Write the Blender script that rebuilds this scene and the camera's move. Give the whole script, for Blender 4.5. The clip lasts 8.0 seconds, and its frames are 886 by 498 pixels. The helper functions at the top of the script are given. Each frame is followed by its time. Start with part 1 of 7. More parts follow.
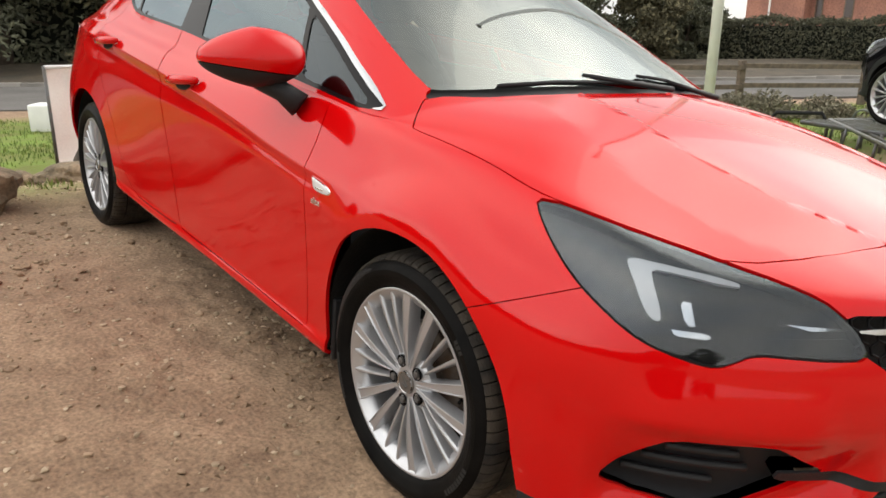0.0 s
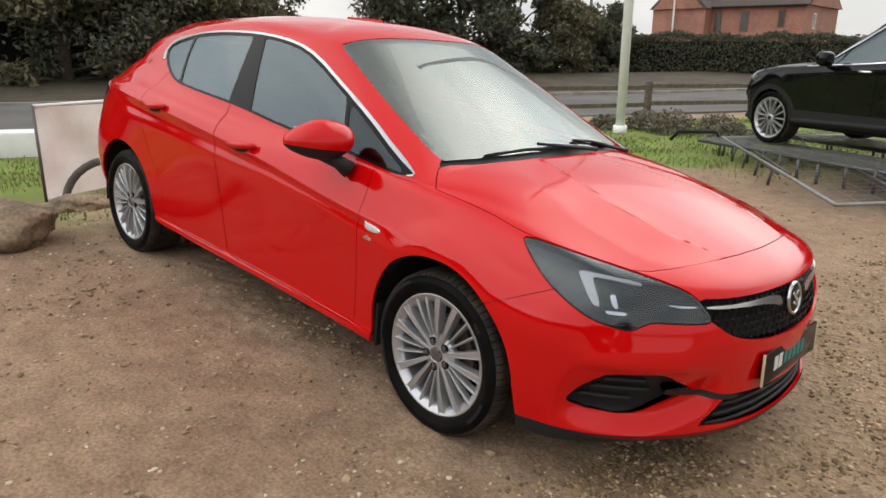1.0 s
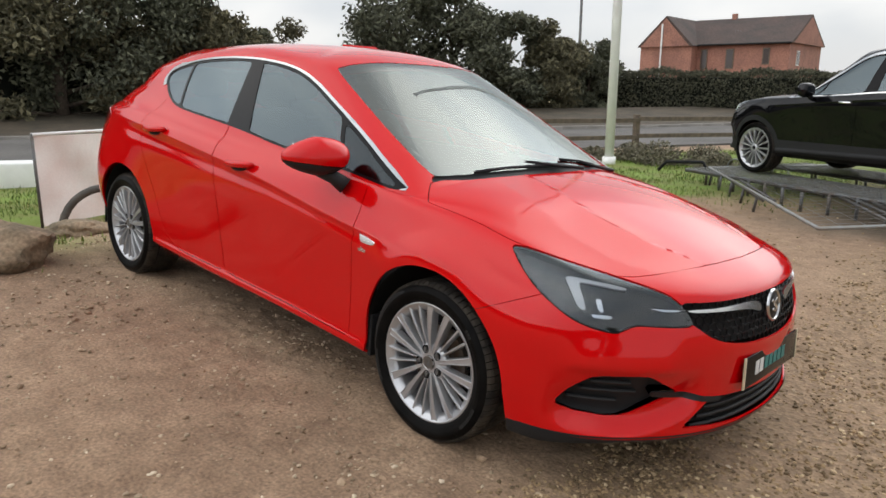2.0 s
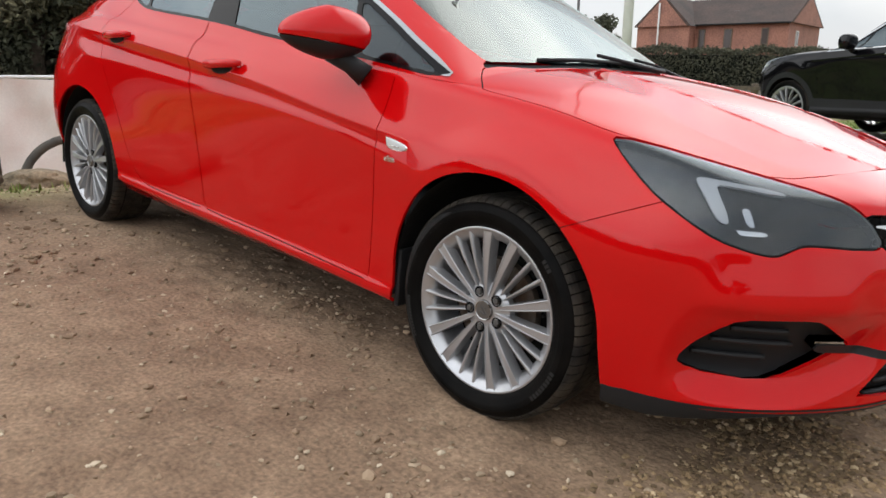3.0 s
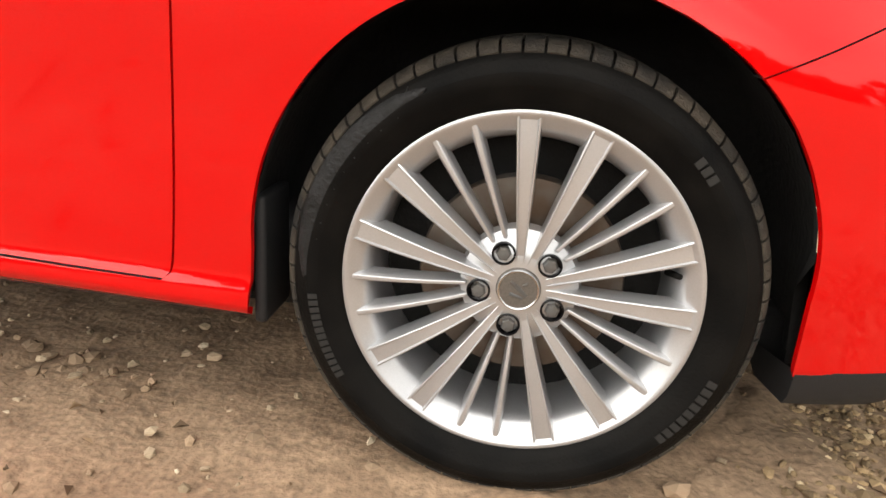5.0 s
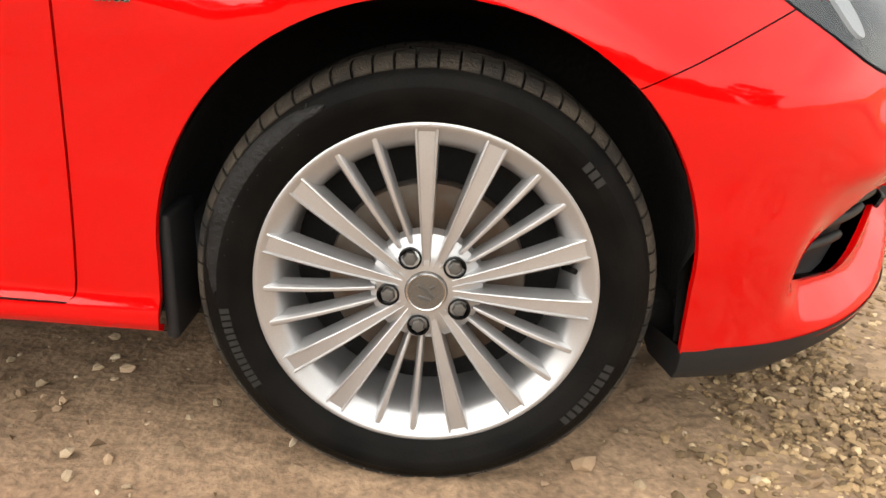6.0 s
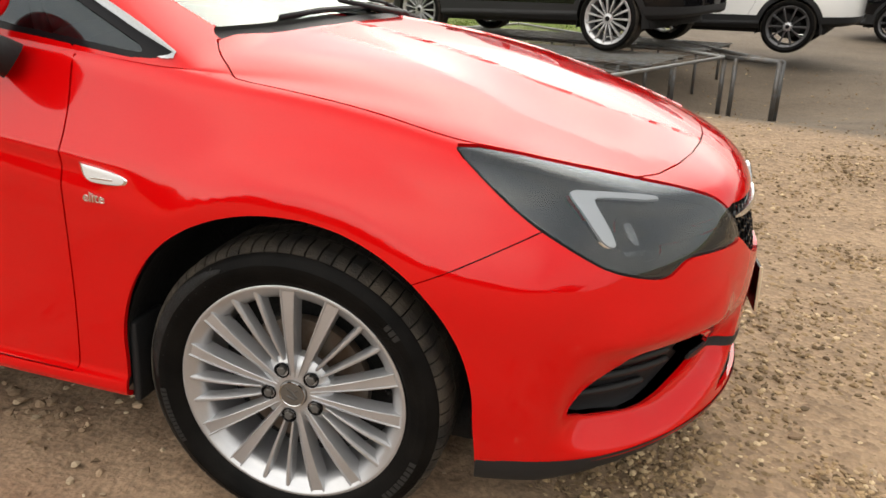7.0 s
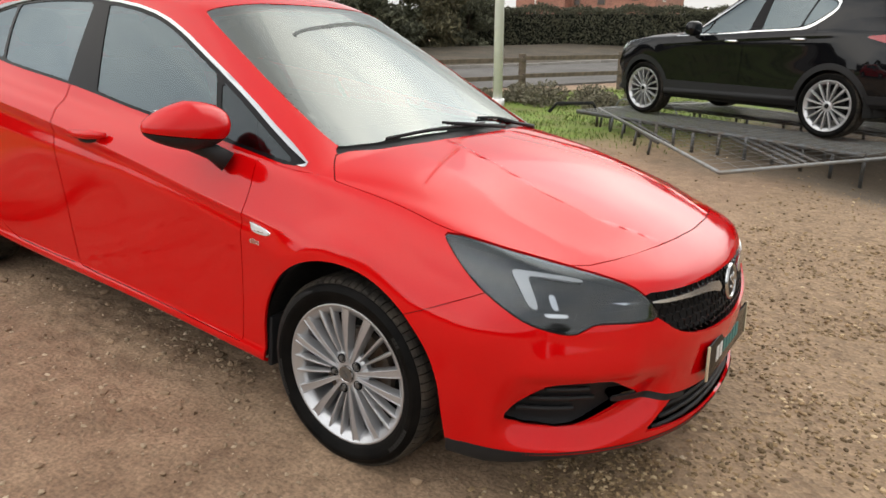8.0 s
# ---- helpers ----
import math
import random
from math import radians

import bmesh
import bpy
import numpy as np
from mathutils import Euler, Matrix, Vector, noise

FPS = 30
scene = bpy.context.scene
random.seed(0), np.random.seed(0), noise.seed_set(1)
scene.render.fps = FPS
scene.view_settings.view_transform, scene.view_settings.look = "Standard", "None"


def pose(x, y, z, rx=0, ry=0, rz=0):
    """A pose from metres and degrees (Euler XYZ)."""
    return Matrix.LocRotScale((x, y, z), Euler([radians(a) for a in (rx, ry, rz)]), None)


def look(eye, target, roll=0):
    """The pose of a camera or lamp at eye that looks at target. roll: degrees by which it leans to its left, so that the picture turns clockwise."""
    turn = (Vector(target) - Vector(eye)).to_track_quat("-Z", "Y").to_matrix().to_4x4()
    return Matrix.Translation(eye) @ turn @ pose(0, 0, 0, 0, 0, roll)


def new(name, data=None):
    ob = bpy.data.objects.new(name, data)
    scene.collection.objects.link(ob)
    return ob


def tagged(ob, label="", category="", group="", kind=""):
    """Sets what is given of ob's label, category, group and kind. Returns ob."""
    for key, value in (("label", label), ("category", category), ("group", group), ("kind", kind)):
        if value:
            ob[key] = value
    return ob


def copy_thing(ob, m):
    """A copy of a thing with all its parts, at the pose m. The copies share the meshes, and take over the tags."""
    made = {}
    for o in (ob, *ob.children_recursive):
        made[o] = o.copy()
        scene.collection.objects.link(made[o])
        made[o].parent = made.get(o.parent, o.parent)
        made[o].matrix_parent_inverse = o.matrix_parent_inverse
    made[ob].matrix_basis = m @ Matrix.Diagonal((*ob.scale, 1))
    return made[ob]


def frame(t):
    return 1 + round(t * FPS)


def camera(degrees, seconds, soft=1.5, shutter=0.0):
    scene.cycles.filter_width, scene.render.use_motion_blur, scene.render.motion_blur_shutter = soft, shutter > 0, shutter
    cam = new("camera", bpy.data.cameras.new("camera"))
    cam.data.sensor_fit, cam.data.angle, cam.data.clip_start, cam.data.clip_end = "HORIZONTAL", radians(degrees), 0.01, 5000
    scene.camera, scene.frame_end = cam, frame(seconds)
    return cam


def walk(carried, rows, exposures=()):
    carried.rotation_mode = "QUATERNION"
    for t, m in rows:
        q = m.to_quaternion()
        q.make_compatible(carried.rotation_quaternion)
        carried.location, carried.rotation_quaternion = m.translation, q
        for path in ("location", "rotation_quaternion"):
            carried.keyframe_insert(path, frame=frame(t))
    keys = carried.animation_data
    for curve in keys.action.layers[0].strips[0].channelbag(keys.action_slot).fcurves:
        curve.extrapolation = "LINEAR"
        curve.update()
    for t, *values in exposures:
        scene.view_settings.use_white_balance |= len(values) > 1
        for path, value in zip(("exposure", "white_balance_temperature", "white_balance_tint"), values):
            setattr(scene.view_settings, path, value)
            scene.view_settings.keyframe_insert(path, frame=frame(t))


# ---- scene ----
# The car stands on ground that falls towards its nose; LEVEL turns its own axes into the level world.
LEVEL = Vector((-0.065, -0.038, 1.0)).rotation_difference(Vector((0, 0, 1))).to_matrix().to_4x4()

cam = camera(63.6, 8.0, soft=1.6)
ROWS = [
    (0, (1.214, -1.813, 1.150), (-0.235, -0.577, 0.540), 4.54),
    (0.5, (1.409, -2.289, 1.352), (0.048, -0.947, 0.763), 4.88),
    (1, (1.649, -2.624, 1.449), (0.337, -1.229, 0.872), 4.69),
    (1.2, (1.747, -2.709, 1.432), (0.434, -1.300, 0.893), 4.68),
    (2.3, (1.714, -2.696, 1.333), (0.394, -1.273, 0.854), 4.61),
    (2.5, (1.578, -2.600, 1.245), (0.257, -1.178, 0.760), 4.64),
    (3, (1.151, -2.332, 0.972), (-0.141, -0.894, 0.458), 4.88),
    (3.2, (0.999, -2.225, 0.913), (-0.261, -0.787, 0.328), 4.43),
    (3.5, (0.772, -2.131, 0.824), (-0.364, -0.605, 0.208), 4.38),
    (3.8, (0.565, -2.016, 0.803), (-0.432, -0.409, 0.151), 4.56),
    (4, (0.428, -1.956, 0.776), (-0.465, -0.286, 0.133), 4.38),
    (4.2, (0.308, -1.912, 0.756), (-0.453, -0.177, 0.117), 4.11),
    (5.3, (-0.023, -1.709, 0.625), (-0.129, 0.184, -0.012), 3.84),
    (5.5, (-0.022, -1.712, 0.614), (-0.084, 0.188, -0.009), 3.54),
    (5.8, (-0.014, -1.719, 0.672), (-0.016, 0.150, -0.040), 3.27),
    (6, (0.015, -1.748, 0.718), (0.025, 0.120, -0.001), 3.20),
    (6.2, (0.054, -1.778, 0.766), (0.073, 0.085, 0.037), 3.38),
    (6.5, (0.153, -1.832, 0.847), (0.187, 0.049, 0.167), 3.97),
    (6.7, (0.270, -1.876, 0.919), (0.252, 0.009, 0.250), 3.92),
    (6.8, (0.365, -1.903, 0.978), (0.209, -0.033, 0.286), 3.79),
    (7, (0.508, -1.991, 1.094), (0.135, -0.156, 0.391), 4.40),
    (7.2, (0.677, -2.061, 1.198), (0.106, -0.291, 0.462), 4.24),
    (7.5, (0.919, -2.225, 1.305), (0.174, -0.519, 0.575), 4.58),
    (7.7, (1.101, -2.291, 1.367), (0.237, -0.642, 0.637), 4.64),
    (8, (1.328, -2.412, 1.404), (0.294, -0.813, 0.791), 4.50),
]
# seconds, stops, kelvin, tint
EXPOSURES = [(0.0, -0.12, 6750, 10), (0.5, -0.32, 6650, 10), (1.2, -0.42, 6450, 10), (2.3, -0.45, 6250, 10), (2.6, -0.45, 6200, 10), (3.0, -0.39, 6250, 10), (3.5, -0.12, 6550, 10), (4.2, 0.35, 6900, 10), (5.3, 0.68, 7000, 10), (6.0, 0.65, 7100, 10), (6.5, 0.41, 7050, 10), (7.0, -0.02, 6950, 10), (7.5, -0.25, 6750, 10), (8.0, -0.27, 6600, 10)]
walk(cam, [(t, LEVEL @ look(eye, target, lean)) for t, eye, target, lean in ROWS], exposures=EXPOSURES)

# ---- daylight: bright broken cloud, a veiled sun ----
world = bpy.data.worlds.new("sky")
scene.world = world
world.use_nodes = True
SUN_UP, SUN_AZ = 37.0, 83.0    # degrees above the horizon; azimuth from +x towards +y


def sky_nodes():
    nt = world.node_tree
    nt.nodes.clear()
    n, link = nt.nodes.new, nt.links.new
    sky = n("ShaderNodeTexSky")
    sky.sky_type, sky.sun_disc = "NISHITA", False
    sky.sun_elevation, sky.sun_rotation = radians(SUN_UP), radians(90 - SUN_AZ)
    sky.air_density, sky.dust_density = 1.0, 1.65
    at = n("ShaderNodeTexCoord")
    stretch = n("ShaderNodeMapping")
    stretch.inputs["Scale"].default_value = (1.2, 1.2, 2.6)
    link(at.outputs["Generated"], stretch.inputs["Vector"])
    cloud = n("ShaderNodeTexNoise")
    cloud.inputs["Scale"].default_value, cloud.inputs["Detail"].default_value = 1.7, 6.0
    link(stretch.outputs["Vector"], cloud.inputs["Vector"])
    ramp = n("ShaderNodeValToRGB")
    ramp.color_ramp.elements[0].position, ramp.color_ramp.elements[0].color = 0.40, (7.0, 7.2, 7.4, 1)
    ramp.color_ramp.elements[1].position, ramp.color_ramp.elements[1].color = 0.62, (10.4, 10.1, 9.6, 1)
    link(cloud.outputs["Fac"], ramp.inputs["Fac"])
    # the veiled sun brightens the cloud round it
    glow = n("ShaderNodeVectorMath")
    glow.operation = "DOT_PRODUCT"
    glow.inputs[1].default_value = (math.cos(radians(SUN_AZ)) * math.cos(radians(SUN_UP)), math.sin(radians(SUN_AZ)) * math.cos(radians(SUN_UP)), math.sin(radians(SUN_UP)))
    link(at.outputs["Generated"], glow.inputs[0])
    near = n("ShaderNodeMapRange")
    near.inputs["From Min"].default_value, near.inputs["From Max"].default_value = 0.79, 1.0
    near.inputs["To Min"].default_value, near.inputs["To Max"].default_value = 1.0, 3.7
    near.interpolation_type = "SMOOTHSTEP"
    link(glow.outputs["Value"], near.inputs["Value"])
    # thinner cloud behind the walk
    glow_b = n("ShaderNodeVectorMath")
    glow_b.operation = "DOT_PRODUCT"
    glow_b.inputs[1].default_value = (math.cos(radians(-112)) * math.cos(radians(42)), math.sin(radians(-112)) * math.cos(radians(42)), math.sin(radians(42)))
    link(at.outputs["Generated"], glow_b.inputs[0])
    near_b = n("ShaderNodeMapRange")
    near_b.inputs["From Min"].default_value, near_b.inputs["From Max"].default_value = 0.40, 0.96
    near_b.inputs["To Min"].default_value, near_b.inputs["To Max"].default_value = 0.0, 1.5
    near_b.interpolation_type = "SMOOTHSTEP"
    link(glow_b.outputs["Value"], near_b.inputs["Value"])
    total = n("ShaderNodeMath")
    total.operation = "ADD"
    link(near.outputs["Result"], total.inputs[0])
    link(near_b.outputs["Result"], total.inputs[1])
    lit = n("ShaderNodeVectorMath")
    lit.operation = "SCALE"
    link(ramp.outputs["Color"], lit.inputs[0])
    link(total.outputs[0], lit.inputs["Scale"])
    mix = n("ShaderNodeMix")
    mix.data_type = "RGBA"
    mix.inputs["Factor"].default_value = 0.88
    link(sky.outputs["Color"], mix.inputs["A"])
    link(lit.outputs[0], mix.inputs["B"])
    back = n("ShaderNodeBackground")
    back.inputs["Strength"].default_value = 0.142
    link(mix.outputs["Result"], back.inputs["Color"])
    out = n("ShaderNodeOutputWorld")
    link(back.outputs["Background"], out.inputs["Surface"])


sky_nodes()
sun_data = bpy.data.lights.new("sun", "SUN")
sun_data.energy, sun_data.angle, sun_data.color = 0.4, radians(60), (1.0, 0.93, 0.84)
sun = new("sun", sun_data)
sun.matrix_world = look((0, 0, 30), (-math.cos(radians(SUN_AZ)) * 30, -math.sin(radians(SUN_AZ)) * 30, 30 - 30 * math.tan(radians(SUN_UP))))

# ---- materials ----


def mat(name, color, rough=0.5, metal=0.0, spread=0.0, scale=8.0, bump=0.0, bump_scale=60.0, coat=0.0, second=None, fine=0.0, fine_scale=200.0, spec=0.5, per_piece=0.0, coords="Object", detail=5.0):
    """A principled material with stains (spread, scale), grain (fine) and relief (bump). second: the colour that stains go to."""
    m = bpy.data.materials.new(name)
    m.use_nodes = True
    nt = m.node_tree
    n, link = nt.nodes.new, nt.links.new
    p = nt.nodes["Principled BSDF"]
    p.inputs["Base Color"].default_value = (*color, 1)
    p.inputs["Roughness"].default_value, p.inputs["Metallic"].default_value = rough, metal
    p.inputs["Coat Weight"].default_value, p.inputs["Coat Roughness"].default_value = coat, 0.03
    p.inputs["Specular IOR Level"].default_value = spec
    at = n("ShaderNodeTexCoord").outputs[coords]
    colour = None
    if spread or second:
        other = second or tuple(c * (1 - spread) for c in color)
        tex = n("ShaderNodeTexNoise")
        tex.inputs["Scale"].default_value, tex.inputs["Detail"].default_value = scale, detail
        link(at, tex.inputs["Vector"])
        ramp = n("ShaderNodeValToRGB")
        ramp.color_ramp.elements[0].position, ramp.color_ramp.elements[1].position = 0.36, 0.66
        ramp.color_ramp.elements[0].color, ramp.color_ramp.elements[1].color = (*other, 1), (*color, 1)
        link(tex.outputs["Fac"], ramp.inputs["Fac"])
        colour = ramp.outputs["Color"]
    if fine:
        tex = n("ShaderNodeTexNoise")
        tex.inputs["Scale"].default_value, tex.inputs["Detail"].default_value = fine_scale, 3
        link(at, tex.inputs["Vector"])
        mr = n("ShaderNodeMapRange")
        mr.inputs["From Min"].default_value, mr.inputs["From Max"].default_value = 0.3, 0.7
        mr.inputs["To Min"].default_value, mr.inputs["To Max"].default_value = 1 - fine, 1 + fine
        link(tex.outputs["Fac"], mr.inputs["Value"])
        colour = scaled(nt, colour, color, mr.outputs["Result"])
    if per_piece:
        info = n("ShaderNodeObjectInfo")
        mr = n("ShaderNodeMapRange")
        mr.inputs["To Min"].default_value, mr.inputs["To Max"].default_value = 1 - per_piece, 1 + per_piece
        link(info.outputs["Random"], mr.inputs["Value"])
        colour = scaled(nt, colour, color, mr.outputs["Result"])
    if colour:
        link(colour, p.inputs["Base Color"])
    if bump:
        tex = n("ShaderNodeTexNoise")
        tex.inputs["Scale"].default_value, tex.inputs["Detail"].default_value = bump_scale, 6
        link(at, tex.inputs["Vector"])
        b = n("ShaderNodeBump")
        b.inputs["Strength"].default_value, b.inputs["Distance"].default_value = min(bump, 1.0), 0.01
        link(tex.outputs["Fac"], b.inputs["Height"])
        link(b.outputs["Normal"], p.inputs["Normal"])
    return m


def scaled(nt, socket, color, factor):
    """The colour from socket (or the plain one) times a factor socket."""
    mul = nt.nodes.new("ShaderNodeVectorMath")
    mul.operation = "SCALE"
    if socket:
        nt.links.new(socket, mul.inputs[0])
    else:
        mul.inputs[0].default_value = color
    nt.links.new(factor, mul.inputs["Scale"])
    return mul.outputs[0]


def island_mat(name, dark, light, rough=0.9, bump=0.0, third=None):
    """Each loose piece of a joined mesh takes its own colour between dark and light."""
    m = mat(name, light, rough)
    nt = m.node_tree
    geo = nt.nodes.new("ShaderNodeNewGeometry")
    ramp = nt.nodes.new("ShaderNodeValToRGB")
    ramp.color_ramp.elements[0].color, ramp.color_ramp.elements[1].color = (*dark, 1), (*light, 1)
    if third:
        e = ramp.color_ramp.elements.new(0.85)
        e.color = (*light, 1)
        ramp.color_ramp.elements[2].color = (*third, 1)
    nt.links.new(geo.outputs["Random Per Island"], ramp.inputs["Fac"])
    nt.links.new(ramp.outputs["Color"], nt.nodes["Principled BSDF"].inputs["Base Color"])
    return m


def glass(name, tint, shine=(1.0, 1.0, 1.0), rough=0.0, ior=1.75):
    """A thin pane: it lets tinted light through and mirrors by Fresnel."""
    m = bpy.data.materials.new(name)
    m.use_nodes = True
    nt = m.node_tree
    nt.nodes.clear()
    n, link = nt.nodes.new, nt.links.new
    clear, gloss, mix, out = n("ShaderNodeBsdfTransparent"), n("ShaderNodeBsdfGlossy"), n("ShaderNodeMixShader"), n("ShaderNodeOutputMaterial")
    clear.inputs["Color"].default_value = (*tint, 1)
    gloss.inputs["Roughness"].default_value, gloss.inputs["Color"].default_value = rough, (*shine, 1)
    f = n("ShaderNodeFresnel")
    f.inputs["IOR"].default_value = ior
    link(f.outputs["Fac"], mix.inputs["Fac"])
    link(clear.outputs[0], mix.inputs[1])
    link(gloss.outputs[0], mix.inputs[2])
    link(mix.outputs[0], out.inputs["Surface"])
    return m


RED = mat("red_paint", (0.55, 0.002, 0.003), 0.45, 0.0, coat=1.0, fine=0.03, fine_scale=900, spec=0.0)
RED.node_tree.nodes["Principled BSDF"].inputs["Coat IOR"].default_value = 1.44
RED.node_tree.nodes["Principled BSDF"].inputs["Coat Roughness"].default_value = 0.045
BLACK_PAINT = mat("black_paint", (0.004, 0.004, 0.005), 0.4, coat=0.7, spec=0.0)
GREY_PAINT = mat("dark_bronze_paint", (0.035, 0.03, 0.025), 0.3, 0.3, coat=1.0)
WHITE_PAINT = mat("white_paint", (0.78, 0.78, 0.77), 0.3, coat=1.0, fine=0.02)
PLASTIC = mat("black_plastic", (0.015, 0.0155, 0.017), 0.55, fine=0.1, fine_scale=400, bump=0.15, bump_scale=500, spec=0.3)
GLOSS_BLACK = mat("gloss_black", (0.006, 0.006, 0.007), 0.16, spec=0.12)
CHROME = mat("chrome", (0.82, 0.83, 0.84), 0.08, 1.0)
TRIM_CHROME = mat("trim_chrome", (0.52, 0.53, 0.54), 0.16, 1.0, fine=0.05, fine_scale=300)
SATIN = mat("satin_chrome", (0.75, 0.76, 0.77), 0.22, 1.0)
ALLOY = mat("silver_alloy", (0.47, 0.475, 0.49), 0.30, 0.65, coat=0.4, fine=0.04, fine_scale=500, spread=0.08, scale=9)
DARK_ALLOY = mat("dark_alloy", (0.09, 0.09, 0.095), 0.35, 0.6, coat=0.3, spread=0.2, scale=9)
CAP_GREY = mat("cap_grey", (0.13, 0.12, 0.11), 0.38, 0.5, fine=0.15, fine_scale=400)
MARKING = mat("moulded_marking", (0.019, 0.0185, 0.018), 0.6, spec=0.2)
SCUFFED = mat("scuffed_sidewall", (0.016, 0.016, 0.017), 0.5, second=(0.006, 0.006, 0.006), scale=24, bump=0.3, bump_scale=160, spec=0.2)
RUBBER = mat("tyre_rubber", (0.0035, 0.0035, 0.0035), 0.46, second=(0.007, 0.0065, 0.006), scale=14, bump=0.12, bump_scale=220, spec=0.05)
OLD_HOSE = mat("dusty_hose", (0.055, 0.052, 0.048), 0.8, second=(0.10, 0.09, 0.075), scale=10, bump=0.3, bump_scale=60)
TREAD = mat("dusty_tread", (0.013, 0.012, 0.011), 0.8, second=(0.050, 0.041, 0.031), scale=18, bump=0.4, bump_scale=300, spec=0.3)
STEEL_DISC = mat("brake_disc", (0.20, 0.18, 0.16), 0.5, 0.7, second=(0.12, 0.08, 0.055), scale=16)
DARK = mat("dark_interior", (0.018, 0.018, 0.020), 0.8, spread=0.3, scale=6)
FABRIC = mat("seat_fabric", (0.03, 0.03, 0.034), 0.9, fine=0.3, fine_scale=300)
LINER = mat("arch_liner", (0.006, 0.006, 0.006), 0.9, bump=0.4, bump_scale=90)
GLASS = glass("tinted_glass", (0.26, 0.31, 0.33), (0.76, 0.90, 0.97), ior=1.9)
PRIVACY = glass("privacy_glass", (0.15, 0.19, 0.23), (0.76, 0.90, 0.97), ior=2.2)
QUARTER = glass("quarter_glass", (0.22, 0.25, 0.27), (0.8, 0.9, 0.97), ior=1.5)
SCREEN = glass("windscreen_glass", (0.60, 0.68, 0.66), (0.93, 1.0, 0.97), ior=2.3)
LENS = glass("lamp_cover", (0.80, 0.83, 0.86), (0.9, 0.96, 1.0), ior=1.75)
RED_LENS = mat("red_lens", (0.30, 0.01, 0.01), 0.08, coat=1.0)
LAMP_GREY = mat("lamp_bezel", (0.006, 0.0065, 0.008), 0.4, spec=0.2)
LAMP_DARK = mat("lamp_dark_bezel", (0.004, 0.004, 0.005), 0.4, spec=0.2)
LIGHT_GUIDE = mat("light_guide", (0.62, 0.63, 0.64), 0.2, coat=1.0)
GALVANISED = mat("weathered_steel", (0.12, 0.128, 0.135), 0.5, 0.6, second=(0.10, 0.085, 0.07), scale=12, bump=0.2)
WHITE_POST = mat("white_post_paint", (0.88, 0.88, 0.87), 0.5, spread=0.08, scale=5, bump=0.1)
BANNER = mat("faded_banner", (0.72, 0.58, 0.54), 0.7, second=(0.80, 0.74, 0.71), scale=2.2, fine=0.04, fine_scale=60)
PALE_STEEL = mat("galvanised_tube", (0.25, 0.265, 0.27), 0.45, 0.6, second=(0.22, 0.21, 0.19), scale=9, bump=0.15)
TIMBER = mat("grey_timber", (0.17, 0.13, 0.095), 0.9, second=(0.10, 0.08, 0.06), scale=9, bump=0.6, bump_scale=40)
ROCK = mat("pale_rock", (0.27, 0.20, 0.13), 0.95, second=(0.12, 0.095, 0.06), scale=5, fine=0.3, fine_scale=40, bump=1.0, bump_scale=22)
TARMAC = mat("tarmac", (0.15, 0.143, 0.135), 0.95, spec=0.15, spread=0.25, scale=0.6, fine=0.2, fine_scale=70, bump=0.3, bump_scale=120)
KERB = mat("kerb_stone", (0.34, 0.32, 0.29), 0.9, spread=0.3, scale=3, per_piece=0.12)
BRICK = mat("red_brick", (0.34, 0.165, 0.12), 0.9, second=(0.25, 0.125, 0.095), scale=1.1, fine=0.3, fine_scale=12)
ROOF_TILE = mat("brown_tile", (0.075, 0.050, 0.042), 0.9, second=(0.05, 0.038, 0.034), scale=0.8, fine=0.25, fine_scale=9)
BARK = mat("bark", (0.10, 0.075, 0.055), 0.95, spread=0.5, scale=12, bump=0.8, bump_scale=30)
LEAF_DARK = island_mat("dark_leaves", (0.042, 0.046, 0.030), (0.155, 0.158, 0.100))
LEAF_OLIVE = island_mat("olive_leaves", (0.055, 0.052, 0.030), (0.19, 0.17, 0.095))
LEAF_HEDGE = island_mat("hedge_leaves", (0.046, 0.048, 0.030), (0.115, 0.112, 0.068))
LEAF_SHRUB = island_mat("grey_shrub_leaves", (0.10, 0.09, 0.06), (0.24, 0.22, 0.15))
GRASS = island_mat("grass_blades", (0.05, 0.085, 0.012), (0.15, 0.21, 0.03), 0.8, third=(0.34, 0.30, 0.12))
DEAD_LEAF = island_mat("dead_leaves", (0.09, 0.055, 0.03), (0.28, 0.18, 0.10), 0.9)
CLOD = island_mat("earth_clods", (0.20, 0.135, 0.085), (0.36, 0.25, 0.16), 0.95, third=(0.50, 0.38, 0.26))
PEBBLE = island_mat("pebbles", (0.10, 0.066, 0.034), (0.35, 0.240, 0.128), 0.9, third=(0.58, 0.45, 0.28))
PALE_PEBBLE = island_mat("pale_pebbles", (0.20, 0.145, 0.09), (0.44, 0.34, 0.23), 0.9, third=(0.64, 0.54, 0.40))
WINDOW_DARK = mat("window_pane", (0.06, 0.045, 0.04), 0.15)
FRAME_WHITE = mat("white_frame", (0.6, 0.6, 0.58), 0.5)
TEAL = mat("teal_print", (0.03, 0.17, 0.16), 0.5)
VERGE_EARTH = mat("dull_verge_earth", (0.085, 0.064, 0.042), 0.95, second=(0.05, 0.042, 0.028), scale=1.5, fine=0.3, fine_scale=20)
PALE_PRINT = mat("pale_print", (0.62, 0.62, 0.60), 0.5)
YELLOW_EDGE = mat("cream_plate_edge", (0.55, 0.48, 0.33), 0.5)

# ---- helpers for meshes ----


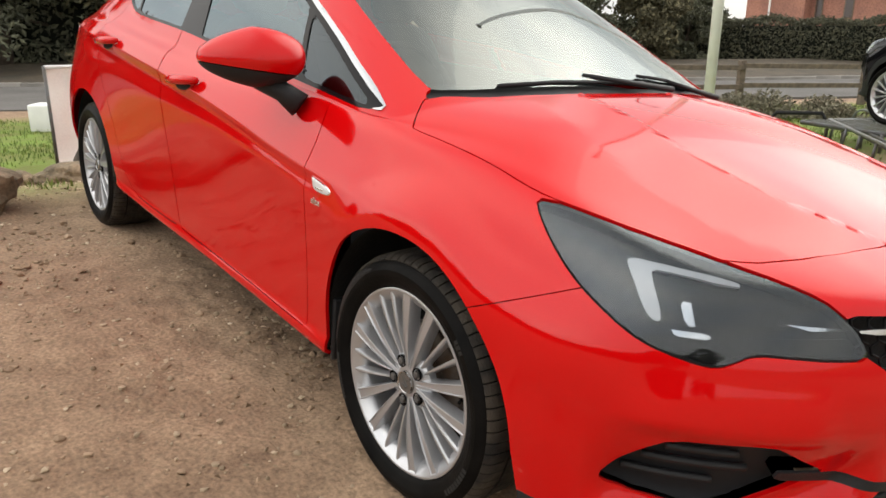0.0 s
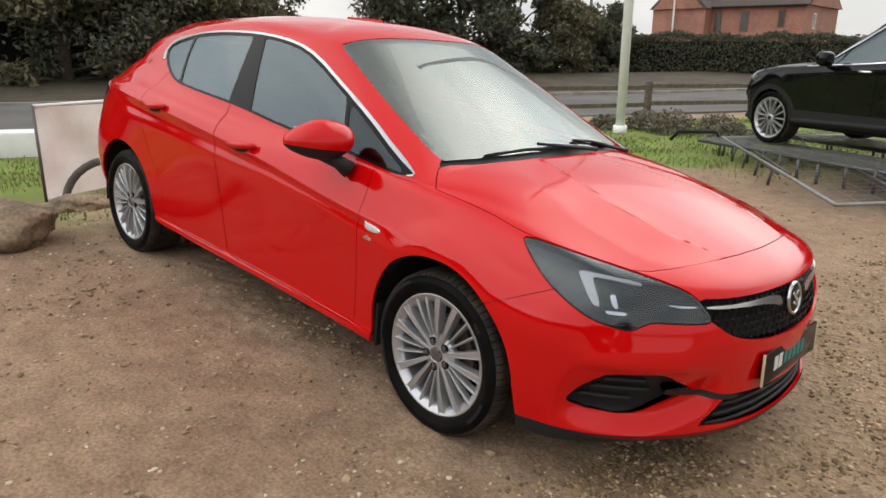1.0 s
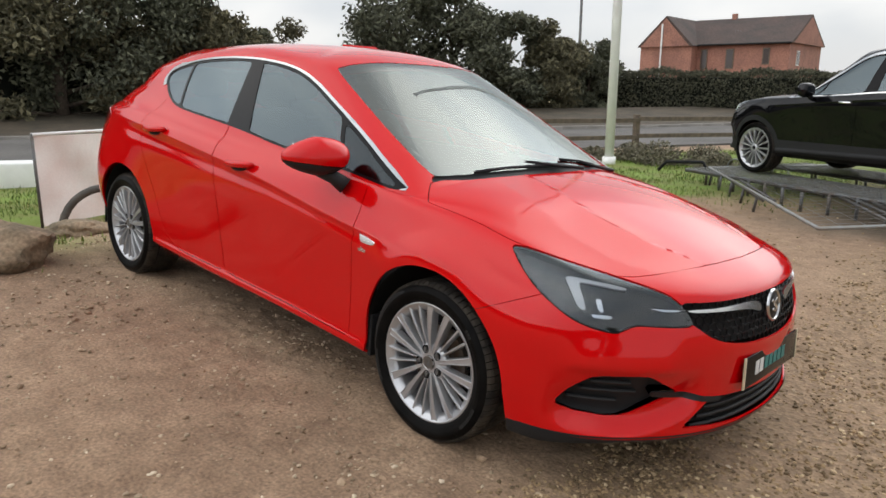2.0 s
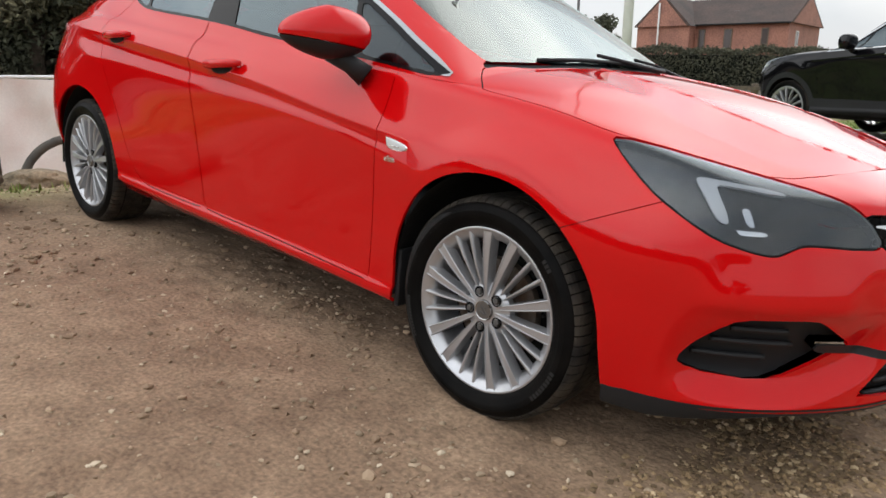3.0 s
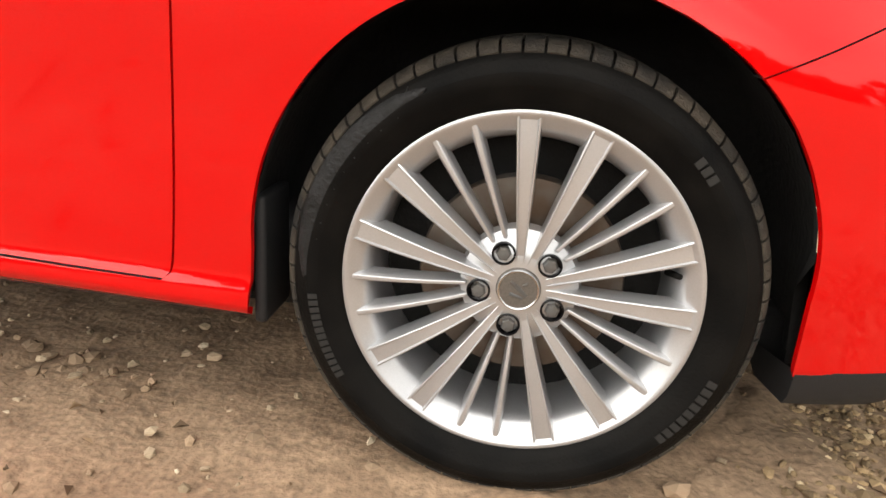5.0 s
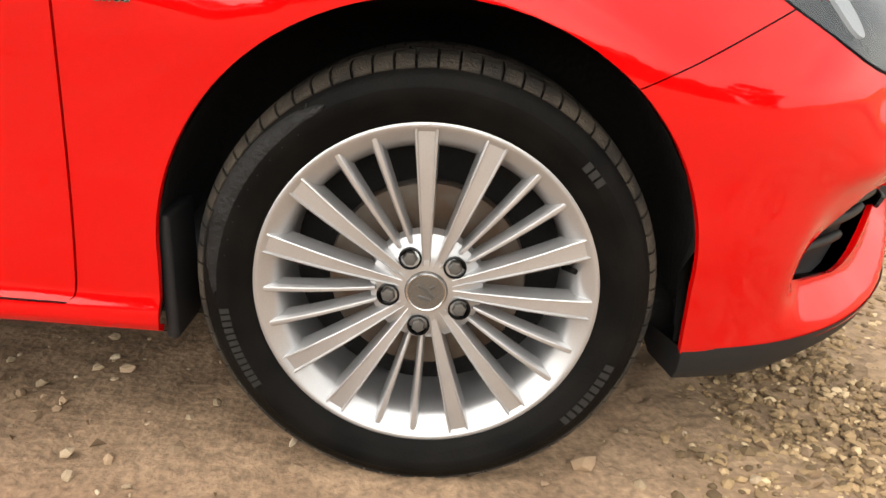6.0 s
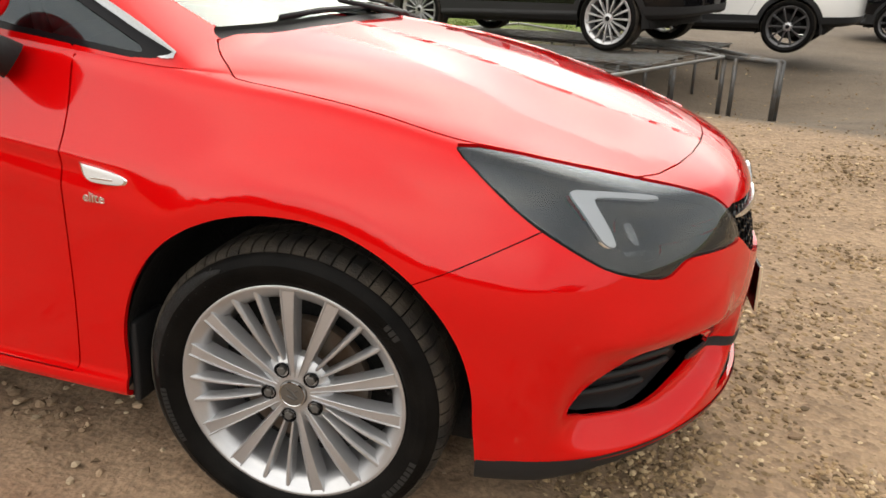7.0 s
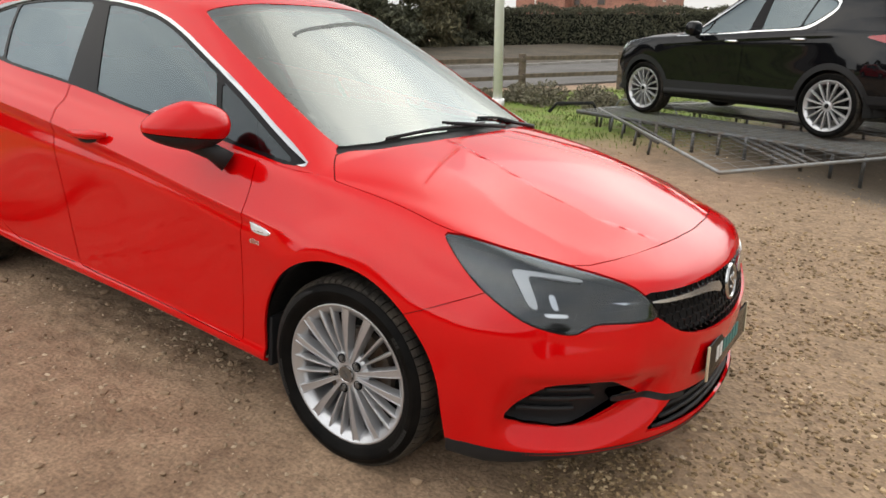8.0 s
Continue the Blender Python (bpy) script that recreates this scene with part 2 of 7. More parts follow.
def part(name, bm, material, parent=None, label="", smooth=True, angle=None):
    """Links a bmesh as one mesh object, under a thing or a part."""
    me = bpy.data.meshes.new(name)
    bm.normal_update()
    bm.to_mesh(me)
    bm.free()
    if smooth:
        me.shade_smooth()
        if angle:
            me.set_sharp_from_angle(angle=radians(angle))
    me.materials.append(material)
    ob = new(name, me)
    ob.parent = parent
    if label:
        tagged(ob, label)
    return ob


def raw(name, verts, faces, material, parent=None, label="", smooth=False, normals=None):
    """The same from lists of places and faces."""
    me = bpy.data.meshes.new(name)
    me.from_pydata([tuple(map(float, v)) for v in verts], [], [tuple(map(int, f)) for f in faces])
    me.update()
    if smooth:
        me.shade_smooth()
    if normals is not None:
        me.normals_split_custom_set_from_vertices([tuple(map(float, v)) for v in normals])
    me.materials.append(material)
    ob = new(name, me)
    ob.parent = parent
    if label:
        tagged(ob, label)
    return ob


def thing(name, m, label, category, group="", kind=""):
    ob = new(name)
    ob.empty_display_size = 0.1
    ob.matrix_world = m
    return tagged(ob, label, category, group, kind)


def box(bm, x0, x1, y0, y1, z0, z1, bevel=0.0, m=None):
    r = bmesh.ops.create_cube(bm, size=1)
    for v in r["verts"]:
        v.co = Vector(((x0 + x1) / 2 + v.co.x * (x1 - x0), (y0 + y1) / 2 + v.co.y * (y1 - y0), (z0 + z1) / 2 + v.co.z * (z1 - z0)))
        if m:
            v.co = m @ v.co
    if bevel:
        edges = list({e for v in r["verts"] for e in v.link_edges})
        bmesh.ops.bevel(bm, geom=edges, offset=bevel, segments=2, affect="EDGES", profile=0.6)
    return bm


def lathe(profile, n, axis="y", arc=None):
    """Turns (radius, depth) pairs about an axis through 0; with axis y, depth grows towards -y."""
    bm = bmesh.new()
    rings = []
    for r, d in profile:
        ring = []
        for k in range(n):
            a = 2 * math.pi * k / n
            ring.append(bm.verts.new((r * math.cos(a), -d, r * math.sin(a)) if axis == "y" else (r * math.cos(a), r * math.sin(a), d)))
        rings.append(ring)
    for a, b in zip(rings, rings[1:]):
        for k in range(n):
            bm.faces.new((a[k], a[(k + 1) % n], b[(k + 1) % n], b[k]))
    bmesh.ops.remove_doubles(bm, verts=bm.verts, dist=1e-5)
    bmesh.ops.recalc_face_normals(bm, faces=bm.faces)
    return bm


def tube(bm, points, radius, n=8, cap=True):
    """A round bar along points; radius may be a list."""
    pts = [Vector(p) for p in points]
    rad = radius if isinstance(radius, (list, tuple)) else [radius] * len(pts)
    rings, side = [], None
    for i, p in enumerate(pts):
        d = (pts[min(i + 1, len(pts) - 1)] - pts[max(i - 1, 0)]).normalized()
        if side is None:
            side = d.orthogonal().normalized()
        side = (side - d * side.dot(d)).normalized()
        up = d.cross(side)
        rings.append([bm.verts.new(p + rad[i] * (math.cos(2 * math.pi * k / n) * side + math.sin(2 * math.pi * k / n) * up)) for k in range(n)])
    for a, b in zip(rings, rings[1:]):
        for k in range(n):
            bm.faces.new((a[k], a[(k + 1) % n], b[(k + 1) % n], b[k]))
    if cap:
        bm.faces.new(rings[0][::-1])
        bm.faces.new(rings[-1])
    return bm


def bar_tube(name, points, radius, material, parent, n=8, label=""):
    return part(name, tube(bmesh.new(), points, radius, n), material, parent, label)

# ---- car bodies: a skin lofted through level lines, then cut into its panels ----


def cubic(t, p, q):
    """A natural cubic spline through p at t, read at q."""
    t, p, q = np.asarray(t, float), np.asarray(p, float), np.asarray(q, float)
    n, h = len(t), np.diff(t)
    if n == 2:
        return p[0] + (p[1] - p[0]) * ((q - t[0]) / h[0])[:, None]
    a, b = np.eye(n), np.zeros_like(p)
    for i in range(1, n - 1):
        a[i, i - 1 : i + 2] = h[i - 1], 2 * (h[i - 1] + h[i]), h[i]
        b[i] = 6 * ((p[i + 1] - p[i]) / h[i] - (p[i] - p[i - 1]) / h[i - 1])
    s = np.linalg.solve(a, b)
    i = np.clip(np.searchsorted(t, q) - 1, 0, n - 2)
    u, w, hh = (t[i + 1] - q)[:, None], (q - t[i])[:, None], h[i][:, None]
    return s[i] * u**3 / (6 * hh) + s[i + 1] * w**3 / (6 * hh) + (p[i] / hh - s[i] * hh / 6) * u + (p[i + 1] / hh - s[i + 1] * hh / 6) * w


def chords(p):
    return np.r_[0, np.cumsum(np.sqrt(np.linalg.norm(np.diff(p, axis=0), axis=1) + 1e-9))]


def steps(t, counts):
    return np.concatenate([np.linspace(t[i], t[i + 1], c, endpoint=False) for i, c in enumerate(counts)] + [[t[-1]]])


def level_line(pts, counts):
    """A line from the nose's middle round the side to the tail's middle, square to the middle plane at both ends."""
    p = np.array(pts, float)
    flip = np.array([1, -1, 1])
    full = np.concatenate([[p[2] * flip, p[1] * flip], p, [p[-2] * flip, p[-3] * flip]])
    t = chords(full)
    return cubic(t, full, steps(t[2:-2], counts))


ALONG = (12, 18, 22, 18, 12, 14, 12, 12, 12, 10, 10, 8, 8)
UP = (3, 14, 12, 18, 9, 5, 8, 12, 12, 12, 6, 8)


def loft(lines):
    """The skin's grid: columns along the car, rows up it. Creases at the sill, the waist line, the glass line and the roof rail."""
    rows = np.stack([level_line(p, ALONG) for p in lines])
    cols = rows.shape[1]
    knots = np.concatenate([[0], np.cumsum(ALONG)])
    crease = np.interp(np.arange(cols), knots[[0, 5, 6, 12, 13]], [0, 0, 1, 1, 1])
    out = []
    for c in range(cols):
        p = rows[:, c]
        t = chords(p)

        def piece(a, b):
            return cubic(t[a : b + 1], p[a : b + 1], steps(t[a : b + 1], UP[a:b]))

        low = piece(0, 1)[:-1]
        whole = piece(1, 8)
        sharp = np.concatenate([piece(1, 4)[:-1], piece(4, 8)])
        mid = (1 - crease[c]) * whole + crease[c] * sharp
        out.append(np.concatenate([low, mid[:-1], piece(8, 10)[:-1], piece(10, 12)]))
    g = np.stack(out, 1)
    hold = np.cumsum([0, *UP])[[0, 1, 8, 10, 12]]
    soft = np.ones(g.shape[0])
    soft[hold] = 0
    waist = np.cumsum([0, *UP])[4]
    for _ in range(6):
        keep = g.copy()
        k = soft[1:-1, None, None] * np.ones((1, cols, 1))
        k[waist - 1, :, 0] *= 1 - crease
        g[1:-1] += 0.4 * k * ((keep[2:] + keep[:-2]) / 2 - keep[1:-1])
        keep = g.copy()
        g[:, 1:-1] += 0.3 * ((keep[:, 2:] + keep[:, :-2]) / 2 - keep[:, 1:-1]) * (np.linalg.norm(keep[:, 2:] - keep[:, :-2], axis=2, keepdims=True) < 0.25)
    g[:, [0, -1], 1] = 0
    g[-1, :, 1] = 0
    # the roof arches evenly over to its middle line
    k = UP[-1]
    u = (np.arange(k + 1) / k)[:, None, None]
    r0, r1 = g[-k - 1].copy(), g[-1].copy()
    g[-k - 1 :] = r0 + (r1 - r0) * u
    g[-k - 1 :, :, 2] = r0[:, 2] + (r1[:, 2] - r0[:, 2]) * (2 * u - u * u)[..., 0]
    # the doors' scoop under the waist line, and the crease that runs from it over the front arch
    waist_z = g[waist, :, 2][None]
    along_x, up_z = g[..., 0], g[..., 2]
    low_z = np.interp(along_x, [-2.6, -2.16, -1.63, -1.38, -1.04, -0.79, -0.57, -0.41, -0.25, -0.20, -0.12, -0.05, 0.04, 0.11, 0.17, 0.25, 0.30, 0.40, 0.60], [0.86, 0.832, 0.797, 0.786, 0.768, 0.744, 0.718, 0.690, 0.658, 0.672, 0.715, 0.738, 0.740, 0.725, 0.695, 0.652, 0.638, 0.617, 0.60])
    mid_z = waist_z + 0.42 * (low_z - waist_z)

    def soft_step(v):
        v = np.clip(v, 0, 1)
        return v * v * (3 - 2 * v)

    doors = soft_step((-0.26 - along_x) / 0.16) * soft_step((along_x + 2.75) / 0.3)
    span = np.maximum(mid_z - low_z, 1e-3)
    dip = np.where(up_z > mid_z, np.clip((waist_z - up_z) / (waist_z - mid_z + 1e-6), 0, 1), np.clip((up_z - low_z) / span, 0, 1))
    swell = np.where(up_z > low_z, np.clip(1 - (up_z - low_z) / np.maximum(waist_z - low_z, 0.02), 0, 1), soft_step((up_z - low_z + 0.22) / 0.22))
    g[..., 1] += doors * (0.004 * swell - 0.11 * np.clip(waist_z - low_z, 0.02, 0.12) * dip)
    rise = np.where(up_z > low_z, np.clip(1 - (up_z - low_z) / 0.085, 0, 1), soft_step((up_z - low_z + 0.17) / 0.17))
    g[..., 1] += (1 - doors) * rise * np.interp(along_x, [-0.42, -0.25, 0.0, 0.25, 0.45, 0.60], [0.006, 0.012, 0.022, 0.021, 0.015, 0.0]) * (along_x > -0.6) * (g[..., 1] > 0.5)
    # the front bumper: a ledge falling away below the corner intake
    q, z = g[..., 1] - g[..., 0], g[..., 2]
    lip = 0.303 + 0.42 * np.clip(-0.06 - q, 0, 1) ** 1.6 + 0.25 * np.clip(q - 0.12, 0, 1) ** 1.5
    foot = lip - 0.055

    def ease_in(v):
        v = np.clip(v, 0, 1)
        return v * v * (3 - 2 * v)

    sweep = ease_in((q + 0.47) / 0.10) * ease_in((0.33 - q) / 0.14) * (g[..., 0] > 0.3)
    ledge = np.clip((z - foot) / (lip - foot), 0, 1) * ease_in((0.50 - z) / (0.50 - lip))
    way = np.stack([g[..., 0] - 0.1, g[..., 1], 0 * z], -1)
    way /= np.linalg.norm(way, axis=2, keepdims=True) + 1e-9
    brow = ease_in((z - 0.462) / 0.030) * ease_in((0.60 - z) / 0.105) * ease_in((q + 0.34) / 0.12) * ease_in((0.30 - q) / 0.16) * (g[..., 0] > 0.3)
    g += way * (-0.042 * ledge * sweep + 0.013 * brow)[..., None]
    # the rocker's lip under the doors
    under_doors = ease_in((-0.335 - g[..., 0]) / 0.02) * ease_in((g[..., 0] + 2.34) / 0.06)
    low = np.interp(g[..., 0], [-2.4, -0.4], [0.305, 0.272])
    g[..., 1] += 0.010 * under_doors * ease_in((low + 0.014 - z) / 0.022) * ease_in((z - 0.20) / 0.03)
    return g


class Skin:
    """Triangles with a place, a normal and a tag, that can be cut along the zero of a function of the place."""

    def __init__(self, g):
        r, c = g.shape[:2]
        dv = np.gradient(g, axis=0)
        du = np.gradient(g, axis=1)
        n = np.cross(dv, du)
        n[-1] = (0, 0, 1)
        n[..., 1][:, [0, -1]] = 0
        n /= np.linalg.norm(n, axis=2, keepdims=True) + 1e-12
        side = g - np.array([g[..., 0].mean(), 0, 0.6])
        if (n * side).sum() < 0:
            n = -n
        self.v, self.n = g.reshape(-1, 3), n.reshape(-1, 3)
        i = np.arange(r * c).reshape(r, c)
        a, b, d, e = i[:-1, :-1].ravel(), i[:-1, 1:].ravel(), i[1:, 1:].ravel(), i[1:, :-1].ravel()
        self.f = np.concatenate([np.stack([a, b, d], 1), np.stack([a, d, e], 1)])
        p = self.v[self.f]
        facing = (np.cross(p[:, 1] - p[:, 0], p[:, 2] - p[:, 0]) * self.n[self.f].sum(1)).sum(1)
        self.f[facing < 0] = self.f[facing < 0][:, ::-1]
        area = np.linalg.norm(np.cross(p[:, 1] - p[:, 0], p[:, 2] - p[:, 0]), axis=1)
        self.f = self.f[area > 1e-9]
        self.tag = np.full(len(self.f), "body", dtype="<U24")

    def cut(self, func, source, target, where=None):
        """Faces tagged source (a name or several) with func < 0 become target, cut cleanly along func = 0."""
        source = (source,) if isinstance(source, str) else source
        d = func(self.v)
        d = np.where(np.abs(d) < 2e-5, 2e-5, d)
        live = np.isin(self.tag, source)
        if where is not None:
            live &= where(self.v[self.f].mean(1))
        neg = (d < 0)[self.f]
        mixed = live & neg.any(1) & ~neg.all(1)
        inside = live & neg.all(1)
        self.tag[inside] = target
        made, verts, norms, faces, tags = {}, [], [], [], []
        base = len(self.v)

        def at(i, j):
            key = (min(i, j), max(i, j))
            if key not in made:
                k = d[i] / (d[i] - d[j])
                made[key] = base + len(verts)
                verts.append(self.v[i] * (1 - k) + self.v[j] * k)
                norms.append(self.n[i] * (1 - k) + self.n[j] * k)
            return made[key]

        for row in np.nonzero(mixed)[0]:
            f, own = self.f[row], self.tag[row]
            s = [d[k] < 0 for k in f]
            lone = next(k for k in range(3) if s[k] != s[(k + 1) % 3] and s[k] != s[(k + 2) % 3])
            a, b, c = f[lone], f[(lone + 1) % 3], f[(lone + 2) % 3]
            ab, ac = at(a, b), at(a, c)
            inner, outer = (target, own) if s[lone] else (own, target)
            faces += [(a, ab, ac), (ab, b, c), (ab, c, ac)]
            tags += [inner, outer, outer]
        if faces:
            self.v, self.n = np.concatenate([self.v, verts]), np.concatenate([self.n, norms])
            self.f = np.concatenate([self.f[~mixed], faces])
            self.tag = np.concatenate([self.tag[~mixed], np.array(tags, dtype="<U24")])

    def band(self, func, half, source, where=None):
        """A shut line: what lies within half of func = 0 becomes the gap."""
        for own in (source,) if isinstance(source, str) else source:
            self.cut(lambda p: func(p) - half, own, "_a", where)
            self.cut(lambda p: -func(p) - half, "_a", "gap")
            self.tag[self.tag == "_a"] = own

    def piece(self, tag, depth=0.012, offset=0.0, both=True, mirror=False):
        """Places, faces and normals of a tag's faces, with a rim turned in by depth; mirrored, or both halves."""
        f = self.f[self.tag == tag]
        if not len(f):
            return None
        used, f = np.unique(f, return_inverse=True)
        f = f.reshape(-1, 3)
        v, n = self.v[used] + offset * self.n[used], self.n[used]
        n = n / (np.linalg.norm(n, axis=1, keepdims=True) + 1e-12)
        if depth:
            e = np.concatenate([f[:, [0, 1]], f[:, [1, 2]], f[:, [2, 0]]])
            key = np.sort(e, 1)
            _, first, count = np.unique(key, axis=0, return_index=True, return_counts=True)
            e = e[first[count == 1]]
            e = e[~((np.abs(v[e[:, 0], 1]) < 1e-4) & (np.abs(v[e[:, 1], 1]) < 1e-4))]
            m, k = len(v), len(e)
            rim = np.concatenate([v[e[:, 0]], v[e[:, 1]], v[e[:, 0]] - depth * n[e[:, 0]], v[e[:, 1]] - depth * n[e[:, 1]]])
            way = np.cross(v[e[:, 1]] - v[e[:, 0]], n[e[:, 0]])
            way /= np.linalg.norm(way, axis=1, keepdims=True) + 1e-12
            i = np.arange(k)
            f = np.concatenate([f, np.stack([m + k + i, m + i, m + 2 * k + i], 1), np.stack([m + k + i, m + 2 * k + i, m + 3 * k + i], 1)])
            v, n = np.concatenate([v, rim]), np.concatenate([n, way, way, way, way])
        flip = np.array([1, -1, 1])
        if mirror:
            return v * flip, f[:, ::-1], n * flip
        if both:
            return np.concatenate([v, v * flip]), np.concatenate([f, f[:, ::-1] + len(v)]), np.concatenate([n, n * flip])
        return v, f, n

    def crease(self, func, tag, half, lift, tilt):
        """A fine ridge along func = 0 on a tag's faces: its line stands proud and leans by tilt."""
        for level in (-half, 0.0, half):
            self.cut(lambda p: func(p) - level, tag, "_c")
            self.tag[self.tag == "_c"] = tag
        used = np.unique(self.f[self.tag == tag])
        on = used[np.abs(func(self.v[used])) < 8e-4]
        fade = np.clip((self.v[:, 0] + 0.16) / 0.15, 0, 1) * np.clip((0.78 - self.v[:, 0]) / 0.15, 0, 1)
        # beside the ridge the panel dips and comes back to its edge
        away = func(self.v[used]) / 0.20
        dip = np.where((away > 0) & (away < 1), np.sin(np.pi * np.clip(away, 0, 1)), 0) * fade[used]
        lean = np.where((away > 0) & (away < 1), np.cos(np.pi * np.clip(away, 0, 1)), 0) * fade[used]
        self.v[used, 2] -= 0.005 * dip
        self.n[used, 1] += 0.080 * lean
        self.v[on] += lift * self.n[on]
        self.n[on] += fade[on][:, None] * np.array(tilt)

    def near(self, key, axes):
        """The place and normal on the outer skin nearest to key in the given axes."""
        d = ((self.v[:, axes] - np.array(key)) ** 2).sum(1) + 1e-6 * 0
        i = np.argsort(d)[:4]
        w = 1 / (d[i] + 1e-8)
        return (self.v[i] * w[:, None]).sum(0) / w.sum(), self.n[i[0]] / np.linalg.norm(self.n[i[0]])


def outline(pts, rounds=2):
    """A closed outline, its corners cut round by round; a doubled point stays sharp."""
    p = [np.array(q, float) for q in pts]
    for _ in range(rounds):
        out = []
        for a, b in zip(p, p[1:] + p[:1]):
            out += [0.75 * a + 0.25 * b, 0.25 * a + 0.75 * b]
        p = out
    return np.array(p)


def signed(poly, q):
    """The distance of points q from a closed polygon, below nought inside."""
    a, b = poly, np.roll(poly, -1, 0)
    best, inside = np.full(len(q), 1e9), np.zeros(len(q), bool)
    for p0, p1 in zip(a, b):
        e, w = p1 - p0, q - p0
        k = np.clip((w @ e) / (e @ e + 1e-12), 0, 1)
        best = np.minimum(best, ((w - k[:, None] * e) ** 2).sum(1))
        cross = (p0[1] > q[:, 1]) != (p1[1] > q[:, 1])
        with np.errstate(divide="ignore", invalid="ignore"):
            inside ^= cross & (q[:, 0] < (p1[0] - p0[0]) * (q[:, 1] - p0[1]) / (p1[1] - p0[1]) + p0[0])
    return np.where(inside, -1, 1) * np.sqrt(best)


def inside_of(pts, project, rounds=2):
    poly = outline(pts, rounds)
    return lambda p: signed(poly, project(p))


def side_view(p):
    return p[:, [0, 2]]


def corner_view(p):
    return np.stack([p[:, 1] - p[:, 0], p[:, 2]], 1)


def front_view(p):
    return p[:, [1, 2]]


def top_view(p):
    return p[:, [0, 1]]


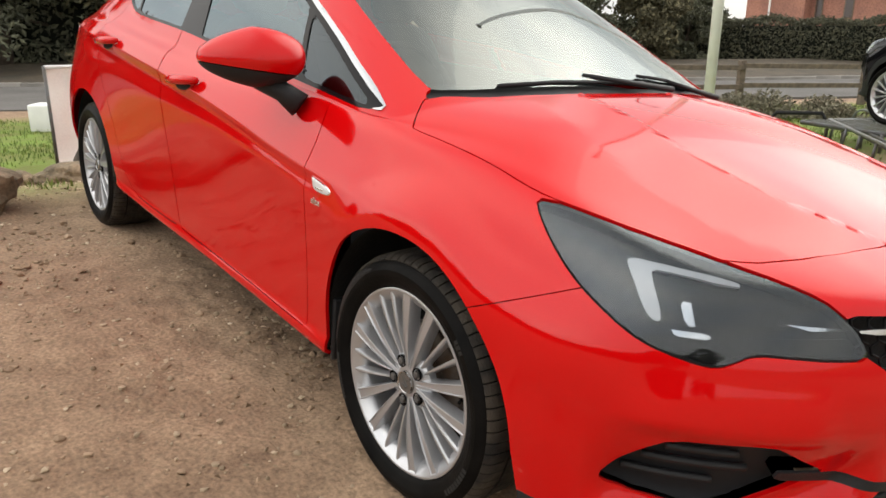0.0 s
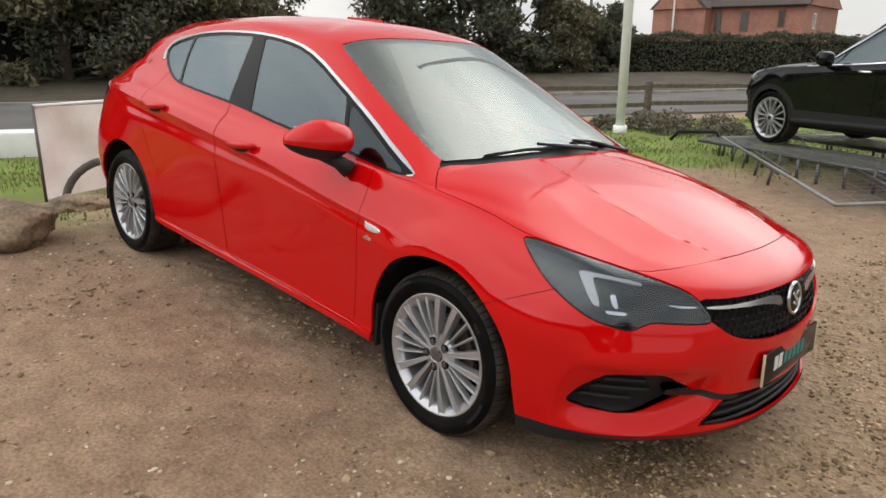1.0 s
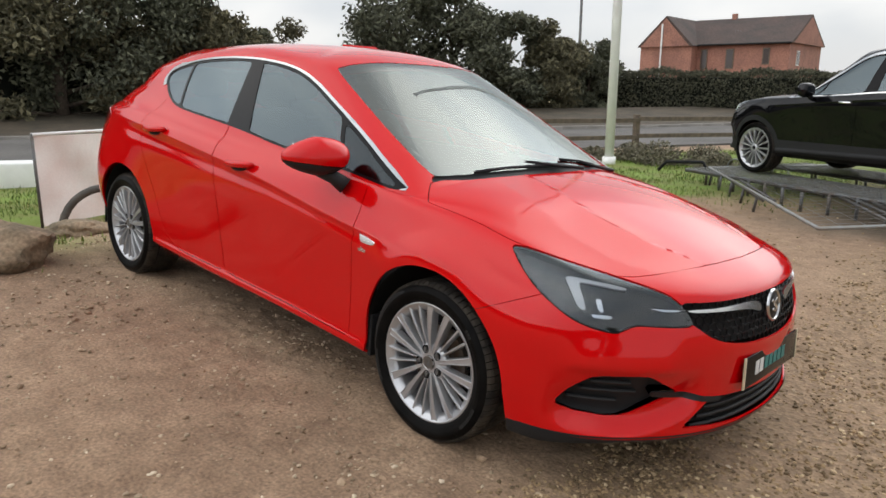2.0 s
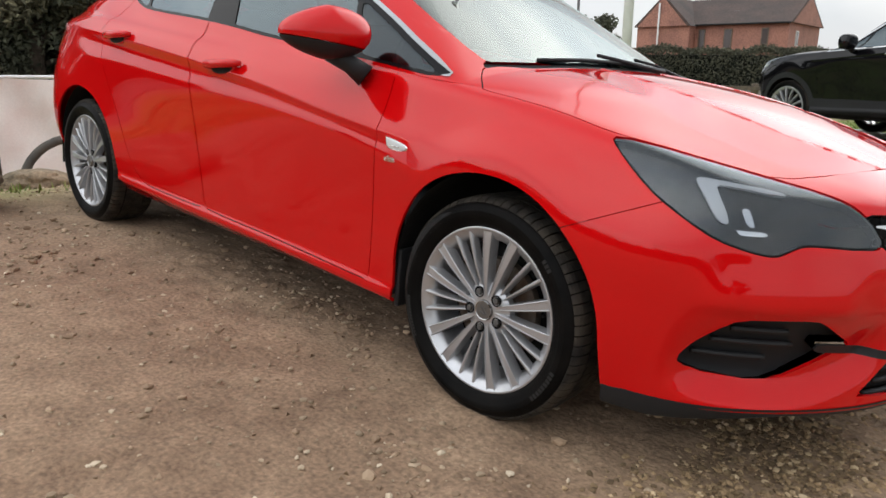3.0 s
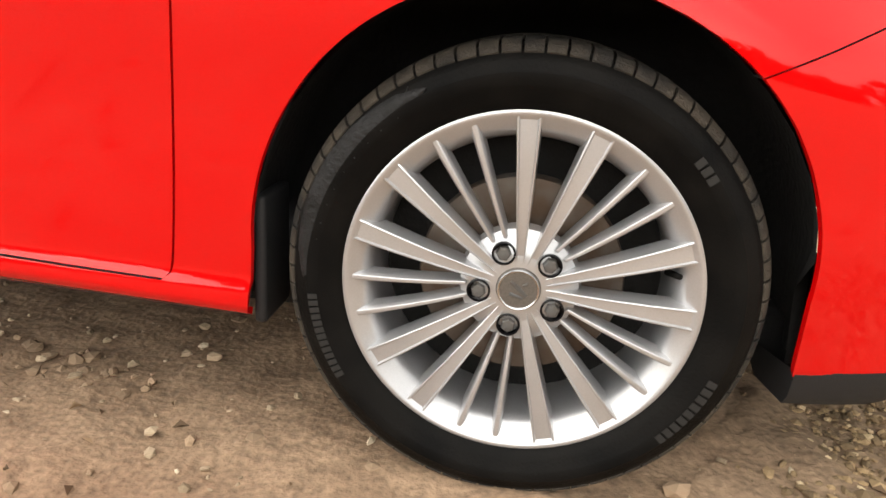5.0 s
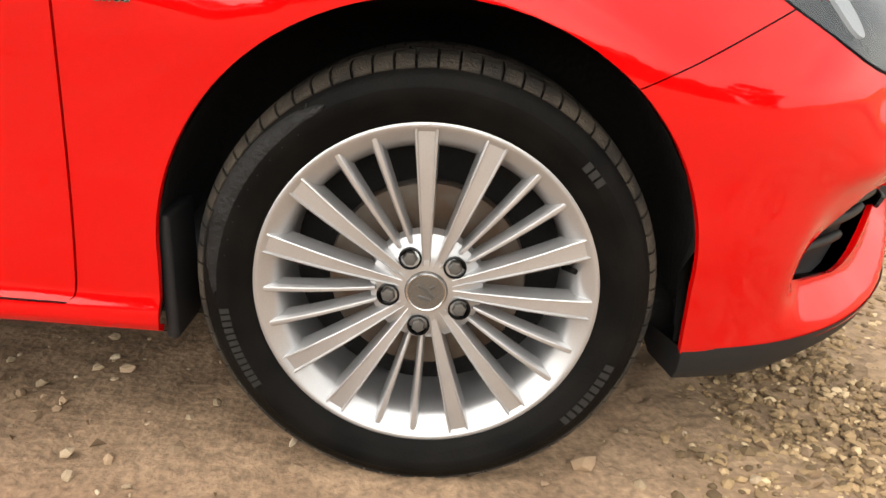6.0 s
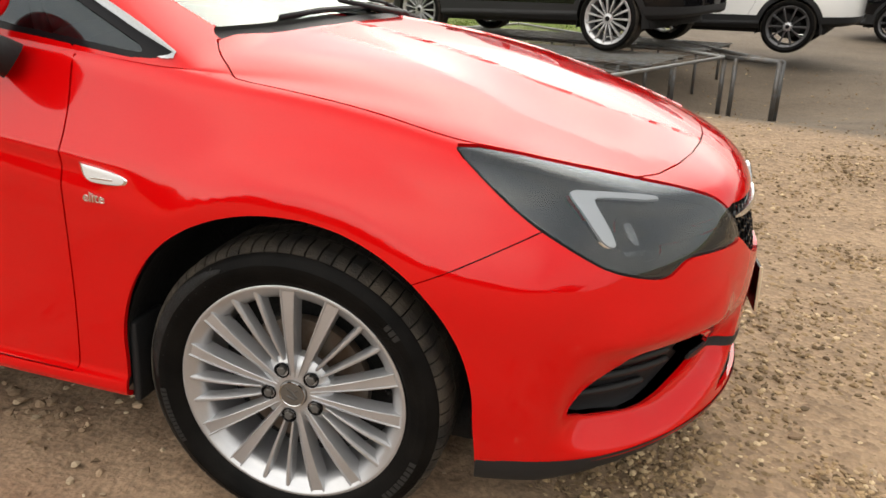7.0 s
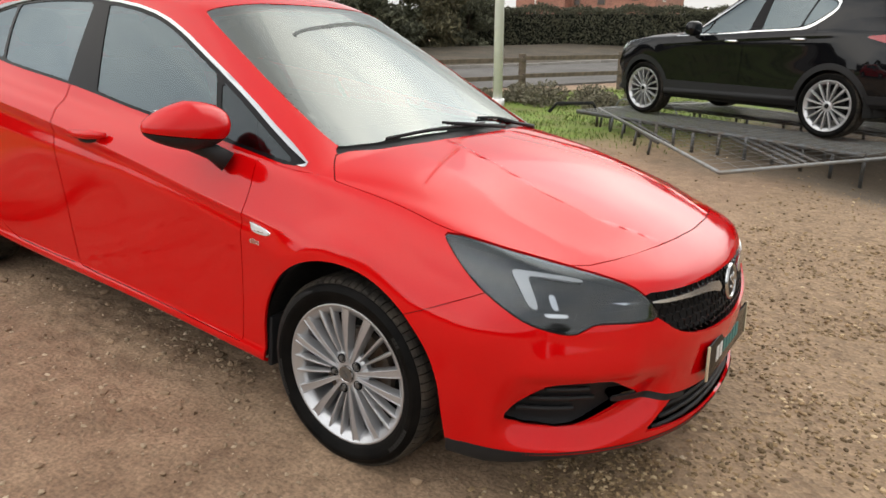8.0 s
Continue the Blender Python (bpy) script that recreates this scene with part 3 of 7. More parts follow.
# The hatchback's level lines, from the sill up; x to the nose from the front axle, y outwards, z up.
HATCH = {
    "under": [(0.84, 0, 0.19), (0.80, 0.33, 0.19), (0.69, 0.58, 0.19), (0.53, 0.74, 0.20), (0.37, 0.80, 0.21), (0, 0.81, 0.21), (-0.40, 0.80, 0.20), (-1.0, 0.80, 0.21), (-1.65, 0.80, 0.21), (-2.3, 0.80, 0.22), (-2.66, 0.80, 0.24), (-3.05, 0.76, 0.26), (-3.36, 0.58, 0.28), (-3.46, 0, 0.30)],
    "sill": [(0.945, 0, 0.245), (0.908, 0.34, 0.245), (0.773, 0.606, 0.24), (0.588, 0.772, 0.23), (0.37, 0.838, 0.224), (0, 0.86, 0.228), (-0.40, 0.862, 0.238), (-1.0, 0.860, 0.255), (-1.65, 0.860, 0.262), (-2.3, 0.865, 0.28), (-2.66, 0.865, 0.29), (-3.05, 0.83, 0.30), (-3.40, 0.62, 0.31), (-3.48, 0, 0.32)],
    "lower": [(0.942, 0, 0.40), (0.900, 0.34, 0.40), (0.780, 0.592, 0.40), (0.612, 0.762, 0.40), (0.40, 0.865, 0.40), (0, 0.905, 0.42), (-0.40, 0.877, 0.40), (-1.0, 0.870, 0.40), (-1.65, 0.870, 0.40), (-2.3, 0.885, 0.41), (-2.66, 0.90, 0.43), (-3.05, 0.875, 0.43), (-3.40, 0.66, 0.44), (-3.49, 0, 0.45)],
    "middle": [(0.942, 0, 0.55), (0.906, 0.32, 0.55), (0.80, 0.57, 0.555), (0.64, 0.745, 0.56), (0.42, 0.86, 0.565), (0, 0.908, 0.60), (-0.40, 0.893, 0.58), (-1.0, 0.886, 0.60), (-1.65, 0.886, 0.62), (-2.3, 0.890, 0.64), (-2.66, 0.905, 0.66), (-3.05, 0.88, 0.67), (-3.39, 0.68, 0.68), (-3.48, 0, 0.68)],
    "waist": [(0.912, 0, 0.655), (0.88, 0.30, 0.66), (0.79, 0.53, 0.67), (0.64, 0.70, 0.685), (0.42, 0.815, 0.705), (0, 0.888, 0.737), (-0.40, 0.909, 0.752), (-1.0, 0.907, 0.829), (-1.65, 0.904, 0.898), (-2.3, 0.897, 0.950), (-2.66, 0.878, 0.972), (-3.05, 0.80, 0.985), (-3.33, 0.62, 0.95), (-3.42, 0, 0.95)],
    "shoulder": [(0.885, 0, 0.725), (0.855, 0.28, 0.728), (0.78, 0.49, 0.735), (0.62, 0.645, 0.75), (0.42, 0.755, 0.785), (0.0, 0.835, 0.822), (-0.35, 0.860, 0.842), (-1.0, 0.880, 0.882), (-1.65, 0.886, 0.934), (-2.3, 0.879, 0.983), (-2.66, 0.858, 1.003), (-3.05, 0.775, 1.012), (-3.28, 0.58, 1.01), (-3.36, 0, 1.01)],
    "bonnet_edge": [(0.80, 0, 0.782), (0.775, 0.25, 0.782), (0.71, 0.44, 0.78), (0.56, 0.60, 0.785), (0.38, 0.715, 0.815), (0.0, 0.79, 0.868), (-0.30, 0.835, 0.884), (-1.0, 0.858, 0.915), (-1.65, 0.866, 0.962), (-2.3, 0.858, 1.010), (-2.66, 0.835, 1.030), (-3.04, 0.735, 1.035), (-3.25, 0.56, 1.045), (-3.33, 0, 1.045)],
    "bonnet": [(0.38, 0, 0.915), (0.36, 0.22, 0.913), (0.30, 0.40, 0.908), (0.20, 0.56, 0.90), (0.10, 0.67, 0.892), (-0.08, 0.75, 0.895), (-0.28, 0.815, 0.902), (-1.0, 0.835, 0.945), (-1.65, 0.835, 0.985), (-2.28, 0.825, 1.03), (-2.62, 0.80, 1.055), (-2.98, 0.71, 1.08), (-3.20, 0.53, 1.09), (-3.28, 0, 1.10)],
    "glass_line": [(-0.15, 0, 0.985), (-0.155, 0.22, 0.983), (-0.175, 0.42, 0.972), (-0.20, 0.60, 0.952), (-0.215, 0.71, 0.930), (-0.24, 0.785, 0.912), (-0.42, 0.812, 0.922), (-1.0, 0.815, 0.970), (-1.65, 0.812, 1.025), (-2.22, 0.79, 1.07), (-2.52, 0.75, 1.12), (-2.86, 0.66, 1.16), (-3.08, 0.48, 1.16), (-3.15, 0, 1.17)],
    "pillar": [(-0.54, 0, 1.20), (-0.55, 0.22, 1.197), (-0.58, 0.42, 1.183), (-0.61, 0.585, 1.155), (-0.64, 0.66, 1.135), (-0.70, 0.70, 1.13), (-0.82, 0.715, 1.145), (-1.15, 0.722, 1.175), (-1.65, 0.722, 1.21), (-2.15, 0.705, 1.23), (-2.48, 0.67, 1.24), (-2.80, 0.60, 1.26), (-2.97, 0.42, 1.28), (-3.02, 0, 1.29)],
    "rail": [(-0.96, 0, 1.405), (-0.97, 0.22, 1.402), (-1.0, 0.40, 1.388), (-1.04, 0.53, 1.362), (-1.09, 0.575, 1.352), (-1.16, 0.598, 1.352), (-1.28, 0.612, 1.368), (-1.50, 0.62, 1.39), (-1.75, 0.62, 1.398), (-2.12, 0.605, 1.382), (-2.45, 0.58, 1.345), (-2.72, 0.54, 1.315), (-2.86, 0.38, 1.35), (-2.89, 0, 1.365)],
    "roof": [(-1.12, 0, 1.45), (-1.13, 0.20, 1.447), (-1.16, 0.36, 1.435), (-1.20, 0.47, 1.42), (-1.24, 0.51, 1.412), (-1.30, 0.53, 1.415), (-1.40, 0.54, 1.425), (-1.58, 0.545, 1.438), (-1.80, 0.545, 1.44), (-2.10, 0.53, 1.425), (-2.40, 0.505, 1.395), (-2.64, 0.47, 1.37), (-2.76, 0.33, 1.40), (-2.79, 0, 1.41)],
    "crown": [(-1.40, 0, 1.478), (-1.42, 0, 1.479), (-1.45, 0, 1.48), (-1.49, 0, 1.481), (-1.53, 0, 1.482), (-1.58, 0, 1.483), (-1.64, 0, 1.484), (-1.72, 0, 1.485), (-1.82, 0, 1.484), (-1.95, 0, 1.48), (-2.08, 0, 1.474), (-2.22, 0, 1.466), (-2.34, 0, 1.457), (-2.42, 0, 1.45)],
}

# ---- wheels ----


BROAD = ((-0.55, -1.0), (-0.5, -0.16), (-0.47, -0.02), (-0.40, 0.0), (-0.34, -0.09), (0.34, -0.09), (0.40, 0.0), (0.47, -0.02), (0.5, -0.16), (0.55, -1.0))
SLIM = ((-0.56, -1.0), (-0.42, -0.20), (-0.24, -0.02), (-0.14, 0.0), (0.14, 0.0), (0.24, -0.02), (0.42, -0.20), (0.56, -1.0))


def spoke(bm, turn, r0, off0, w0, r1, off1, w1, d0, d1, deep=0.024, section=BROAD):
    """A tapered bar with ridged edges and sloping flanks from radius r0 to r1, turned about the axle."""
    c, s = math.cos(turn), math.sin(turn)
    rings = []
    m = len(section)
    for k in range(7):
        u = k / 6
        r, off, w = r0 + (r1 - r0) * u, off0 + (off1 - off0) * u, w0 + (w1 - w0) * u
        d = d0 + (d1 - d0) * u + 0.005 * math.sin(math.pi * u)
        ring = []
        for a, b in section:
            x, z = r, off + a * w
            ring.append(bm.verts.new((x * c - z * s, -(d + b * deep), x * s + z * c)))
        rings.append(ring)
    for a, b in zip(rings, rings[1:]):
        for k in range(m):
            bm.faces.new((a[k], a[(k + 1) % m], b[(k + 1) % m], b[k]))
    bm.faces.new(rings[0])
    bm.faces.new(rings[-1][::-1])
    bmesh.ops.recalc_face_normals(bm, faces=bm.faces)
    return bm


def plain_spoke(parent, *shape, metal=None):
    return part("spoke", spoke(bmesh.new(), *shape), metal or ALLOY, parent, angle=18)


def tyre_parts(wheel, r_rim, r_out, lugs):
    k = (r_out - r_rim) / (0.317 - 0.2335)
    side = [(0.2225, -0.012), (0.2345, 0.008), (0.248, 0.019), (0.262, 0.0225), (0.264, 0.0240), (0.278, 0.0235), (0.280, 0.0215), (0.290, 0.0175), (0.2985, 0.0105), (0.305, 0.0), (0.3085, -0.014), (0.3085, -0.05), (0.3085, -0.15), (0.305, -0.19), (0.30, -0.205), (0.28, -0.222), (0.236, -0.215)]
    tyre = part("tyre", lathe([(r_rim + (r - 0.2335) * k, d) for r, d in side], 120), RUBBER, wheel, "black rubber tyre, dusty on the tread", angle=40)
    bm = bmesh.new()
    # each block: its outline across the tread as (depth, radius), dug down to its floor
    blocks = (([(0.0105, 0.3010), (0.0060, 0.3055), (0.0, 0.3095), (-0.012, 0.3140), (-0.048, 0.3165)], 0.86, 0.0), ([(-0.054, 0.3170), (-0.098, 0.3172)], 0.90, 0.35), ([(-0.104, 0.3172), (-0.146, 0.3170)], 0.90, 0.7), ([(-0.152, 0.3165), (-0.188, 0.3140), (-0.200, 0.3095)], 0.74, 0.2))
    for i in range(lugs):
        for line, share, shift in blocks:
            a0 = 2 * math.pi * (i + shift) / lugs
            a1 = a0 + 2 * math.pi / lugs * share
            tops, floors = [], []
            for a in (a0, a1):
                tops.append([bm.verts.new(((r + r_out - 0.317) * math.cos(a), -d, (r + r_out - 0.317) * math.sin(a))) for d, r in line])
                floors.append([bm.verts.new(((r + r_out - 0.325) * math.cos(a), -d + (0.004 if d > -0.1 else -0.004), (r + r_out - 0.325) * math.sin(a))) for d, r in line])
            for j in range(len(line) - 1):
                bm.faces.new((tops[0][j], tops[0][j + 1], tops[1][j + 1], tops[1][j]))
                for e in (0, 1):
                    bm.faces.new((tops[e][j], tops[e][j + 1], floors[e][j + 1], floors[e][j]))
            for j in (0, -1):
                bm.faces.new((tops[0][j], tops[1][j], floors[1][j], floors[0][j]))
    bmesh.ops.recalc_face_normals(bm, faces=bm.faces)
    part("tread", bm, TREAD, tyre, smooth=False)
    return tyre


def sidewall_marks(tyre, spans, r, d, size, material):
    """Raised plain bars where the sidewall carries moulded writing."""
    for a0, a1, n in spans:
        bm = bmesh.new()
        for i in range(n):
            a = radians(a0 + (a1 - a0) * (i + 0.5) / n)
            w = radians((a1 - a0) / n * 0.36)
            box(bm, -w * r, w * r, -0.0008, 0.0008, -size / 2, size / 2, m=pose(r * math.cos(a), -d, r * math.sin(a), 0, 90 - math.degrees(a), 0))
        part("sidewall_marking", bm, material, tyre, smooth=False)


def scuff_band(tyre, a0, a1):
    """The dusty moulded panel on one stretch of the sidewall, crossed by fine raised ribs."""
    bm = bmesh.new()
    rings = []
    for k in range(33):
        a, edge = radians(a0 + (a1 - a0) * k / 32), math.sin(math.pi * k / 32) ** 0.4
        mid = 0.283
        line = [(mid - 0.018 * edge, 0.0212), (mid - 0.006 * edge, 0.0225), (mid + 0.006 * edge, 0.0200), (mid + 0.015 * edge, 0.0140)]
        rings.append([bm.verts.new((r * math.cos(a), -d - 0.0012, r * math.sin(a))) for r, d in line])
    for p, q in zip(rings, rings[1:]):
        for j in range(3):
            bm.faces.new((p[j], q[j], q[j + 1], p[j + 1]))
    part("sidewall_panel", bm, SCUFFED, tyre)
    for k in range(9):
        bm = bmesh.new()
        a, b = radians(a0 + 10 + (a1 - a0 - 22) * k / 8), radians(a0 + 10 + (a1 - a0 - 22) * k / 8 + (7 if k % 2 else -6))
        tube(bm, [(0.268 * math.cos(a), -0.0235, 0.268 * math.sin(a)), (0.294 * math.cos(b), -0.0165, 0.294 * math.sin(b))], 0.0009, 4)
        part("sidewall_rib", bm, MARKING, tyre)


def rim_barrel(wheel, k=1.0, metal=None):
    prof = [(0.2215, -0.014), (0.230, -0.002), (0.2335, 0.006), (0.2335, 0.009), (0.2305, 0.0105), (0.2270, 0.0095), (0.2235, 0.006), (0.212, -0.001), (0.203, -0.010), (0.1975, -0.024), (0.196, -0.10), (0.198, -0.19), (0.215, -0.20)]
    return part("rim", lathe([(r * k, d) for r, d in prof], 120), metal or ALLOY, wheel, "dark alloy rim" if metal is DARK_ALLOY else "silver alloy rim", angle=50)


def brake_parts(wheel, k=1.0):
    part("brake_disc", lathe([(0.07 * k, -0.052), (0.138 * k, -0.052), (0.140 * k, -0.056), (0.140 * k, -0.074), (0.07 * k, -0.076)], 64), STEEL_DISC, wheel, "rust-brown steel brake disc", angle=30)
    part("hub_bell", lathe([(0.0, -0.028), (0.066 * k, -0.028), (0.074 * k, -0.036), (0.075 * k, -0.056)], 40), STEEL_DISC, wheel, angle=30)
    # an added near-black plate that stands for the shade deep in the drum
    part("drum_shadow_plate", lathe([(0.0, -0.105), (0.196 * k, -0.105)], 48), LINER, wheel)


def hub_parts(wheel, first, k=1.0, pcd=0.0525, cap=0.030):
    bm = lathe([(0.0, -0.004), (0.036 * k, -0.003), (0.046 * k, -0.004), (0.066 * k, -0.010), (0.078 * k, -0.018), (0.082 * k, -0.034)], 60)
    part("hub", bm, ALLOY, wheel, angle=40)
    for i in range(5):
        a = radians(first + 72 * i)
        x, z = pcd * math.cos(a), pcd * math.sin(a)
        cup = part("bolt_pocket", lathe([(0.0155, -0.006), (0.0158, -0.0005), (0.0142, 0.0003), (0.0130, -0.001), (0.0128, -0.008), (0.0, -0.008)], 24), GLOSS_BLACK, wheel, angle=40)
        cup.matrix_basis = pose(x, 0, z)
        bolt = lathe([(0.0, 0.0040), (0.0080, 0.0036), (0.0096, 0.0018), (0.0102, -0.002), (0.0102, -0.008)], 6)
        b = part("wheel_bolt", bolt, GALVANISED, cup, smooth=False)
        b.matrix_basis = pose(0, 0, 0, 0, 17 * i, 0)
    c = part("centre_cap", lathe([(0.0, 0.0035), (cap * 0.86, 0.0032), (cap * 0.90, 0.0015), (cap * 0.99, -0.003)], 48), CAP_GREY, wheel, "grey centre cap with a chrome ring", angle=40)
    part("cap_ring", lathe([(cap * 0.82, 0.0034), (cap * 0.85, 0.0046), (cap * 0.90, 0.0046), (cap * 0.93, 0.0012)], 48), TRIM_CHROME, c, angle=60)
    bm = bmesh.new()
    for dx, dz, w, h, a in ((-0.004, 0.007, 0.008, 0.0022, 30), (0.003, 0.0, 0.011, 0.0026, 42), (-0.002, -0.008, 0.009, 0.0022, 18), (0.009, 0.009, 0.004, 0.002, -30)):
        box(bm, -w, w, -0.0012, 0.0012, -h, h, 0.0008, pose(dx, -0.0036, dz, 0, a, 0))
    part("cap_emblem", bm, GALVANISED, c)


def touring_wheel(parent, place, phase, mirrored=False):
    """The hatchback's wheel: five pairs of broad spokes with five pairs of slim ones between."""
    wheel = new("wheel")
    wheel.parent, wheel.matrix_basis = parent, place
    tyre = tyre_parts(wheel, 0.2335, 0.317, 72)
    sidewall_marks(tyre, [(186, 213, 13), (318, 342, 9), (38, 46, 3)], 0.2715, 0.0242, 0.013, MARKING)
    scuff_band(tyre, 118, 182)
    rim_barrel(wheel)
    brake_parts(wheel)
    for g in range(5):
        axis = radians(phase + 72 * g)
        for s in (1, -1):
            plain_spoke(wheel, axis, 0.036, s * 0.0075, 0.011, 0.2290, s * 0.0475, 0.033, -0.002, 0.0075, 0.034)
            plain_spoke(wheel, axis + radians(36), 0.070, s * 0.0085, 0.0085, 0.2205, s * 0.0265, 0.0150, -0.008, 0.0045, 0.026, SLIM)
    hub_parts(wheel, phase + 36)
    valve = bar_tube("valve", [(0.186, 0.02, 0.040), (0.198, -0.004, 0.043)], [0.005, 0.004], RUBBER, wheel)
    return wheel


def slatted_wheel(parent, place, count, r=0.335, dark=False, broad=0.017):
    """A plain many-spoked wheel for cars further off."""
    wheel = new("wheel")
    wheel.parent, wheel.matrix_basis = parent, place
    tyre_parts(wheel, 0.262, r, 60)
    rim_barrel(wheel, 0.262 / 0.2335, DARK_ALLOY if dark else ALLOY)
    # a flat near-black disc, put in as the shade behind the spokes
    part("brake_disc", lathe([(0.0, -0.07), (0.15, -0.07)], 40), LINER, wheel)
    for g in range(count):
        plain_spoke(wheel, 2 * math.pi * g / count, 0.04, 0, broad * 0.75, 0.256, 0, broad * 1.35, 0.0, 0.005, 0.03, metal=DARK_ALLOY if dark else ALLOY)
    part("hub", lathe([(0.0, 0.006), (0.03, 0.005), (0.034, 0.001), (0.055, -0.004), (0.06, -0.03)], 40), ALLOY, wheel, angle=40)
    part("centre_cap", lathe([(0.0, 0.009), (0.024, 0.008), (0.027, 0.003)], 32), LAMP_DARK, wheel, angle=40)
    return wheel


# ---- the red hatchback ----


def line_through(a, b):
    """Signed distance to the line a-b in side view; above nought ahead of it."""
    a, b = np.array(a), np.array(b)
    t = (b - a) / np.linalg.norm(b - a)
    n = np.array([t[1], -t[0]])
    if n[0] < 0:
        n = -n
    return lambda p: (side_view(p) - a) @ n


def panel(skin, func, tag, source="body", gap=0.0036, where=None):
    skin.cut(func, source, "_p", where)
    skin.cut(lambda p: func(p) + gap, "_p", tag)
    skin.tag[skin.tag == "_p"] = "gap"


def limits(x0=-9, x1=9, y0=-9, y1=9, z0=-9, z1=9):
    return lambda c: (c[:, 0] > x0) & (c[:, 0] < x1) & (c[:, 1] > y0) & (c[:, 1] < y1) & (c[:, 2] > z0) & (c[:, 2] < z1)


def put(skin, tag, name, material, parent, depth=0.012, offset=0.0, both=True, mirror=False, label=""):
    got = skin.piece(tag, depth, offset, both, mirror)
    if got is None:
        return None
    v, f, n = got
    if not mirror and not both:
        v, f, n = v * np.array([1, -1, 1]), f[:, ::-1], n * np.array([1, -1, 1])
    elif mirror:
        v, f, n = v * np.array([1, -1, 1]), f[:, ::-1], n * np.array([1, -1, 1])
    return raw(name, v, f, material, parent, label, True, n)


def pair(skin, tag, name, material, parent, depth=0.012, offset=0.0, label=""):
    """The same panel on the right side (y below nought) and on the left."""
    return [put(skin, tag, name, material, parent, depth, offset, False, side, label) for side in (False, True)]


LAMP = [(0.507, 0.829), (0.38, 0.820), (0.245, 0.802), (0.11, 0.784), (-0.005, 0.768), (-0.12, 0.753), (-0.215, 0.735), (-0.265, 0.713), (-0.315, 0.685), (-0.365, 0.633), (-0.25, 0.632), (-0.14, 0.636), (-0.055, 0.637), (-0.012, 0.622), (0.03, 0.607), (0.11, 0.613), (0.217, 0.632), (0.30, 0.664), (0.395, 0.710), (0.457, 0.759), (0.500, 0.806)]
LAMP_BLADE = [(0.268, 0.765), (0.235, 0.771), (-0.03, 0.752), (-0.026, 0.743), (0.195, 0.759), (0.203, 0.748), (0.172, 0.682), (0.182, 0.669), (0.217, 0.686), (0.252, 0.744)]
LAMP_STRIP = [(-0.060, 0.695), (-0.154, 0.692), (-0.30, 0.687), (-0.312, 0.679), (-0.154, 0.683)]
LAMP_FOOT = [(0.150, 0.664), (0.060, 0.665), (0.043, 0.659), (0.050, 0.654), (0.140, 0.653)]
LAMP_BLOCK = [(0.128, 0.716), (0.100, 0.716), (0.086, 0.674), (0.112, 0.674)]
LAMP_POD = [(0.155, 0.735), (0.05, 0.725), (0.005, 0.665), (0.03, 0.640), (0.16, 0.645)]
GRILLE = [(-0.3, 0.708), (0.0, 0.707), (0.19, 0.705), (0.383, 0.707), (0.53, 0.712), (0.52, 0.66), (0.467, 0.631), (0.417, 0.592), (0.336, 0.567), (0.212, 0.549), (0.076, 0.543), (0.0, 0.541), (-0.3, 0.541)]
GRILLE_WING = [(0.50, 0.688), (0.36, 0.686), (0.12, 0.689), (0.105, 0.640), (0.20, 0.666), (0.36, 0.674), (0.50, 0.679)]
INTAKE = [(0.264, 0.337), (0.260, 0.352), (0.225, 0.383), (0.160, 0.430), (0.120, 0.452), (0.07, 0.462), (-0.10, 0.469), (-0.155, 0.467), (-0.19, 0.455), (-0.325, 0.398), (-0.22, 0.354), (-0.11, 0.317), (-0.05, 0.306), (0.03, 0.303), (0.17, 0.309), (0.235, 0.322)]
LOWER_GRILLE = [(-0.3, 0.366), (0.0, 0.364), (0.17, 0.366), (0.339, 0.374), (0.44, 0.385), (0.395, 0.362), (0.395, 0.362), (0.490, 0.276), (0.490, 0.276), (0.25, 0.262), (0.0, 0.252), (-0.3, 0.252)]
BONNET = [(0.768, -0.2), (0.768, 0.0), (0.752, 0.24), (0.70, 0.452), (0.618, 0.603), (0.53, 0.650), (0.444, 0.696), (0.346, 0.732), (0.255, 0.757), (0.10, 0.757), (-0.035, 0.768), (-0.150, 0.778), (-0.158, 0.770), (-0.222, 0.706), (-0.250, 0.662), (-0.185, 0.50), (-0.13, 0.25), (-0.115, 0.0), (-0.115, -0.2)]
WINDSCREEN = [(-0.172, -0.2), (-0.172, 0.0), (-0.178, 0.24), (-0.208, 0.46), (-0.252, 0.61), (-0.275, 0.646), (-0.60, 0.618), (-0.85, 0.578), (-1.045, 0.542), (-1.052, 0.52), (-1.02, 0.38), (-0.99, 0.20), (-0.982, 0.0), (-0.982, -0.2)]
COWL = [(-0.09, -0.2), (-0.09, 0.2), (-0.15, 0.50), (-0.232, 0.668), (-0.285, 0.66), (-0.20, 0.40), (-0.16, -0.2)]
SIDE_GLASS = [(-0.222, 0.908), (-0.633, 0.953), (-1.122, 0.991), (-1.393, 1.023), (-1.587, 1.040), (-2.05, 1.068), (-2.20, 1.085), (-2.34, 1.135), (-2.485, 1.215), (-2.482, 1.275), (-2.238, 1.331), (-2.0, 1.357), (-1.75, 1.371), (-1.50, 1.371), (-1.28, 1.350), (-1.106, 1.303), (-0.848, 1.192), (-0.632, 1.098), (-0.40, 0.985)]
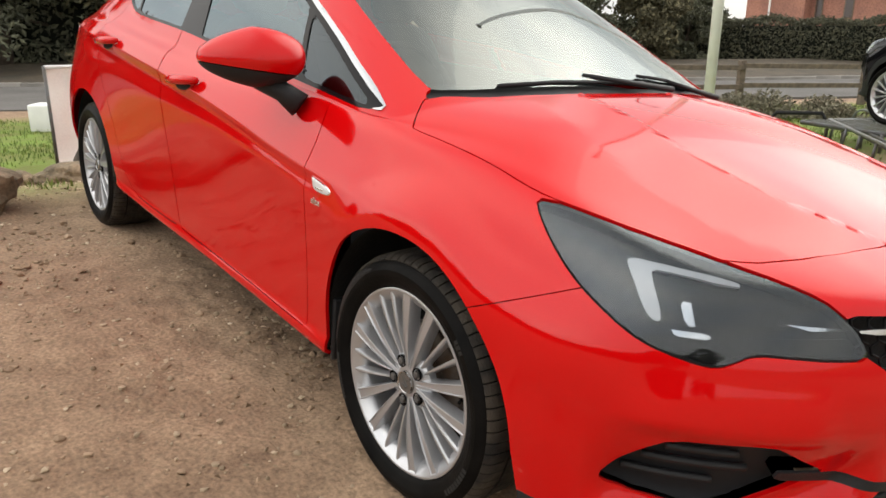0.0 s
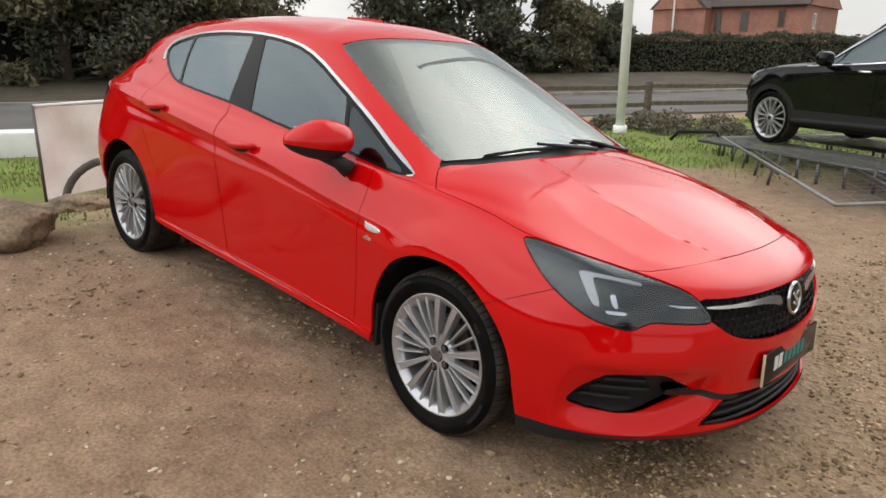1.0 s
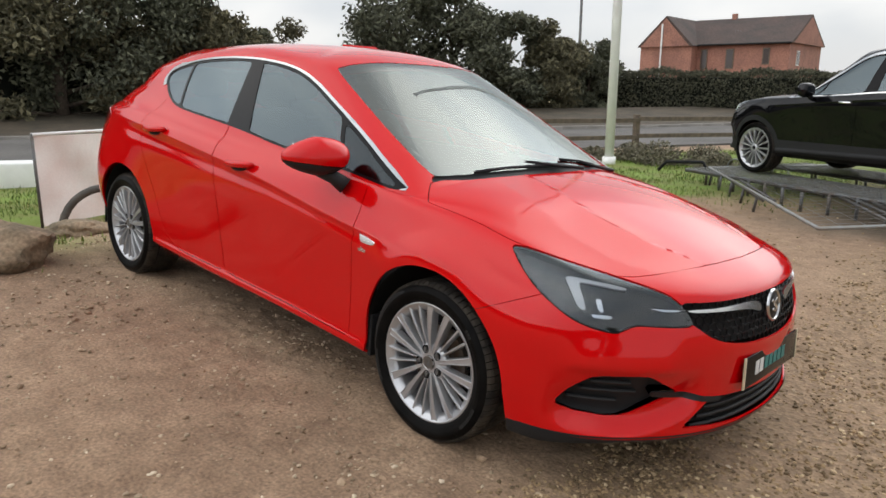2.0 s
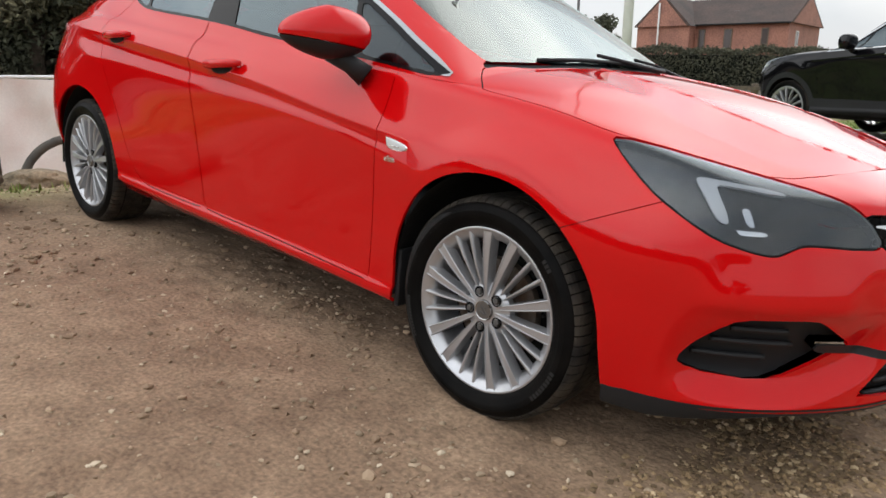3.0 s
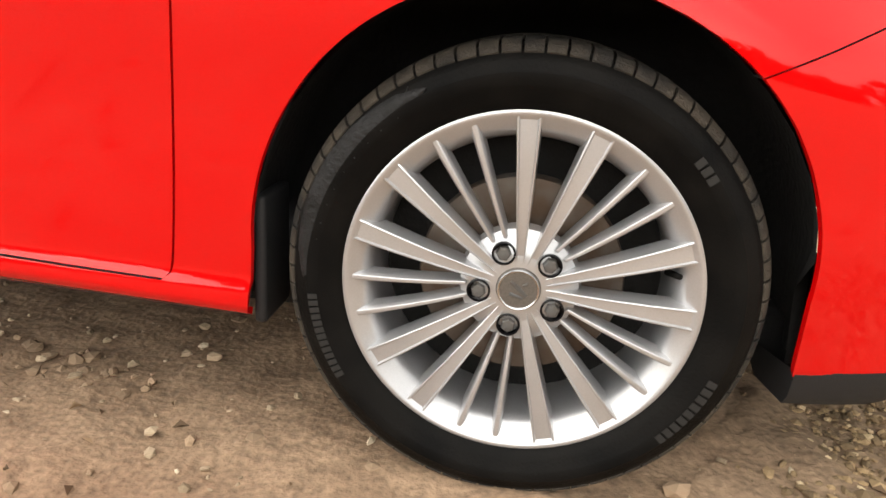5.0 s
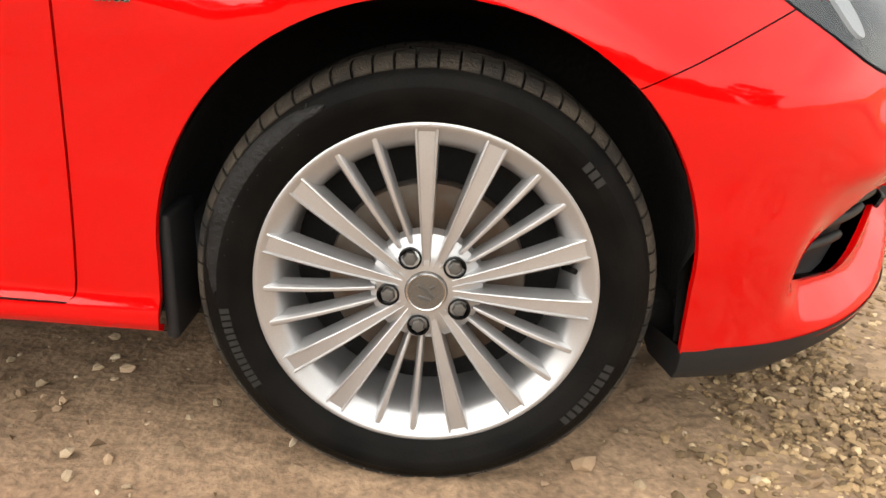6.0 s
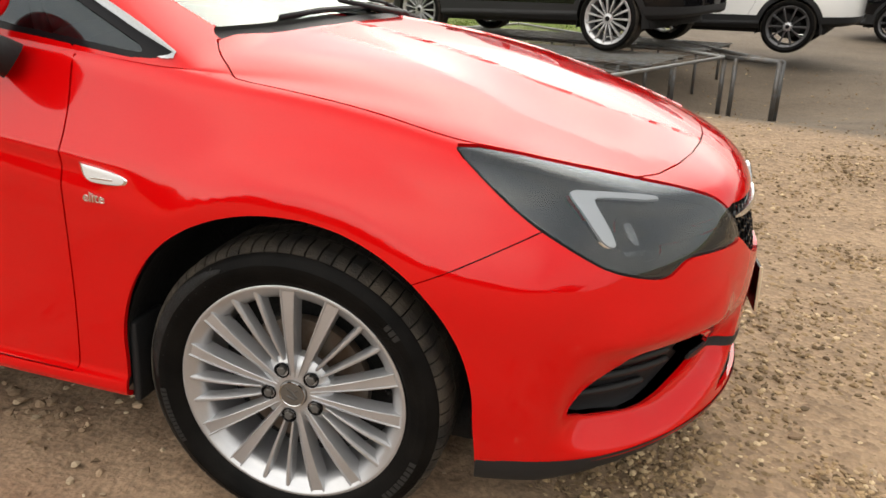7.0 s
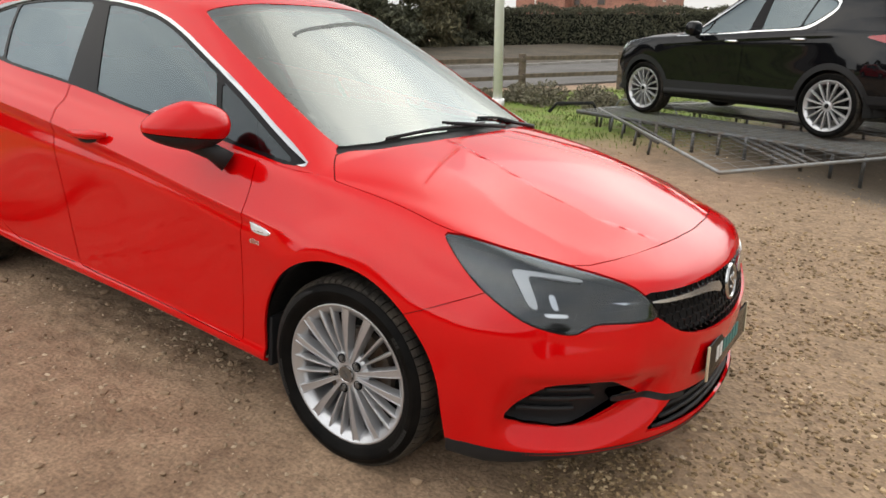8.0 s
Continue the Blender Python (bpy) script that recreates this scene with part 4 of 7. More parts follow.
BRIGHT_TRIM = [(-0.212, 0.902), (-0.24, 0.900), (-0.45, 0.99), (-0.70, 1.08), (-1.15, 1.24), (-1.5, 1.30), (-2.0, 1.30), (-2.40, 1.20), (-2.62, 1.12), (-2.72, 1.17), (-2.66, 1.262), (-2.36, 1.330), (-2.15, 1.360), (-1.9, 1.381), (-1.54, 1.3925), (-1.36, 1.389), (-1.24, 1.369), (-1.10, 1.325), (-1.0, 1.284), (-0.737, 1.163), (-0.46, 1.029)]
FRONT_DOOR = [(-0.443, 0.93), (-0.443, 0.918), (-0.430, 0.842), (-0.427, 0.77), (-0.436, 0.66), (-0.449, 0.53), (-0.461, 0.40), (-0.476, 0.275), (-0.486, 0.268), (-1.0, 0.286), (-1.49, 0.293), (-1.50, 0.31), (-1.52, 0.50), (-1.55, 0.80), (-1.566, 1.04), (-1.57, 1.2), (-1.4, 1.2), (-0.6, 1.0)]
REAR_DOOR = [(-1.574, 1.2), (-1.570, 1.04), (-1.554, 0.80), (-1.524, 0.50), (-1.504, 0.31), (-1.51, 0.293), (-1.9, 0.298), (-2.03, 0.305), (-2.12, 0.35), (-2.18, 0.45), (-2.25, 0.60), (-2.33, 0.72), (-2.39, 0.84), (-2.40, 0.95), (-2.36, 1.06), (-2.30, 1.14), (-1.8, 1.2)]
TAIL_LAMP = [(-2.93, 0.955), (-3.0, 0.98), (-3.3, 1.0), (-3.5, 1.0), (-3.5, 0.80), (-3.3, 0.80), (-3.12, 0.86)]
REAR_SCREEN = [(-2.95, -0.2), (-2.95, 0.2), (-2.92, 0.40), (-2.98, 0.50), (-3.10, 0.44), (-3.13, 0.2), (-3.13, -0.2)]


def wheel_arches(skin, at, r, z, squash=1.0):
    for x in at:
        def opening(p):
            dx, dz = p[:, 0] - x, (p[:, 2] - z) * squash
            return np.where(dz > 0, np.hypot(dx, dz), np.abs(dx) + 0.09 * dz) - r

        skin.cut(opening, ("body", "bumper", "front_door", "rear_door", "gap", "cladding"), "void", limits(y0=0.5, z1=0.9))


def cut_hatch(skin, arch=(0.358, 0.337, 1.0), ring=False):
    lamp = inside_of(LAMP, corner_view, 1)
    skin.cut(lamp, "body", "_l", limits(x0=0.1, z0=0.5, z1=0.9))
    skin.cut(lambda p: lamp(p) + 0.005, "_l", "headlight")
    skin.tag[skin.tag == "_l"] = "gap"
    skin.cut(inside_of([(0.33, 0.372), (0.44, 0.389), (0.53, 0.399), (0.575, 0.403), (0.575, 0.382), (0.53, 0.377), (0.44, 0.367), (0.33, 0.354)], front_view, 0), "body", "bumper_strip", limits(x0=0.55))
    skin.cut(inside_of(GRILLE, front_view, 1), "body", "grille", limits(x0=0.7))
    skin.cut(inside_of(LOWER_GRILLE, front_view, 1), "body", "lower_grille", limits(x0=0.7))
    skin.cut(inside_of(INTAKE, corner_view, 0), "body", "intake", limits(x0=0.45, z1=0.55))
    panel(skin, inside_of(BONNET, top_view, 1), "bonnet", where=limits(x0=-0.3, z0=0.74))
    skin.cut(inside_of(WINDSCREEN, top_view, 1), "body", "windscreen", limits(x0=-1.2, z0=0.9))
    skin.cut(inside_of(COWL, top_view, 1), ("body", "gap"), "cowl", limits(x0=-0.4, z0=0.88))
    glassy = inside_of(SIDE_GLASS, side_view, 1)
    high = limits(y0=0.45, z0=0.88)
    skin.cut(glassy, "body", "trim", high)
    bright = inside_of(BRIGHT_TRIM, side_view, 1)
    width = lambda p: np.interp(p[:, 0], [-2.75, -2.42, -2.28, -0.30, -0.20], [0.034, 0.024, 0.010, 0.0088, 0.008])
    if ring:
        skin.cut(lambda p: glassy(p) - 0.022, "body", "chrome", high)
    else:
        skin.cut(lambda p: np.maximum(bright(p), glassy(p) - width(p)), "body", "chrome", high)
    panel(skin, inside_of(FRONT_DOOR, side_view, 1), "front_door", where=limits(y0=0.5))
    panel(skin, inside_of(REAR_DOOR, side_view, 1), "rear_door", where=limits(y0=0.5))
    skin.cut(inside_of(REAR_SCREEN, top_view, 1), "body", "rear_screen", limits(x1=-2.8, z0=1.05))
    skin.cut(inside_of(TAIL_LAMP, side_view, 1), "body", "tail_lamp", limits(x1=-2.85, y0=0.35))
    # panes inside the black surround
    quarter, b_front, b_rear, rear = line_through((-0.781, 1.169), (-0.658, 0.965)), line_through((-1.535, 1.371), (-1.395, 1.026)), line_through((-1.612, 1.375), (-1.580, 1.04)), line_through((-2.238, 1.329), (-2.126, 1.079))
    inner = lambda p: glassy(p) + 0.011
    for tag, ahead, behind in (("quarter_front", quarter, None), ("front_window", b_front, quarter), ("rear_window", rear, b_rear), ("quarter_rear", None, rear)):
        def pane(p):
            d = inner(p)
            if ahead:
                d = np.maximum(d, 0.010 - ahead(p))
            if behind:
                d = np.maximum(d, behind(p) + 0.010)
            return d
        skin.cut(pane, "trim", tag)
    seam = line_through((0.27, 0.621), (0.43, 0.696))
    panel(skin, lambda p: np.maximum(-seam(p), 0.2 - p[:, 0]), "bumper", gap=0.0022, where=limits(x0=0.15))
    wheel_arches(skin, (0, -2.662), *arch)
    skin.cut(lambda p: p[:, 2] - 0.226, ("body", "bumper", "gap"), "underside", limits(y0=0.2))
    skin.crease(lambda p: p[:, 1] - np.interp(p[:, 0], [-0.15, 0.1, 0.35, 0.55, 0.74], [0.20, 0.285, 0.362, 0.350, 0.26]), "bonnet", 0.018, 0.0035, (0.07, -0.230, 0))


def arch_liner(parent, x, z, r, side):
    bm = bmesh.new()
    rings = []
    for k in range(25):
        a = radians(-18 + 212 * k / 24)
        edge = 0.80 + 0.066 * min(1, max(0, (math.degrees(a) - 2) / 8))
        flank = math.cos(a) if a > 0 and math.sin(a) > 0 else math.copysign(1.0 - 0.09 * math.sin(a), math.cos(a))
        rings.append([bm.verts.new((x + rr * flank, -side * y, z + rr * math.sin(a))) for rr, y in ((r + 0.001, edge), (r + 0.02, 0.79), (r + 0.025, 0.56), (0.02, 0.55))])
    for a, b in zip(rings, rings[1:]):
        for k in range(3):
            bm.faces.new((a[k], b[k], b[k + 1], a[k + 1]))
    return part("arch_liner", bm, LINER, parent)


def hatchback():
    skin = Skin(loft(list(HATCH.values())))
    whole = Skin(loft(list(HATCH.values())))
    cut_hatch(skin)
    car = thing("hatchback", LEVEL, "glossy red five-door hatchback parked nose-down on bare dirt", "car")
    body = put(skin, "body", "body", RED, car, 0.010, label="red painted body shell")
    pair(skin, "underside", "underside", LINER, car, 0.0)
    put(skin, "gap", "panel_seam", LINER, car, 0.03, -0.008)
    bumper = put(skin, "bumper", "front_bumper", RED, car, 0.010, label="red front bumper")
    bonnet = put(skin, "bonnet", "bonnet", RED, car, 0.02, label="red bonnet with a raised crease")
    put(skin, "windscreen", "windscreen", SCREEN, car, 0.0, -0.002, label="windscreen mirroring the pale sky").visible_shadow = False
    put(skin, "rear_screen", "rear_screen", PRIVACY, car, 0.0, -0.002)
    put(skin, "cowl", "cowl", PLASTIC, car, 0.0, -0.012, label="black plastic scuttle panel")
    doors = {}
    for tag, label in (("front_door", "red front door"), ("rear_door", "red rear door")):
        doors[tag] = pair(skin, tag, tag, RED, car, 0.02, label=label)
    pair(skin, "trim", "window_surround", GLOSS_BLACK, car, 0.006, -0.001, "gloss black window surround")
    pair(skin, "chrome", "chrome_trim", TRIM_CHROME, car, 0.012, 0.004, "chrome strip over the side windows")
    for tag, pane in (("quarter_front", QUARTER), ("front_window", GLASS), ("rear_window", PRIVACY), ("quarter_rear", PRIVACY)):
        for ob in pair(skin, tag, "side_window", pane, car, 0.0, -0.004, "tinted side window"):
            ob.visible_shadow = False
    pair(skin, "tail_lamp", "tail_lamp", RED_LENS, car, 0.02, 0.004, "red tail lamp")
    # headlamps
    covers = pair(skin, "headlight", "headlamp", LENS, car, 0.0, 0.0, "clear headlamp with a white blade of light guide")
    for ob in covers:
        ob.visible_shadow = False
    inner = Skin(np.zeros((2, 2, 3)))
    inner.v, inner.n, inner.f, inner.tag = whole.v.copy(), whole.n.copy(), whole.f.copy(), whole.tag.copy()
    inner.cut(inside_of(LAMP, corner_view, 1), "body", "bowl", limits(x0=0.1, z0=0.5, z1=0.9))
    near_lamp = limits(x0=0.3, z0=0.55, z1=0.85)
    inner.cut(inside_of(LAMP_BLADE, corner_view, 1), "bowl", "blade", near_lamp)
    inner.cut(inside_of(LAMP_STRIP, corner_view, 1), "bowl", "strip", near_lamp)
    inner.cut(inside_of(LAMP_POD, corner_view, 2), "bowl", "pod", near_lamp)
    inner.cut(inside_of(LAMP_FOOT, corner_view, 0), "pod", "foot", near_lamp)
    inner.cut(inside_of(LAMP_BLOCK, corner_view, 0), "pod", "block", near_lamp)
    lower = lambda p: p[:, 2] - np.interp(p[:, 1] - p[:, 0], [-0.3, 0.0, 0.2, 0.3, 0.5], [0.668, 0.668, 0.665, 0.70, 0.79])
    inner.cut(lower, "bowl", "low_bowl", near_lamp)
    for side in (0, 1):
        for tag, name, material, depth, offset in (("bowl", "lamp_bezel", LAMP_GREY, 0.0, -0.030), ("low_bowl", "lamp_lower_bezel", LAMP_DARK, 0.0, -0.026), ("blade", "light_blade", LIGHT_GUIDE, 0.006, -0.014), ("strip", "chrome_strip", CHROME, 0.02, -0.008), ("pod", "lamp_pod", LAMP_DARK, 0.0, -0.028), ("foot", "lower_reflector", CHROME, 0.015, -0.024), ("block", "inner_reflector", SATIN, 0.015, -0.026)):
            put(inner, tag, name, material, covers[side], depth, offset, False, bool(side))
    # grilles and intakes
    grille = put(skin, "grille", "grille", LINER, car, -0.0345, -0.045, label="black honeycomb grille with a satin wing bar")
    inner.cut(inside_of(GRILLE_WING, front_view, 1), "body", "wing", limits(x0=0.7))
    pair(inner, "wing", "grille_bar", SATIN, grille, 0.02, 0.003, label="satin chrome bar")
    mesh = bmesh.new()
    rim_of = inside_of(GRILLE, front_view, 1)
    nose = whole.v[:, 0] > 0.6

    def on_nose(y, z, out):
        d = (whole.v[nose][:, 1] - abs(y)) ** 2 + (whole.v[nose][:, 2] - z) ** 2
        i = np.argsort(d)[:3]
        w = 1 / (d[i] + 1e-6)
        return Vector(((whole.v[nose][i, 0] * w).sum() / w.sum() + out, -y, z))

    for row in range(7):
        z0 = 0.552 + row * 0.0235
        for col in range(-15, 16):
            y0 = (col + 0.5 * (row % 2)) * 0.034
            cell = [(y0 + 0.017 * math.sin(radians(60 * k)), z0 + 0.0135 * math.cos(radians(60 * k))) for k in range(6)]
            if rim_of(np.array([[0, abs(y0), z0]]))[0] < -0.004 and abs(y0) < 0.49:
                p = [on_nose(y, z, -0.014) for y, z in cell]
                for k in range(3):
                    tube(mesh, [p[k], p[k + 1]], 0.0030, 4, False)
    part("honeycomb", mesh, GLOSS_BLACK, grille)
    badge = part("emblem_ring", lathe([(0.050, -0.004), (0.051, 0.003), (0.056, 0.005), (0.060, 0.002), (0.061, -0.004)], 48), TRIM_CHROME, grille, "chrome ring emblem")
    badge.matrix_basis = pose(0.914, 0, 0.648, 0, 0, 90) @ pose(0, 0, 0, -10)
    part("emblem_disc", lathe([(0.0, 0.002), (0.045, 0.001), (0.051, -0.002)], 40), LAMP_DARK, badge)
    bm = bmesh.new()
    for dx, dz, w, h, a in ((-0.008, 0.012, 0.020, 0.006, 30), (0.006, -0.002, 0.024, 0.007, 40), (-0.006, -0.018, 0.016, 0.005, 20), (0.016, 0.018, 0.010, 0.005, -30)):
        box(bm, -w, w, -0.003, 0.003, -h, h, 0.0015, pose(dx, -0.003, dz, 0, a, 0))
    part("emblem_relief", bm, SATIN, badge)
    low = put(skin, "lower_grille", "lower_grille", LINER, car, -0.0345, -0.045, label="black lower grille with slats")
    pair(skin, "bumper_strip", "bumper_strip", PLASTIC, car, 0.006, 0.0015, "thin black strip joining the intakes")
    for z in (0.272, 0.302, 0.332):
        pts = [on_nose(y, z, -0.02) for y in np.linspace(-0.38 - 0.9 * (0.335 - z), 0.38 + 0.9 * (0.335 - z), 25)]
        s = part("slat", tube(bmesh.new(), pts, 0.0075, 6), PLASTIC, low)
    for ob in pair(skin, "intake", "intake", PLASTIC, car, -0.0245, -0.035, "black plastic bumper intake"):
        sgn = -1 if ob.data.vertices[0].co.y < 0 else 1
        for z, q0, q1 in ((0.352, 0.20, -0.04), (0.392, 0.16, -0.12), (0.428, 0.11, -0.09)):
            pts = []
            for q in np.linspace(q0, q1, 12):
                d = (corner_view(whole.v)[:, 0] - q) ** 2 + (whole.v[:, 2] - z) ** 2 + 10 * (whole.v[:, 0] < 0.3)
                i = np.argmin(d)
                pts.append(Vector((whole.v[i, 0], sgn * whole.v[i, 1], z)) - 0.026 * Vector((whole.n[i, 0], sgn * whole.n[i, 1], 0)))
            part("rib", tube(bmesh.new(), pts, 0.008, 6), PLASTIC, ob)
    # number plate holder with unreadable print
    plate = part("number_plate", box(bmesh.new(), -0.004, 0.004, -0.26, 0.26, -0.0565, 0.0565, 0.002), GLOSS_BLACK, car, "black dealer plate with a cream edge")
    plate.matrix_basis = pose(0.941, 0, 0.447, 0, -5, 0)
    for y0, y1, z0, z1 in ((-0.262, -0.254, -0.058, 0.058), (0.254, 0.262, -0.058, 0.058)):
        part("plate_edge", box(bmesh.new(), -0.002, 0.0055, y0, y1, z0, z1, 0.001), YELLOW_EDGE, plate)
    bm = bmesh.new()
    for k in range(2):
        box(bm, 0.0, 0.0056, -0.165 + 0.042 * k, -0.133 + 0.042 * k, -0.024, 0.026)
    part("pale_print", bm, PALE_PRINT, plate, smooth=False)
    bm = bmesh.new()
    for k in range(5):
        box(bm, 0.0, 0.0056, -0.075 + 0.042 * k, -0.043 + 0.042 * k, -0.022, 0.024)
    part("teal_print", bm, TEAL, plate, smooth=False)
    # front air dam under the bumper
    edge = level_line(HATCH["sill"], ALONG)[: sum(ALONG[:4]) + 1]
    bm = bmesh.new()
    rings = []
    for p in np.concatenate([edge[::-1] * (1, -1, 1), edge[1:]]):
        out = Vector((p[0] * 0.35, p[1], 0)).normalized()
        base = Vector((p[0], p[1], p[2]))
        low = 0.25 + 0.75 * min(1.0, max(0.0, (0.74 - p[0]) / 0.25))
        rings.append([bm.verts.new(base + out * a + Vector((0, 0, b * (low if b < 0 else 1)))) for a, b in ((0.0015, 0.010), (-0.004, -0.030), (-0.014, -0.046), (-0.10, -0.050), (-0.16, -0.01))])
    for a, b in zip(rings, rings[1:]):
        for k in range(4):
            bm.faces.new((a[k], a[k + 1], b[k + 1], b[k]))
    bm.faces.new(rings[0])
    bm.faces.new(rings[-1][::-1])
    part("air_dam", bm, PLASTIC, car, "black plastic air dam", angle=40)
    part("floor_pan", box(bmesh.new(), -3.2, 0.55, -0.72, 0.72, 0.19, 0.26), LINER, car)
    for side in (1, -1):
        for x in (0, -2.662):
            arch_liner(car, x, 0.337, 0.358, side)
        bar_flap = part("mud_flap", box(bmesh.new(), -0.364, -0.346, -0.805 * side - 0.05, -0.805 * side + 0.05, 0.215, 0.40, 0.007), PLASTIC, car)
        mirror_unit(car, side)
        for tag, x, z, slope in (("front_door", -1.305, 0.884, -5.5), ("rear_door", -2.20, 0.952, -5.0)):
            handle(car, whole, doors[tag][0 if side > 0 else 1], x, z, slope, side)
        side_repeater(whole, car, side)
    for x, phase in ((0, 80.5), (-2.662, 95)):
        touring_wheel(car, pose(x, -0.862, 0.313), phase)
        touring_wheel(car, pose(x, 0.862, 0.313, 0, 0, 180), phase)
    wipers(car, whole)
    cabin(car)
    return car


def rounded(bm, centre, size, power=2.6, nu=28, nv=16, shape=None):
    """A rounded block: a superellipsoid, bent by shape(x, y, z) in -1..1 units."""
    grid = []
    for j in range(nv + 1):
        v = -math.pi / 2 + math.pi * j / nv
        ring = []
        for i in range(nu):
            u = 2 * math.pi * i / nu
            p = [math.cos(v) * math.cos(u), math.cos(v) * math.sin(u), math.sin(v)]
            norm = sum(abs(c) ** power for c in p) ** (1 / power)
            p = [c / norm for c in p]
            if shape:
                p = shape(*p)
            ring.append(bm.verts.new([centre[k] + size[k] * p[k] for k in range(3)]))
        grid.append(ring)
    for a, b in zip(grid, grid[1:]):
        for i in range(nu):
            bm.faces.new((a[i], a[(i + 1) % nu], b[(i + 1) % nu], b[i]))
    bmesh.ops.remove_doubles(bm, verts=bm.verts, dist=1e-5)
    bmesh.ops.recalc_face_normals(bm, faces=bm.faces)
    return bm


def mirror_unit(car, side):
    s = -side
    mir = new("door_mirror")
    mir.parent = car
    mir.matrix_basis = pose(-0.615, s * 0.968, 1.018, 0, 0, s * 8) if side > 0 else pose(-1.00, s * 0.89, 0.97, 0, 0, 80)
    tagged(mir, "red door mirror on a black foot")

    def bent(x, y, z):
        y *= s
        k = 1 - 0.30 * max(0, y) - 0.10 * max(0, -z)
        return (x * k * (1 - 0.25 * max(0, z)) - 0.15 * y, s * y, z * (1 - 0.42 * max(0, y) - 0.10 * max(0, -y)) - 0.06 * y)

    bm = rounded(bmesh.new(), (0, 0, 0), (0.088, 0.138, 0.078), 2.5, 36, 20, bent)
    low = bm.copy()
    bmesh.ops.bisect_plane(bm, geom=bm.verts[:] + bm.edges[:] + bm.faces[:], plane_co=(0, 0, -0.028), plane_no=(0, -0.10 * s, 1), clear_inner=True)
    bmesh.ops.bisect_plane(low, geom=low.verts[:] + low.edges[:] + low.faces[:], plane_co=(0, 0, -0.031), plane_no=(0, -0.10 * s, 1), clear_outer=True)
    part("mirror_cap", bm, RED, mir, "red painted mirror cap")
    part("mirror_base", low, PLASTIC, mir, "black mirror base")
    pane = part("mirror_glass", box(bmesh.new(), -0.004, 0.004, -0.065, 0.065, -0.040, 0.036, 0.003), CHROME, mir)
    pane.matrix_basis = pose(-0.075, 0.0, 0.005)
    bm = tube(bmesh.new(), [(0.0, -s * 0.02, -0.055), (0.025, -s * 0.075, -0.085), (0.055, -s * 0.115, -0.118)], [0.030, 0.028, 0.036], 14)
    part("mirror_foot", bm, PLASTIC, mir)


def handle(car, whole, door, x, z, slope, side):
    spot, out = whole.near((x, z), [0, 2])
    y = spot[1]
    h = new("door_handle")
    h.parent = door
    h.matrix_basis = pose(x, -side * y, z, 0, slope, 0)
    grip = bmesh.new()
    pts = [(-0.118, 0, 0.0), (-0.10, 0.012, 0.0), (-0.06, 0.030, 0.001), (0.0, 0.034, 0.0015), (0.06, 0.030, 0.001), (0.10, 0.012, 0.0), (0.118, 0, 0)]
    tube(grip, [(a, -side * b, c) for a, b, c in pts], [0.009, 0.014, 0.0165, 0.017, 0.0165, 0.014, 0.009], 12)
    part("grip", grip, RED, h)
    bowl = rounded(bmesh.new(), (0.0, -side * 0.0, -0.012), (0.085, 0.010, 0.028), 2.2, 24, 12)
    part("handle_recess", bowl, RED, h)
    # the shade under the grip, modelled as a near-black blob on the recess
    shade = rounded(bmesh.new(), (0.0, -side * 0.006, -0.014), (0.070, 0.007, 0.020), 2.2, 24, 12)
    part("handle_shade", shade, LINER, h)


